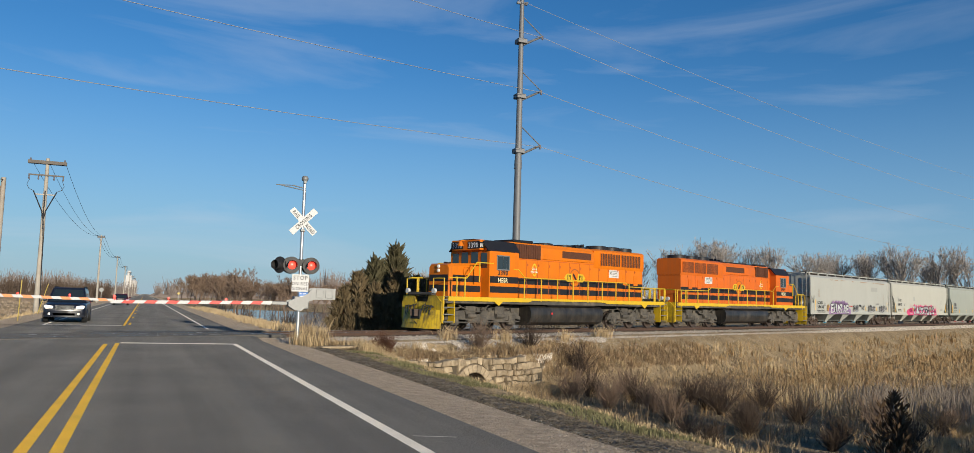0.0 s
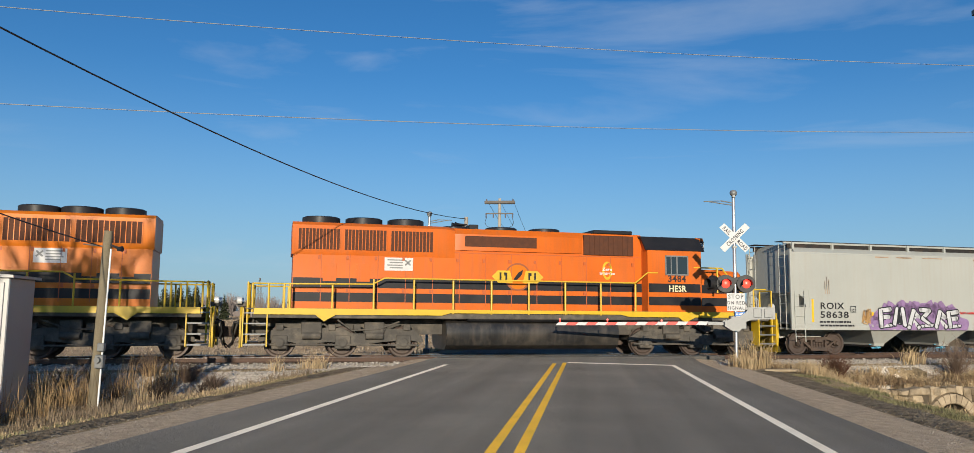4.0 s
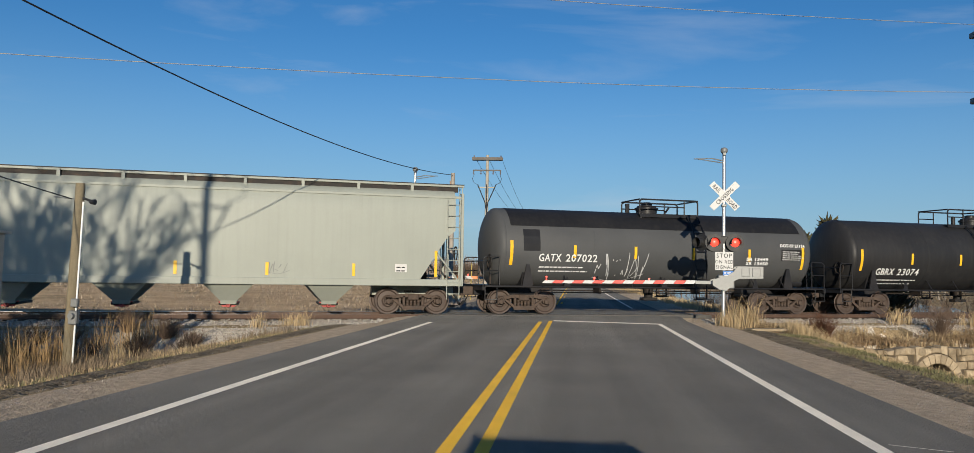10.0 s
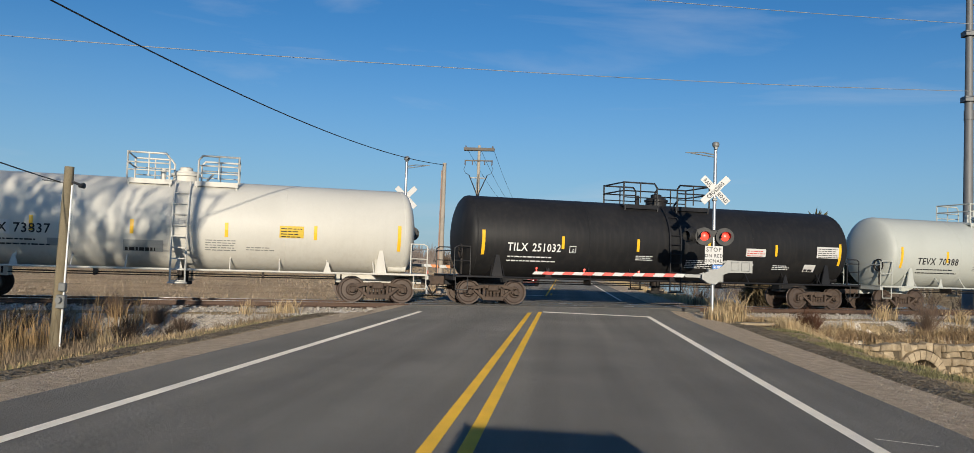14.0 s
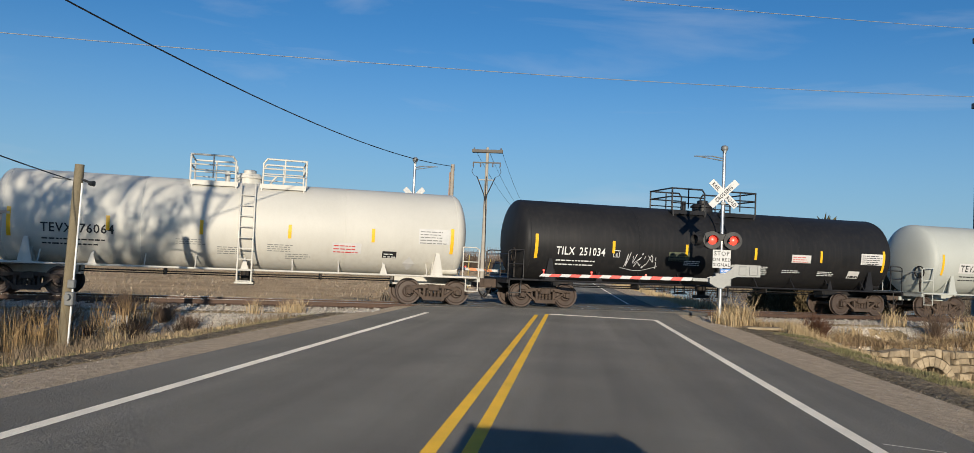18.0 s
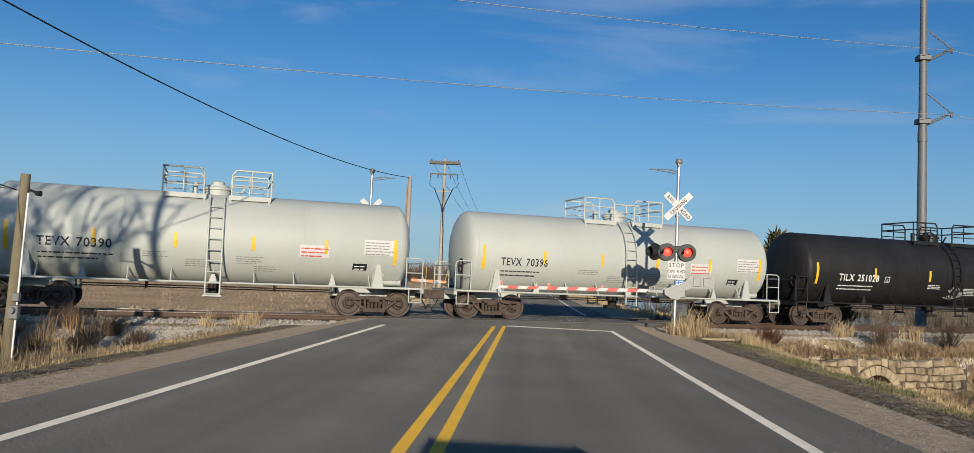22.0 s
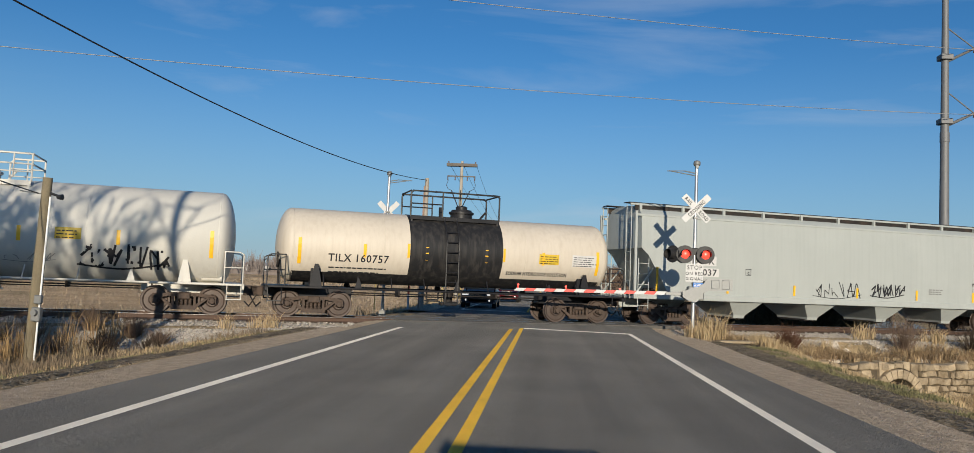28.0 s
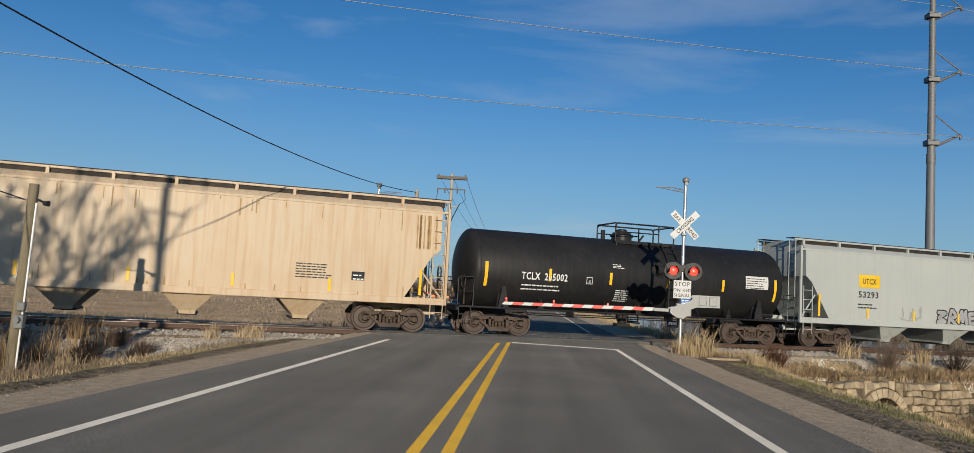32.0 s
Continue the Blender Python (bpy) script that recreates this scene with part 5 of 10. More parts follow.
    for s in (-1, 1):
        side = M()
        side.rod((-hl + 0.9, s * 1.46, 1.03), (hl - 0.9, s * 1.46, 1.03), 0.035, n=8)
        n = 8
        for k in range(n + 1):
            x = -hl + 1.6 + (length - 3.2) * k / n
            side.rod((x, s * 1.46, 1.03), (x, s * 1.15, 1.45), 0.022, n=6)
            if k % 3 == 1:
                side.prism([(x - 0.14, 1.02), (x + 0.14, 1.02), (x + 0.02, 1.42), (x - 0.02, 1.42)], s * 1.44 - 0.01, s * 1.44 + 0.01)
        part("side_rail", side, trim, o, "long pipe rail beside the tank")
    under = M().lathe([(0.55, 0.16), (1.0, 0.2)], "z", (0.05, 0, 0), 14).box(-0.25, 0.35, -0.2, 0.2, 0.5, 0.62, 0.02)
    under.rod((-hl + 2.2, 0.3, 0.86), (hl - 2.2, 0.3, 0.86), 0.025, n=6).rod((-hl + 2.2, -0.25, 0.8), (hl - 2.2, -0.25, 0.8), 0.02, n=6)
    for k in range(5):
        x = -hl + 2.6 + (length - 5.2) * k / 4
        under.box(x - 0.03, x + 0.03, -0.3, 0.35, 0.76, 1.0)
    part("bottom_outlet", under, STEEL_DARK, o, "valve and brake rods under the tank")
    bx = hl - 0.1
    part("brake_wheel", M().lathe([(-0.02, 0.27), (0.02, 0.27), (0.02, 0.23), (-0.02, 0.23), (-0.02, 0.27)], "x", (-bx - 0.05, -0.95, 1.95), 20, caps=False).rod((-bx, -0.95, 1.1), (-bx, -0.95, 1.95), 0.04).rod((-bx - 0.05, -1.2, 1.95), (-bx - 0.05, -0.7, 1.95), 0.015), STEEL_DARK, o)
    part("brake_cylinder", M().lathe([(-0.35, 0.08), (-0.32, 0.17), (0.32, 0.17), (0.35, 0.08)], "x", (bx - 0.6, -0.75, 1.28), 14), frame, o)
    m = M()
    for k in range(6):
        x = (-hl + head + 0.25) + (length - 2 * head - 0.5) * k / 5
        if k in (0, 5):
            m = patch(M(), x - 0.06, x + 0.06, zc - 0.68, zc + 0.22, surf, 0.012, 4)
        else:
            m = patch(M(), x - 0.055, x + 0.055, zc - 0.38, zc + 0.09, surf, 0.012, 2)
        part("reflector_strip", m, YELLOW_REF, o, "yellow reflective strip", flat=True)
    return o, surf

# ---------------------------------------------------------------- locomotive
ORANGE = mat("orange_engine_paint", (0.66, 0.165, 0.004), 0.42, 0, 0.08, 1.2, 30, 0.03, dirt=(0.52, 0.13, 0.012), dirt_amt=0.4, streak=(0.45, 0.14, 0.03), streak_amt=0.25, spec=0.25)
ORANGE2 = mat("faded_orange_engine_paint", (0.62, 0.128, 0.010), 0.45, 0, 0.12, 1.0, 30, 0.05, dirt=(0.52, 0.135, 0.02), dirt_amt=0.5, streak=(0.36, 0.12, 0.05), streak_amt=0.35, spec=0.25)
BLACK_P = mat("black_engine_paint", (0.018, 0.018, 0.02), 0.45, 0, 0.2, 2, 40, 0.05, dirt=(0.06, 0.05, 0.045), dirt_amt=0.3, spec=0.25)
YELLOW_P = mat("yellow_engine_paint", (0.62, 0.40, 0.015), 0.45, 0, 0.1, 2, 40, 0.04, dirt=(0.5, 0.36, 0.06), dirt_amt=0.4)
BATTERED = mat("battered_yellow_paint", (0.60, 0.40, 0.015), 0.5, 0, 0.15, 2.5, 40, 0.2, dirt=(0.03, 0.025, 0.02), dirt_amt=1.0, streak=(0.06, 0.045, 0.03), streak_amt=0.9)
CHROME_LAMP = mat("ditch_light_glass", (0.7, 0.7, 0.66), 0.2, 0.3, 0.05)
GRILLE = mat("brown_radiator_mesh", (0.10, 0.035, 0.015), 0.8, 0.2, 0.3, 6, 90, 0.5)
UNDER = mat("grimy_underframe", (0.085, 0.077, 0.066), 0.7, 0.1, 0.35, 3, 50, 0.3, dirt=(0.22, 0.185, 0.14), dirt_amt=0.7, spec=0.25)
WINDOW = glass("dark_cab_glass")
RUBBER = mat("black_rubber", (0.015, 0.015, 0.015), 0.7, 0, 0.1)


def locomotive(paint, number, emblem, label, wordmark, tail=7.9, grilles=((3.35, 5.35), (5.5, 7.55)), fans=(4.15, 5.47, 6.85)):
    """Road engine, nose towards -x."""
    o = thing("diesel_locomotive", None, None, label, "locomotive", "locomotives of the train")
    deck, top = 1.62, 4.50
    # frame, deck edge, steps
    part("underframe", M().box(-9.6, 9.6, -1.45, 1.45, 1.30, deck - 0.05, 0.02).box(-9.9, 9.9, -0.5, 0.5, 0.75, 1.3, 0.02), UNDER, o)
    for s in (-1, 1):
        e = M().prism([(-9.55, deck), (9.55, deck), (9.55, 1.42), (7.6, 1.42), (7.3, 1.20), (6.9, 1.42), (3.3, 1.42), (3.0, 1.50), (-3.4, 1.50), (-3.7, 1.42), (-5.7, 1.42), (-6.0, 1.22), (-6.4, 1.42), (-9.55, 1.42)], s * 1.50 - 0.03, s * 1.50 + 0.03)
        part("deck_edge", e, YELLOW_P, o, "yellow stepped deck edge")
    part("deck", M().box(-9.75, 9.75, -1.5, 1.5, deck - 0.04, deck + 0.005), UNDER, o)
    # long hood with radiator flare, dynamic brake bulge
    hw = 0.92
    hood = M()
    hull(hood, [(x, [(-hw, deck), (-hw, 4.18), (-hw + 0.18, top), (hw - 0.18, top), (hw, 4.18), (hw, deck)]) for x in (-4.55, tail)])
    long_hood = part("long_hood", hood, paint, o)
    flare = M()
    hull(flare, [(2.75, [(-hw, 3.44), (-hw - 0.01, 3.5), (-hw - 0.01, top - 0.1), (-hw + 0.2, top + 0.02), (hw - 0.2, top + 0.02), (hw + 0.01, top - 0.1), (hw + 0.01, 3.5), (hw, 3.44)]),
                 (3.1, [(-hw, 3.44), (-hw - 0.05, 3.6), (-hw - 0.05, top - 0.06), (-hw + 0.1, top + 0.05), (hw - 0.1, top + 0.05), (hw + 0.05, top - 0.06), (hw + 0.05, 3.6), (hw, 3.44)]),
                 (tail + 0.05, [(-hw, 3.44), (-hw - 0.05, 3.6), (-hw - 0.05, top - 0.06), (-hw + 0.1, top + 0.05), (hw - 0.1, top + 0.05), (hw + 0.05, top - 0.06), (hw + 0.05, 3.6), (hw, 3.44)])])
    part("radiator_flare", flare, paint, o)
    for s in (-1, 1):
        for x0, x1 in grilles:
            part("radiator_grille", M().box(x0, x1, s * (hw + 0.05) - 0.012, s * (hw + 0.05) + 0.018, 3.62, 4.32), GRILLE, o)
            sl = M()
            n = 12
            for k in range(n + 1):
                x = x0 + (x1 - x0) * k / n
                sl.box(x - 0.012, x + 0.012, s * (hw + 0.06) - 0.02, s * (hw + 0.06) + 0.02, 3.62, 4.32)
            part("grille_guard", sl, paint, o)
    bulge = M()
    hull(bulge, [(x, [(-hw - w, 3.72), (-hw - w, 4.30), (-hw + 0.15, top + 0.01), (hw - 0.15, top + 0.01), (hw + w, 4.30), (hw + w, 3.72)]) for x, w in ((-2.1, 0.0), (-1.9, 0.07), (2.5, 0.07), (2.75, 0.0))])
    part("dynamic_brake_housing", bulge, paint, o)
    for s in (-1, 1):
        part("vent_grille", M().box(-0.3, 2.4, s * (hw + 0.065) - 0.01, s * (hw + 0.065) + 0.015, 3.86, 4.24), GRILLE, o)
        part("air_intake", M().box(-4.15, -2.15, s * hw - 0.05, s * hw + 0.06, 3.68, 4.42, 0.01), GRILLE, o, "brown louvred air intake")
        lv = M()
        for k in range(11):
            x = -4.11 + k * 0.19
            lv.box(x - 0.02, x + 0.02, s * (hw + 0.06) - 0.01, s * (hw + 0.06) + 0.02, 3.70, 4.40)
        part("intake_louvres", lv, GRILLE, o)
        for x in (5.75, 6.9):
            part("door_louvres", M().box(x, x + 0.45, s * hw - 0.01, s * hw + 0.02, 2.55, 3.15), paint, o)
        d = M()
        for k in range(13):
            x = -4.2 + k * (tail + 3.26) / 12
            d.box(x - 0.012, x + 0.012, s * hw - 0.012, s * hw + 0.010, 1.75, 3.62)
        d.box(-4.5, tail - 0.05, s * hw - 0.012, s * hw + 0.010, 3.62, 3.645)
        part("door_seams", d, mat("dull_orange_edge", (0.45, 0.10, 0.02), 0.6), o, flat=True)
        hg = M()
        for k in range(13):
            for z in (2.2, 3.3):
                hx = -4.16 + k * (tail + 3.26) / 12
                hg.box(hx, hx + 0.08, s * hw - 0.02, s * hw + 0.03, z, z + 0.12)
        part("door_hinges", hg, mat("dull_orange_edge", (0.45, 0.10, 0.02)), o, flat=True, kind="stuff")
        # black bands along hood, cab and nose
        for z0, z1 in ((2.34, 2.66), (1.86, 2.17)):
            part("black_band", M().box(-4.5, tail - 0.02, s * hw - 0.005, s * hw + 0.006, z0, z1), BLACK_P, o, flat=True)
            part("black_band", M().box(-6.66, -4.53, s * 1.49 - 0.004, s * 1.49 + 0.006, z0, z1), BLACK_P, o, flat=True)
            part("black_band", M().box(-8.70, -6.74, s * 0.86 - 0.004, s * 0.866 + 0.006, z0, z1), BLACK_P, o, flat=True)
    part("black_band", M().box(-8.88, -8.865, -0.7, 0.7, 2.34, 2.66).box(-8.88, -8.865, -0.7, 0.7, 1.86, 2.17), BLACK_P, o, flat=True)
    part("roof_deck", M().box(-4.5, tail - 0.1, -0.62, 0.62, top, top + 0.02), BLACK_P, o)
    for x, r, h in ((-0.9, 0.60, 0.12), (0.8, 0.60, 0.12), (2.6, 0.5, 0.1), *((fx0, 0.66, 0.27) for fx0 in fans)):
        fan = part("roof_fan", M().lathe([(top, r - 0.04), (top + 0.03, r), (top + h, r), (top + h + 0.03, r - 0.06), (top + h + 0.03, 0.1)], "z", (x, 0, 0), 26), BLACK_P, o, "black round roof fan cowl")
    part("exhaust_stack", M().box(1.75, 2.1, -0.35, 0.35, top, top + 0.22, 0.02), BLACK_P, o)
    part("intake_hatch", M().box(-4.2, -2.6, -0.8, 0.8, top, top + 0.14, 0.03), BLACK_P, o)
    horn = M()
    for dx, dy in ((0.0, -0.2), (0.08, 0.0), (0.0, 0.2)):
        horn.lathe([(-0.45, 0.03), (-0.2, 0.035), (-0.05, 0.07), (0.0, 0.10)], "x", (2.6 + dx, dy, top + 0.22), 12)
    part("horn", horn.rod((2.4, 0, top), (2.4, 0, top + 0.22), 0.03), BLACK_P, o)
    # cab
    cw = 1.47
    cab = M()
    hull(cab, [(x, [(-cw, deck), (-cw, 3.92), (-1.02, 4.40), (1.02, 4.40), (cw, 3.92), (cw, deck)]) for x in (-6.72, -4.5)])
    cabp = part("cab", cab, paint, o)
    part("cab_roof", M().loft([[(x, -cw - 0.05, 3.90), (x, -1.04, 4.43), (x, -0.4, 4.50), (x, 0.4, 4.50), (x, 1.04, 4.43), (x, cw + 0.05, 3.90), (x, cw - 0.02, 3.88), (x, 1.0, 4.36), (x, -1.0, 4.36), (x, -cw + 0.02, 3.88)] for x in (-6.85, -4.42)]), BLACK_P, o, "black cab roof")
    part("number_box", M().box(-7.05, -6.70, -1.08, 1.08, 3.92, 4.44, 0.03), paint, o)
    for s in (-1, 1):
        bd = part("number_board", M().box(-7.07, -6.8, s * 1.082 - 0.006, s * 1.082 + 0.006, 4.02, 4.32).box(-7.065, -7.05, min(s * 0.18, s * 1.06), max(s * 0.18, s * 1.06), 4.0, 4.36), BLACK_P, o, "black number board", flat=True)
        me = text_mesh(number, 0.26, WHITE_INK, 1.05, 1.0, 0.006)
        if s < 0:
            for v in me.vertices:
                v.co = (-7.072, v.co.x - 0.22 - 0.80, 4.05 + v.co.y)
            for v in me.vertices:
                v.co.y = -1.24 - v.co.y
        else:
            for v in me.vertices:
                v.co = (-7.072, 1.0 - v.co.x, 4.05 + v.co.y)
        part("lettering", me, None, bd)
        me = text_mesh(number, 0.19, WHITE_INK, 1.0, 1.0, 0.004)
        xs = [v.co.x for v in me.vertices]
        x0, x1 = min(xs), max(xs)
        for v in me.vertices:
            q = (v.co.x - x0) / (x1 - x0) * 0.24
            v.co = (-7.055 + q if s < 0 else -6.815 - q, s * 1.092, 4.07 + v.co.y)
        part("lettering", me, None, bd)
        win = part("side_window", M().box(-6.12, -5.26, s * cw - 0.02, s * cw + 0.012, 3.02, 3.66), WINDOW, o, "dark sliding cab window", flat=True)
        fr = M()
        for a0, a1, b0, b1 in ((-6.17, -5.21, 2.97, 3.02), (-6.17, -5.21, 3.66, 3.71), (-6.17, -6.12, 2.97, 3.71), (-5.26, -5.21, 2.97, 3.71), (-5.72, -5.67, 3.02, 3.66), (-5.47, -5.44, 3.02, 3.66)):
            fr.box(a0, a1, s * cw - 0.02, s * cw + 0.03, b0, b1)
        part("window_frame", fr, GALV, win)
        part("front_window", M().box(-6.735, -6.71, min(s * 0.12, s * 0.62), max(s * 0.12, s * 0.62), 3.30, 3.85), WINDOW, o, flat=True)
        part("door_window", M().box(-6.735, -6.71, min(s * 0.85, s * 1.3), max(s * 0.85, s * 1.3), 3.05, 3.80), WINDOW, o, flat=True)
    # nose
    nose = M()
    hull(nose, [(x, [(-0.86 * k, deck), (-0.86 * k, zt - 0.12), (-0.86 * k + 0.12, zt), (0.86 * k - 0.12, zt), (0.86 * k, zt - 0.12), (0.86 * k, deck)]) for x, k, zt in ((-8.87, 0.86, 3.12), (-8.72, 1.0, 3.20), (-6.7, 1.0, 3.28))])
    part("nose", nose, paint, o, "low orange short hood")
    part("nose_hatch", M().lathe([(3.2, 0.2), (3.30, 0.2)], "z", (-8.2, 0.1, 0), 14), BLACK_P, o)
    hl_ = M()
    for z in (2.98, 3.18):
        hl_.lathe([(-8.95, 0.07), (-8.86, 0.085)], "x", (0, 0, z - 0.12), 14)
    part("headlight", hl_, mat("headlight_glass", (0.8, 0.78, 0.7), 0.15, 0, 0.05), o)
    bl = M().lathe([(4.13, 0.17), (4.16, 0.165), (4.30, 0.11), (4.38, 0.08), (4.40, 0.02)], "z", (-7.3, 0.12, 0), 16).rod((-7.3, 0.12, 4.4), (-7.0, 0.12, 4.42), 0.03)
    part("bell", bl, paint, o, "orange brass bell before the cab")
    part("toolbox_wheel", M().lathe([(-0.90, 0.26), (-0.94, 0.26), (-0.94, 0.22), (-0.90, 0.22)], "y", (-7.75, 0.03, 2.83), 20, caps=False), paint, o)
    # handrails with stanchions
    for s in (-1, 1):
        hr = M()
        y = s * 1.46
        xs = [-4.0 + k * 1.38 for k in range(10)]
        for k, x in enumerate(xs):
            hr.rod((x, y, deck - 0.15), (x, y, 2.62 if x < 6.3 else 2.40), 0.035, n=6)
        hr.pipe([(-4.9, y, 3.05), (-4.5, y, 3.05), (-4.0, y, 2.66), (5.3, y, 2.66), (5.7, y, 2.45), (8.6, y, 2.42)], 0.026, 6)
        for x, zt in ((-8.95, 2.55), (-8.4, 2.55), (-7.4, 3.3)):
            hr.rod((x, y, deck - 0.2 if x < -7.5 else 2.35), (x, y, zt), 0.035, n=6)
        hr.pipe([(-9.5, y, 2.50), (-8.3, y, 2.50), (-7.6, y, 3.28), (-6.4, y, 3.28)], 0.028, 6)
        for x in (8.6, 9.1, 9.6):
            hr.rod((x, y, deck - 0.2), (x, y, 2.42), 0.032, n=6)
        hr.pipe([(8.6, y, 2.42), (9.6, y, 2.42), (9.7, s * 0.7, 2.42)], 0.026, 6)
        for sx in (-9.75, 9.75):
            hr.rod((sx, s * 1.42, 0.5), (sx, s * 1.42, 2.45), 0.032, n=6).rod((sx, s * 0.62, 1.2), (sx, s * 0.62, 2.45), 0.032, n=6)
            hr.pipe([(sx, s * 1.42, 2.45), (sx, s * 0.62, 2.45)], 0.026, 6)
        part("handrail", hr, YELLOW_P, o, "yellow handrail with its stanchions")
    # end steps and pilots
    for sx in (-1, 1):
        for s in (-1, 1):
            st = M()
            a0, a1 = sorted((sx * 9.15, sx * 9.85))
            for k in range(4):
                z = 0.42 + k * 0.34
                st.box(a0, a1, min(s * 1.05, s * 1.5), max(s * 1.05, s * 1.5), z, z + 0.04)
            part("steps", st, GALV, o, "open steel end steps")
            sd = M()
            for xx in (sx * 9.12, sx * 9.88):
                sd.prism([(s * 1.0, 0.38), (s * 1.52, 0.38), (s * 1.52, deck), (s * 1.0, deck)], xx - 0.02, xx + 0.02, "x")
            part("step_side", sd, YELLOW_P if True else UNDER, o, flat=True)
        pl = M()
        x = sx * 9.95
        pl.prism([(-1.45, 0.35), (-0.62, 0.35), (-0.5, 0.62), (0.5, 0.62), (0.62, 0.35), (1.45, 0.35), (1.5, 0.6), (1.5, 1.32), (1.1, 1.66), (0.55, 1.66), (0.45, 1.35), (-0.45, 1.35), (-0.55, 1.66), (-1.1, 1.66), (-1.5, 1.32), (-1.5, 0.6)], x - 0.03, x + 0.03, "x")
        part("pilot", pl, BATTERED, o, "battered yellow end plate")
        if sx < 0:
            pl = M().loft([[(-9.95, -1.45, 0.12), (-9.95, 1.45, 0.12), (-9.95, 1.45, 1.0), (-9.95, -1.45, 1.0)], [(-10.45, -0.95, 0.12), (-10.45, 0.95, 0.12), (-10.2, 0.7, 0.95), (-10.2, -0.7, 0.95)]])
            part("plough", pl, BATTERED, o, "scraped yellow snow plough")
            part("coupler_pocket", M().box(-10.36, -10.2, -0.34, 0.34, 0.55, 0.98, 0.02), RUBBER, o)
        for s in (-1, 1):
            for k in range(4):
                yy = s * (0.35 + 0.2 * k)
                part("brake_hose", M().pipe([(x, yy, 1.25 - 0.05 * k), (x + sx * 0.22, yy, 1.15), (x + sx * 0.28, yy - s * 0.05, 0.85), (x + sx * 0.2, yy - s * 0.1, 0.62)], 0.028), RUBBER, o)
            part("ditch_light", M().lathe([(min(x, x + sx * 0.14), 0.12), (max(x, x + sx * 0.14), 0.12)], "x", (0, s * 1.0, 1.86), 14), CHROME_LAMP, o)
        part("end_gear", M().box(x - 0.15, x + 0.15, -0.9, 0.9, 1.66, 1.80, 0.03).pipe([(x + sx * 0.1, -0.9, 1.2), (x + sx * 0.25, -0.7, 0.6), (x + sx * 0.3, -0.4, 0.4)], 0.03).pipe([(x + sx * 0.1, 0.9, 1.2), (x + sx * 0.25, 0.7, 0.6), (x + sx * 0.3, 0.4, 0.4)], 0.03), UNDER, o)
        coupler(o, sx * 9.9, sx, 0.60)
    # fuel tank, air reservoirs
    tank = M()
    hull(tank, [(x, [(-0.95, 0.24), (-1.26, 0.40), (-1.38, 0.66), (-1.38, 0.95), (-1.28, 1.16), (-1.1, 1.26), (1.1, 1.26), (1.28, 1.16), (1.38, 0.95), (1.38, 0.66), (1.26, 0.40), (0.95, 0.24)]) for x in (-3.35, 3.1)])
    ft = part("fuel_tank", tank, mat("oily_fuel_tank", (0.024, 0.023, 0.022), 0.35, 0.1, 0.3, 2, 40, 0.1, dirt=(0.10, 0.085, 0.065), dirt_amt=0.6, streak=(0.11, 0.09, 0.07), streak_amt=0.5), o, "long black oily fuel tank")
    part("fuel_gauge", M().lathe([(-1.40, 0.065), (-1.36, 0.065)], "y", (-1.6, 0, 0.85), 14), mat("red_fitting", (0.5, 0.03, 0.03), 0.5), ft)
    for s in (-1, 1):
        part("air_reservoir", M().lathe([(-2.2, 0.1), (-2.1, 0.17), (2.1, 0.17), (2.2, 0.1)], "x", (0.2, s * 1.28, 1.38), 14), BLACK_P, o)
    # two six-wheel trucks
    for xc in (-6.63, 6.63):
        fr = M()
        for s in (-1, 1):
            y0, y1 = s * 1.02 - 0.07, s * 1.02 + 0.07
            fr.prism([(xc - 2.75, 0.62), (xc - 2.45, 0.92), (xc - 1.3, 0.98), (xc - 0.9, 0.80), (xc - 0.3, 0.80), (xc, 0.98), (xc + 1.9, 0.98), (xc + 2.3, 0.92), (xc + 2.75, 0.66), (xc + 2.75, 0.52), (xc + 2.3, 0.60), (xc + 1.75, 0.52), (xc + 1.2, 0.42), (xc + 0.5, 0.52), (xc - 0.6, 0.42), (xc - 1.4, 0.52), (xc - 2.2, 0.58), (xc - 2.75, 0.50)], y0, y1)
            for dx in (-2.07, 0, 2.07):
                fr.box(xc + dx - 0.26, xc + dx + 0.26, y0 - 0.05, y1 + 0.05, 0.28, 0.74, 0.03)
                fr.lathe([(s * 1.02, 0.17), (s * 1.16, 0.17), (s * 1.19, 0.12)], "y", (xc + dx, 0, 0.5), 16)
            for dx in (-1.05, 1.05):
                fr.box(xc + dx - 0.34, xc + dx + 0.34, min(s * 1.0, s * 1.2), max(s * 1.0, s * 1.2), 0.78, 1.18, 0.03)
                fr.lathe([(-0.3, 0.11), (0.3, 0.11)], "x", (xc + dx, s * 1.2, 0.72), 12)
            fr.rod((xc - 2.6, s * 1.14, 0.40), (xc + 2.6, s * 1.14, 0.44), 0.035)
            fr.pipe([(xc - 1.9, s * 1.2, 1.2), (xc - 1.2, s * 1.2, 0.95), (xc - 0.3, s * 1.2, 0.9), (xc + 0.2, s * 1.2, 1.25)], 0.03)
            for k in range(6):
                fr.box(xc - 2.3 + k * 0.85, xc - 2.05 + k * 0.85, min(s * 0.95, s * 1.15), max(s * 0.95, s * 1.15), 0.9, 1.1, 0.02)
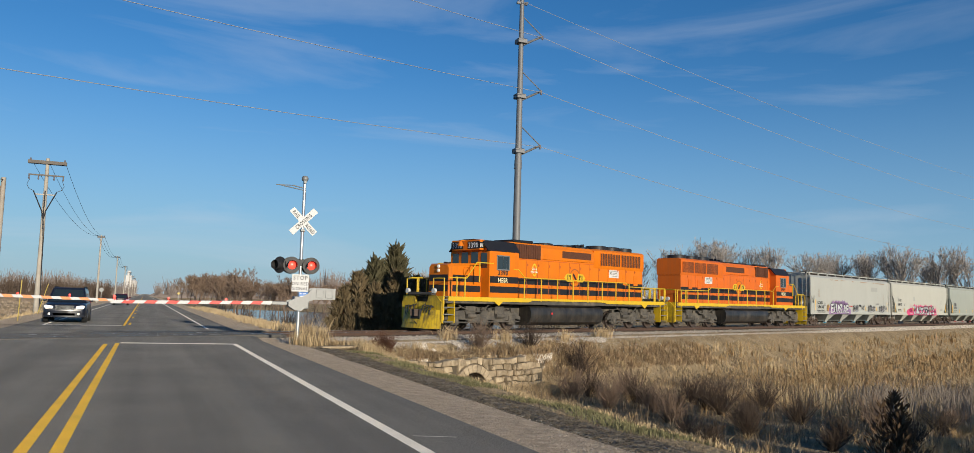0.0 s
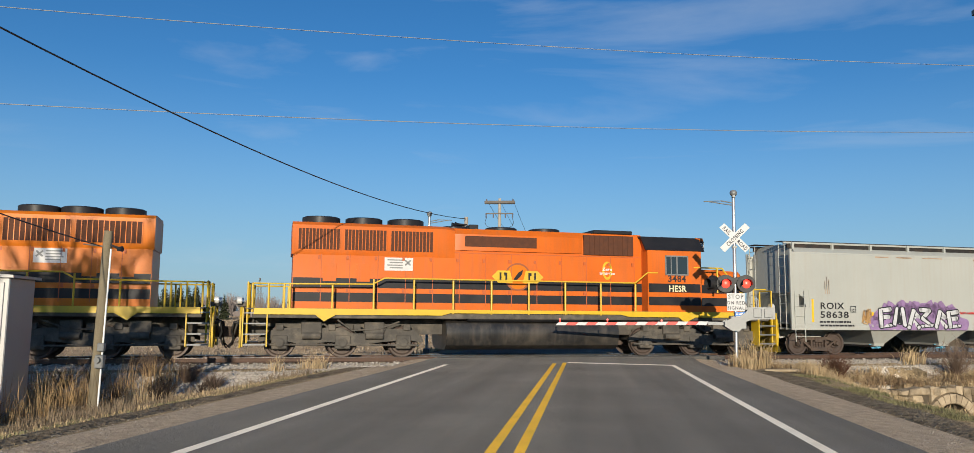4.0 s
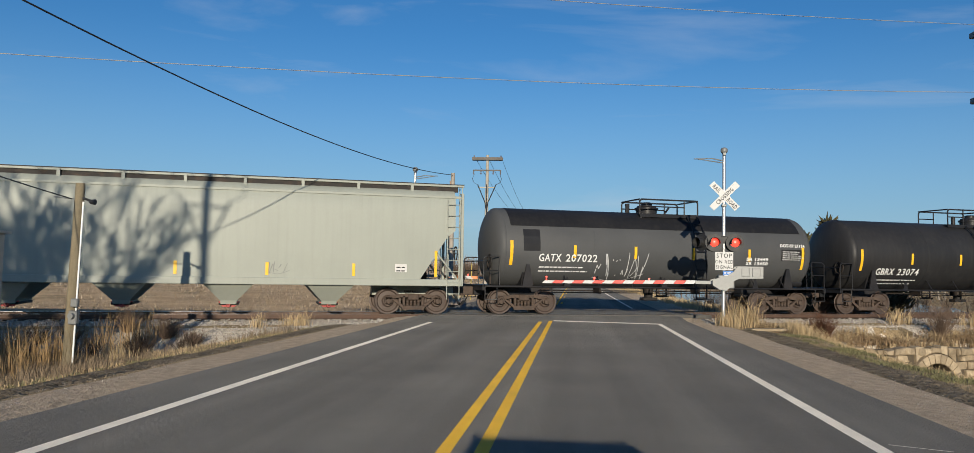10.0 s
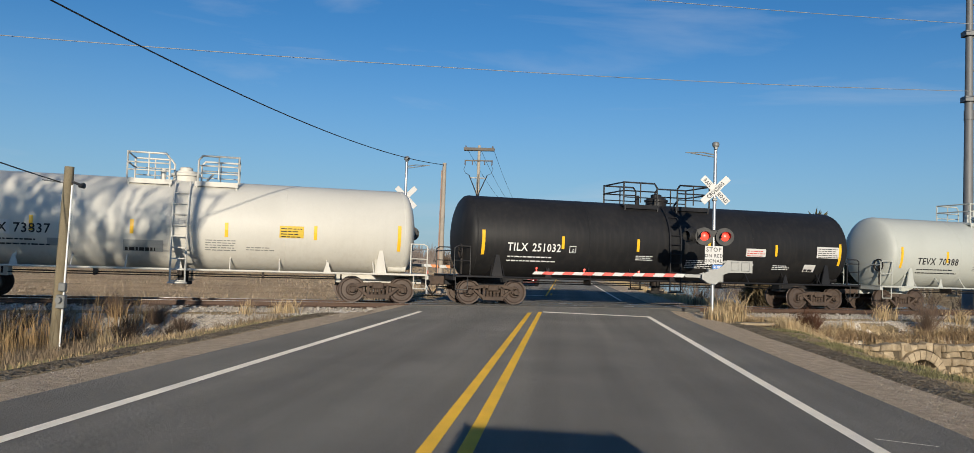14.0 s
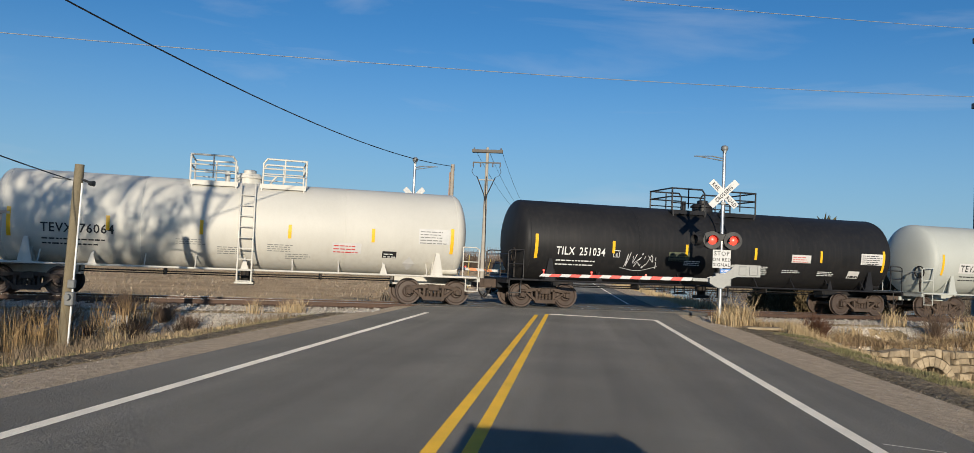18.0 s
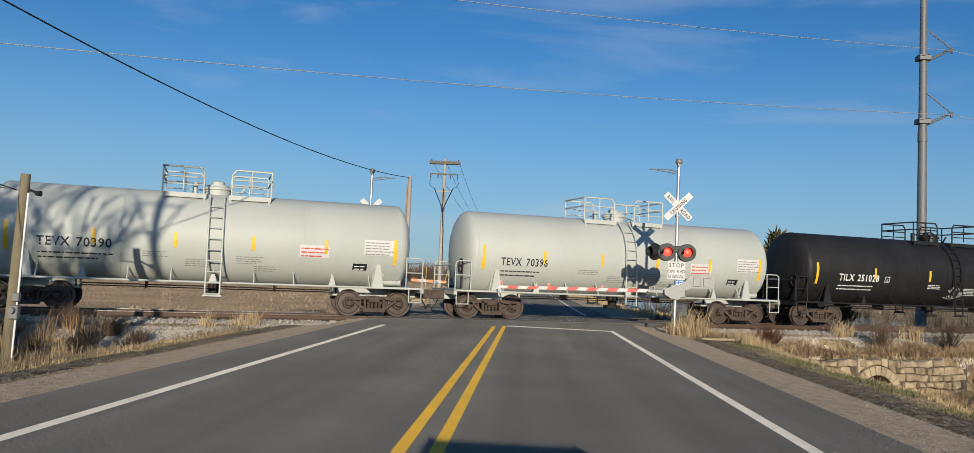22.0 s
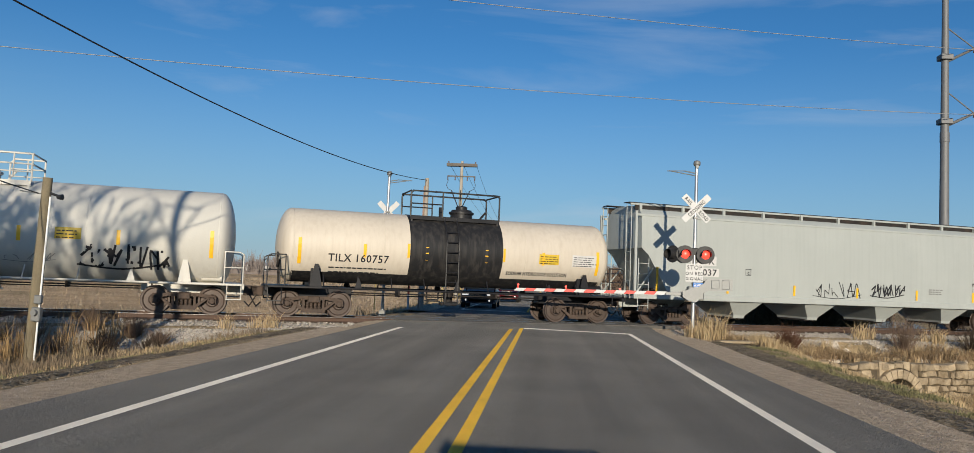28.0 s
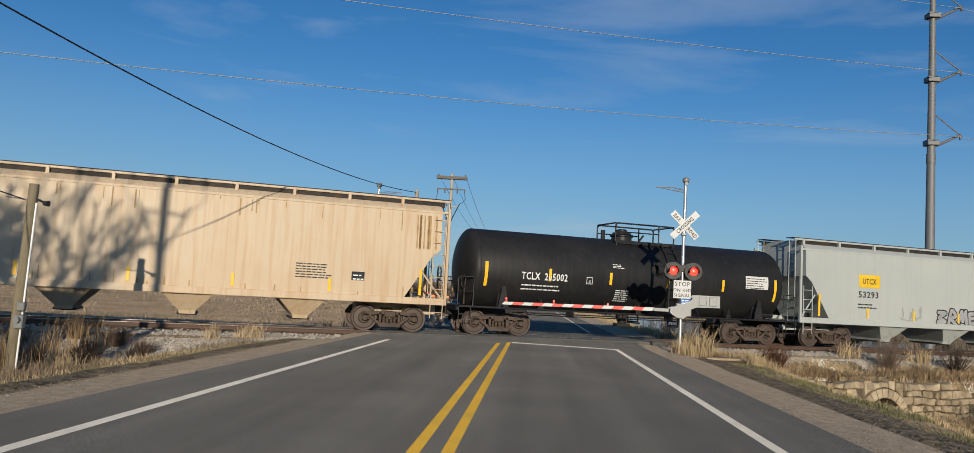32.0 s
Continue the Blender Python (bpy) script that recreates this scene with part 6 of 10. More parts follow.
        fr.box(xc - 2.4, xc + 2.4, -0.6, 0.6, 0.55, 0.95, 0.03)
        t = part("truck", fr, UNDER, o, "grimy six-wheel truck", flat=True)
        for dx in (-2.07, 0, 2.07):
            for s in (-1, 1):
                w = part("wheel", WHEEL, None, t)
                w.matrix_basis = Matrix.Translation((xc + dx, s * 0.75, 0.508)) @ Matrix.Rotation(0 if s < 0 else math.pi, 4, "Z") @ Matrix.Scale(1.1, 4)
    return o


# ---------------------------------------------------------------- the consist
def grey(name, c, **k):
    a = dict(rough=0.55, var=0.05, scale=0.5, fine=25, bump=0.03, dirt=tuple(x * 0.82 for x in c), dirt_amt=0.45, streak=tuple(x * 0.72 for x in c), streak_amt=0.22)
    a.update(k)
    return mat(name, c, **a)


H_GREY = grey("pale_grey_car_paint", (0.395, 0.40, 0.36), streak=(0.36, 0.27, 0.19))
H_CREAM = grey("cream_car_paint", (0.45, 0.44, 0.375))
H_GREY2 = grey("warm_grey_car_paint", (0.32, 0.335, 0.287))
H_BLUE = grey("light_grey_car_paint", (0.40, 0.42, 0.395))
H_TAN = grey("rust_stained_tan_paint", (0.55, 0.435, 0.30), streak=(0.42, 0.22, 0.09), streak_amt=0.5, dirt=(0.48, 0.33, 0.185), dirt_amt=0.5)
T_BLACK = mat("black_tank_paint", (0.015, 0.015, 0.016), 0.55, 0, 0.2, 0.6, 30, 0.04, dirt=(0.032, 0.030, 0.029), dirt_amt=0.5, streak=(0.045, 0.04, 0.036), streak_amt=0.3, spec=0.25)
T_BLACK2 = mat("streaked_black_tank_paint", (0.022, 0.022, 0.023), 0.5, 0, 0.2, 0.6, 30, 0.06, streak=(0.05, 0.047, 0.044), streak_amt=0.3, dirt=(0.04, 0.036, 0.033), dirt_amt=0.4, spec=0.25)
T_WHITE = grey("white_tank_paint", (0.60, 0.575, 0.51), streak=(0.4, 0.34, 0.27), streak_amt=0.35, low=(1.0, 2.4))
T_GREY = grey("pale_grey_tank_paint", (0.46, 0.475, 0.435), streak=(0.38, 0.35, 0.3), streak_amt=0.25, low=(1.0, 2.2))
T_RUST = grey("rust_stained_tank_paint", (0.58, 0.45, 0.29), streak=(0.38, 0.155, 0.04), streak_amt=1.0, low=(1.7, 3.4), dirt=(0.50, 0.28, 0.10), dirt_amt=0.75)
T_CREAM = grey("cream_tank_paint", (0.62, 0.55, 0.45), streak=(0.42, 0.34, 0.25), streak_amt=0.3)
T_DARK = mat("dark_grey_tank_paint", (0.075, 0.077, 0.078), 0.6, 0, 0.15, 0.6, 30, 0.04, dirt=(0.095, 0.092, 0.088), dirt_amt=0.5, spec=0.25)
T_BAND = mat("black_band_paint", (0.018, 0.018, 0.019), 0.5, 0, 0.2, 0.6, 30, 0.1, streak=(0.09, 0.08, 0.07), streak_amt=0.5, spec=0.25)
GATE_BLUE = mat("blue_gate_paint", (0.10, 0.36, 0.52), 0.6, 0, 0.15)
GATE_R = mat("red_gate_paint", (0.45, 0.07, 0.06), 0.6, 0, 0.15)

TRAIN = []      # (thing, place along the train at the start)


def add(o, u):
    TRAIN.append((o, u))
    return o


l1 = locomotive(ORANGE, "3390", "M R", "orange and black diesel locomotive with yellow handrails, cab leading", ("MARQUETTE", "RAIL"))
add(l1, 23.56)
l2 = locomotive(ORANGE2, "3484", "H E", "faded orange and black diesel locomotive running long hood first", ("HURON", "EASTERN"), 8.35, ((3.55, 5.05), (5.2, 6.65), (6.8, 8.2)), (4.4, 5.9, 7.4))
l1.scale = (1, 1, 1.055)
l2.scale = (1.04, 1, 1.05)
TRAIN.append((l2, 44.75))

h, sf = hopper_car(19.2, 15.95, 4.58, H_GREY, "full", 4, "pale grey covered hopper with purple and black graffiti", GATE_BLUE)
add(h, 65.35)
HOP3 = (h, sf)
h, sf = hopper_car(19.0, 15.95, 4.58, H_CREAM, "cut", 4, "cream covered hopper with large pink and white graffiti")
add(h, 84.95)
HOP4 = (h, sf)
h, sf = hopper_car(19.2, 15.95, 4.62, H_GREY2, "cut", 4, "smooth warm grey covered hopper with red outlet gates", GATE_R, curve=0.05, seams=False)
add(h, 105.00)
HOP5 = (h, sf)
TANKS = {}
for key, u, L, tr, R, zc, paint, trim, label, kw in (
    (6, 122.1, 13.7, 11.1, 1.50, 2.50, T_DARK, BLACK_P, "black tank car with white lettering and a graffiti tag", dict(platform=(-0.75, 1.8, -0.05, 1.5, 0.5))),
    (7, 137.6, 14.1, 11.55, 1.52, 2.50, T_BLACK2, BLACK_P, "streaked black tank car with a yellow placard", dict(platform=(-1.25, 1.35, 0.85, -0.1, 0.6))),
    (8, 154.3, 15.75, 13.25, 1.55, 2.52, T_WHITE, T_WHITE, "white tank car with black lettering", dict(platform=1.75)),
    (9, 172.35, 16.75, 14.3, 1.56, 2.52, T_BLACK, BLACK_P, "long black tank car with white lettering", dict(platform=1.9)),
    (10, 189.4, 13.5, 11.1, 1.55, 2.52, T_GREY, T_GREY, "pale grey tank car with white railings", dict(platform=1.75)),
    (12, 205.98, 15.4, 13.15, 1.55, 2.52, T_WHITE, T_WHITE, "off-white tank car with white railings", dict(platform=1.9)),
    (13, 223.97, 16.75, 14.26, 1.56, 2.52, T_BLACK, BLACK_P, "long black tank car with a white tag", dict(platform=1.9)),
    (14, 240.95, 13.5, 11.0, 1.55, 2.52, T_GREY, T_GREY, "pale grey tank car with a coloured painting on its side", dict(platform=1.75)),
    (15, 256.46, 13.4, 11.0, 1.55, 2.52, T_GREY, T_GREY, "pale grey tank car with stencilled numbers", dict(platform=1.75)),
    (16, 271.9, 13.4, 11.0, 1.55, 2.52, T_GREY, T_GREY, "pale grey tank car with black lettering", dict(platform=1.75)),
    (17, 288.8, 17.0, 14.43, 1.56, 2.52, T_BLACK, BLACK_P, "long black tank car with two white tags", dict(platform=1.9)),
    (18, 306.5, 15.3, 12.5, 1.52, 2.50, T_RUST, T_RUST, "rust-streaked cream tank car", dict(platform=1.5)),
    (19, 323.4, 15.35, 12.5, 1.62, 2.56, T_WHITE, T_WHITE, "white tank car with black graffiti", dict(platform=1.5)),
    (20, 338.9, 12.5, 10.05, 1.31, 2.52, T_CREAM, BLACK_P, "white tank car with a wide black band and black underside", dict(platform=(-1.7, 1.7, 0.45, -0.2, 0.85), band=(-1.75, 1.75, T_BAND))),
    (23, 396.3, 14.0, 11.23, 1.50, 2.50, T_BLACK, BLACK_P, "black tank car with white lettering and tall railings", dict(platform=(-0.8, 1.85, -0.1, 1.45, 0.62))),
):
    TANKS[key] = tank_car(L, tr, R, zc, paint, trim, label, **kw)
    add(TANKS[key][0], u + 0.6)
shell = M()
shell.loft([[(x, 1.508 * math.cos(a), 2.50 + 1.508 * math.sin(a)) for a in [radians(31 + 118 * k / 20) for k in range(21)]] for x in (-6.2, 6.2)], caps=False, closed=False)
under = M()
under.loft([[(x, 1.318 * math.cos(a), 2.52 + 1.318 * math.sin(a)) for a in [radians(225 + 90 * k / 20) for k in range(21)]] for x in (-5.75, 5.75)], caps=False, closed=False)
part("under_coat", under, T_BAND, TANKS[20][0], "black painted underside")
# car 6 is black above a sharp line, dark grey below it
part("top_coat", shell, T_BLACK, TANKS[6][0], "black upper part of the tank shell")
h, sf = hopper_car(21.2, 17.2, 4.72, H_BLUE, "cut", 4, "light grey covered hopper lettered for plastic granules", curve=0.04)
add(h, 357.20)
HOP21 = (h, sf)
h, sf = hopper_car(21.0, 17.3, 4.78, H_TAN, "cut", 4, "rust-stained tan covered hopper", curve=0.04)
add(h, 378.50)
HOP22 = (h, sf)
h, sf = hopper_car(17.4, 13.4, 4.55, H_BLUE, "cut", 3, "light grey covered hopper with a yellow panel", curve=0.03)
add(h, 413.20)
HOP24 = (h, sf)

# ---------------------------------------------------------------- vegetation helpers
REED = mat("tan_reed", (0.33, 0.22, 0.11), 0.9, 0, 0.35, 1.2, 30, 0.0, spec=0.12)
REED2 = mat("brown_dry_weed", (0.27, 0.185, 0.105), 0.9, 0, 0.35, 1.2, 30, 0.0, spec=0.12)
REED3 = mat("pale_straw", (0.47, 0.35, 0.20), 0.9, 0, 0.3, 1.2, 30, 0.0, spec=0.12)
GREYWEED = mat("grey_brown_weed", (0.20, 0.15, 0.10), 0.9, 0, 0.35, 1.2, 30, 0.0, spec=0.12)
FLUFF = mat("grey_seed_heads", (0.26, 0.215, 0.17), 0.95, 0, 0.35, 1.2, 30, 0.0, spec=0.12)
GREENISH = mat("tired_green_grass", (0.185, 0.17, 0.085), 0.9, 0, 0.4, 2, 30, 0.0, spec=0.12)
TWIG = mat("dark_twig", (0.075, 0.054, 0.04), 0.9, 0, 0.3, 2, 30, 0.1, spec=0.12)
TWIG_RED = mat("reddish_twig", (0.13, 0.065, 0.04), 0.9, 0, 0.3, 2, 30, 0.1, spec=0.12)
TWIG_BROWN = mat("brown_twig", (0.20, 0.14, 0.10), 0.9, 0, 0.3, 2, 30, 0.1, spec=0.12)
BARK = mat("grey_bark", (0.30, 0.26, 0.215), 0.9, 0, 0.3, 3, 30, 0.4, spec=0.12)
# far crowns: distance haze is mixed into this pale twig colour
HAZED_TWIG = mat("hazed_grey_twig", (0.36, 0.315, 0.275), 0.9, 0, 0.2, 2, 30, 0.0, spec=0.12)
NEEDLE = mat("dark_conifer_needle", (0.04, 0.047, 0.024), 0.85, 0, 0.4, 1.5, 30, 0.0, spec=0.12)
DARK_CEDAR = mat("dark_cedar_needle", (0.10, 0.09, 0.05), 0.85, 0, 0.4, 1.5, 30, 0.0, spec=0.12)
CEDAR = mat("bronze_cedar_needle", (0.15, 0.112, 0.062), 0.85, 0, 0.45, 1.5, 30, 0.0, spec=0.12)


def tuft(m, r, x, y, z, n, h, spread, w, droop=0.35):
    """A clump of bent blades."""
    for _ in range(n):
        a = r.uniform(0, 6.283)
        d = r.uniform(0, spread)
        bx, by = x + d * math.cos(a) * 0.5, y + d * math.sin(a) * 0.5
        hh = h * r.uniform(0.55, 1.1)
        b = r.uniform(0, 6.283)
        ln = hh * r.uniform(0.05, droop)
        tx, ty = bx + ln * math.cos(b), by + ln * math.sin(b)
        c = r.uniform(0, 3.1416)
        wx, wy = w * math.cos(c), w * math.sin(c)
        mx, my = bx + (tx - bx) * 0.3, by + (ty - by) * 0.3
        o = len(m.v)
        m.v += [(bx - wx, by - wy, z - 0.05), (bx + wx, by + wy, z - 0.05), (mx - wx * 0.8, my - wy * 0.8, z + hh * 0.6), (mx + wx * 0.8, my + wy * 0.8, z + hh * 0.6), (tx, ty, z + hh)]
        m.f += [(o, o + 1, o + 3, o + 2), (o + 2, o + 3, o + 4)]


def scatter(name, seed, count, region, height, material, label, n=8, h=(0.5, 1.0), spread=0.35, w=0.012, droop=0.35, category="grass"):
    r = random.Random(seed)
    m = M()
    x0, x1, y0, y1, ok = region
    k = tries = 0
    while k < count and tries < count * 12:
        tries += 1
        x, y = r.uniform(x0, x1), r.uniform(y0, y1)
        dens = ok(x, y)
        if dens <= 0 or r.random() > dens:
            continue
        far = 1 + max(0.0, math.hypot(x, y) - 25) / 30
        tuft(m, r, x, y, height(x, y), n, r.uniform(*h), spread * far, w * far, droop)
        k += 1
    return thing(name, m, material, label, category, kind="stuff", flat=True)


def twiggy(m, r, base, h, n, lean=0.5, rad=0.012):
    """Bare stems with side twigs."""
    for _ in range(n):
        a, ln = r.uniform(0, 6.283), r.uniform(0.05, lean)
        p = Vector(base) + Vector((r.uniform(-0.2, 0.2), r.uniform(-0.2, 0.2), 0)) * h * 0.4
        d = Vector((math.cos(a) * ln, math.sin(a) * ln, 1)).normalized()
        hh = h * r.uniform(0.5, 1.05)
        q = p
        for s in range(3):
            d2 = (d + Vector((r.uniform(-0.25, 0.25), r.uniform(-0.25, 0.25), 0))).normalized()
            e = q + d2 * hh / 3
            m.rod(q, e, rad * (1 - s * 0.28), rad * (0.72 - s * 0.28) + 0.001, 3, False)
            for _k in range(2):
                t = q.lerp(e, r.random())
                sd = (d2 + Vector((r.uniform(-1, 1), r.uniform(-1, 1), r.uniform(0.0, 0.6)))).normalized()
                f = t + sd * hh * r.uniform(0.12, 0.32)
                m.rod(t, f, rad * 0.5, rad * 0.15, 3, False)
            q = e


def bare_tree(seed, h, splits=5, spread=0.55, trunk_r=0.2, thin=0.0, bole=0.28):
    r = random.Random(seed)
    trunk, crown = M(), M()

    def grow(p, d, ln, rad, depth):
        rad = max(rad, thin)
        segs = 3 if depth < 2 else 2
        q = p
        for s in range(segs):
            d = (d + Vector((r.uniform(-0.12, 0.12), r.uniform(-0.12, 0.12), 0.04))).normalized()
            e = q + d * ln / segs
            if depth < 3:
                (trunk if depth < 2 else crown).rod(q, e, rad * (1 - 0.2 * s / segs), rad * (1 - 0.2 * (s + 1) / segs), 6 if depth < 2 else 3, False)
            else:   # the finest twigs: one flat sliver each
                side = d.cross(Vector((r.uniform(-1, 1), r.uniform(-1, 1), r.uniform(-1, 1)))).normalized() * rad
                crown.poly([q - side, q + side, e + side * 0.8, e - side * 0.8], [(0, 1, 2, 3)])
            q = e
            if depth >= 1 and depth < splits and r.random() < 0.6:
                sd = (d + Vector((r.uniform(-1, 1), r.uniform(-1, 1), r.uniform(-0.2, 0.5))) * spread).normalized()
                grow(q, sd, ln * r.uniform(0.5, 0.7), rad * 0.45, depth + 1 if depth + 2 <= splits else splits)
        if depth < splits:
            for _ in range(3 if depth < 3 else 2):
                a = r.uniform(0, 6.283)
                o = Vector((math.cos(a), math.sin(a), r.uniform(0.0, 0.5))) * spread * r.uniform(0.6, 1.3)
                grow(q, (d + o).normalized(), ln * r.uniform(0.6, 0.82), rad * 0.62, depth + 1)

    grow(Vector((0, 0, -0.3)), Vector((0, 0, 1)), h * bole, trunk_r, 0)
    return trunk, crown


def conifer(seed, h, w, layers=26, per=11, ragged=0.3):
    r = random.Random(seed)
    trunk = M().lathe([(-0.3, 0.025 * h), (h * 0.95, 0.01)], "z", (0, 0, 0), 7)
    crown = M()
    for k in range(layers):
        t = k / (layers - 1)
        z = h * (0.06 + 0.92 * t)
        rad = w * (1 - t) ** 0.85 * r.uniform(1 - ragged, 1 + ragged * 0.6) + 0.03 * h * (1 - t) + 0.05
        for j in range(per):
            a = r.uniform(0, 6.283)
            ln = rad * r.uniform(0.55, 1.1)
            c, s = math.cos(a), math.sin(a)
            tip = Vector((c * ln, s * ln, z - ln * r.uniform(-0.05, 0.35)))
            root = Vector((0, 0, z + 0.05 * h * (1 - t)))
            wd = (0.20 if per < 20 else 0.12) * ln + 0.03
            side = Vector((-s, c, 0)) * wd
            mid = root.lerp(tip, 0.6)
            o = len(crown.v)
            crown.v += [tuple(root), tuple(mid + side), tuple(mid - side), tuple(tip), tuple(mid + Vector((0, 0, -0.3 * wd))), tuple(root.lerp(tip, 0.85) + side * 0.9 + Vector((0, 0, -0.5 * wd))), tuple(root.lerp(tip, 0.85) - side * 0.9 - Vector((0, 0, 0.5 * wd)))]
            crown.f += [(o, o + 1, o + 4), (o, o + 4, o + 2), (o + 1, o + 3, o + 4), (o + 4, o + 3, o + 2), (o + 1, o + 5, o + 3), (o + 2, o + 3, o + 6)]
    return trunk, crown


def cedar(seed, h, w, n, spike=0.3):
    """A ragged evergreen: a short trunk and many upward spikes of foliage in several leaders."""
    r = random.Random(seed)
    trunk = M().lathe([(-0.3, 0.022 * h), (h * 0.9, 0.008)], "z", (0, 0, 0), 7)
    crown = M()
    tops = [(0.0, 0.0, h, w)] + [(r.uniform(-0.5, 0.5) * w, r.uniform(-0.5, 0.5) * w, h * r.uniform(0.55, 0.9), w * r.uniform(0.4, 0.65)) for _ in range(5)]
    for k in range(n):
        cx, cy, th, tw = tops[0] if r.random() < 0.4 else r.choice(tops)
        t = r.random() ** 1.25
        a = r.uniform(0, 6.283)
        rad = tw * (1 - t) ** 0.8 * math.sqrt(r.random()) * (0.72 + 0.95 * noise.noise(Vector((a * 1.3, t * 5, seed))))
        c, s = math.cos(a), math.sin(a)
        p = Vector((cx + c * rad, cy + s * rad, 0.03 * h + t * th * 0.92))
        ln = spike * r.uniform(0.5, 1.3)
        d = Vector((c * r.uniform(0.1, 0.9), s * r.uniform(0.1, 0.9), r.uniform(0.35, 1.0))).normalized() * ln
        b = r.uniform(0, 3.1416)
        sd = Vector((math.cos(b), math.sin(b), r.uniform(-0.3, 0.3))) * ln * 0.16
        m1 = p + d * 0.45
        o = len(crown.v)
        crown.v += [tuple(p), tuple(m1 + sd), tuple(p + d), tuple(m1 - sd), tuple(m1 + sd.cross(d).normalized() * ln * 0.14)]
        crown.f += [(o, o + 1, o + 2), (o, o + 2, o + 3), (o, o + 4, o + 2)]
    return trunk, crown


def plant_tree(name, pair, mats, label, at, group=""):
    o = thing(name, None, None, label, "tree", group, at=at)
    part("trunk", pair[0], mats[0], o)
    part("crown", pair[1], mats[1], o, flat=True)
    return o


on_land = lambda x, y: land(x, y)

# marsh on the camera's right, before the track
def marsh(x, y):
    p, s = perp(x, y)
    if p < 4.2 or x < 9.2 or (x < 17.9 and p < 5.8):
        return 0
    return 1.0 if p > 5 else 0.5


def thicket(x, y):
    """1 in the dark brush on the slope below the culvert, 0 in open grass."""
    return smooth(1.25, 0.75, math.hypot((x - 19.5 - 0.25 * (y - 25)) / 5.5, (y - 24.5) / 9.5) + 0.25 * noise.noise(Vector((x * 0.3, y * 0.3, 8))))


def near_marsh(x, y):
    return marsh(x, y) * smooth(60, 20, math.hypot(x, y)) * (1 - 0.85 * thicket(x, y))


zone = lambda x, y, k, f: noise.noise(Vector((x * f, y * f, k)))
scatter("tussocks", 2, 7000, (9, 85, 6, 70, lambda x, y: marsh(x, y) * smooth(95, 30, math.hypot(x, y)) * (1 - 0.85 * thicket(x, y))), on_land, REED3, "matted pale dry grass in the marsh", 16, (0.12, 0.34), 0.6, 0.008, 2.6)
scatter("tussocks", 21, 3600, (9, 75, 6, 62, lambda x, y: near_marsh(x, y) * smooth(-0.3, 0.3, zone(x, y, 5, 0.2))), on_land, REED, "tan dry grass tussocks in the marsh", 16, (0.2, 0.5), 0.5, 0.006, 2.0)
scatter("reeds", 1, 700, (24, 75, 20, 62, lambda x, y: near_marsh(x, y) * smooth(0.05, 0.3, zone(x, y, 7, 0.10))), on_land, REED3, "tall tan dry reeds in the marsh", 11, (0.5, 1.1), 0.5, 0.007, 0.3, "reeds")
scatter("dead_weeds", 3, 3000, (9, 60, 6, 50, lambda x, y: near_marsh(x, y) * smooth(0.0, 0.35, zone(x, y, 1, 0.16) + 0.45 * smooth(26, 18, x))), on_land, GREYWEED, "brown dead weeds in the marsh", 9, (0.2, 0.75), 0.6, 0.008, 0.9, "weeds")
scatter("grey_weeds", 22, 1500, (23, 40, 9, 26, lambda x, y: smooth(0, 1, (x - 25) / 4)), on_land, FLUFF, "grey-brown seeded weeds in the marsh", 12, (0.4, 1.2), 0.6, 0.010, 0.6, "weeds")
scatter("reeds", 4, 1800, (30, 130, 25, 95, lambda x, y: 1.0 if 4.5 < perp(x, y)[0] < 16 else 0), on_land, REED, "tan reeds along the foot of the embankment", 8, (0.25, 0.65), 0.6, 0.011, 0.5, "reeds")
# slopes beside the culvert and the shoulder
scatter("verge_grass", 5, 3000, (7.3, 9.8, -2, 29, lambda x, y: 1.0 if perp(x, y)[0] > 3.4 else 0), on_land, REED3, "short pale verge grass beside the gravel", 9, (0.05, 0.16), 0.35, 0.007, 1.3)
scatter("green_verge", 6, 1300, (5.9, 8.2, -2, 26, lambda x, y: smooth(-0.1, 0.35, zone(x, y, 4, 0.6) + 0.12) * smooth(1.0, 0.1, abs(x - 6.85 - 0.35 * noise.noise(Vector((0, y * 0.4, 0)))))), on_land, GREENISH, "strip of tired green grass beside the gravel", 11, (0.03, 0.08), 0.35, 0.006, 1.0)
scatter("thatch", 23, 700, (5.3, 6.6, -2, 26, lambda x, y: 1.0), on_land, GREYWEED, "flattened dark thatch beside the gravel", 7, (0.015, 0.05), 0.4, 0.006, 3.0)
scatter("thatch", 24, 900, (-7.9, -6.8, -2, 26, lambda x, y: 1.0), on_land, GREYWEED, "flattened dark thatch beside the gravel", 7, (0.015, 0.05), 0.4, 0.006, 3.0)
scatter("dead_weeds", 7, 2300, (7.2, 32, 20, 46, lambda x, y: smooth(3.7, 4.8, perp(x, y)[0]) if perp(x, y)[0] < 5.7 else 0), on_land, REED2, "brown weeds on the embankment above the culvert", 9, (0.08, 0.34), 0.4, 0.008, 0.9, "weeds")
scatter("straw_tufts", 25, 1500, (7.0, 18, 22, 34, lambda x, y: (1.0 if abs(perp(x, y)[1] - 11.5) > 1.0 else 0.12) if 5.55 < perp(x, y)[0] < 7.6 else 0), on_land, REED3, "pale straw grass hanging before the culvert", 9, (0.15, 0.6), 0.35, 0.007, 0.8)
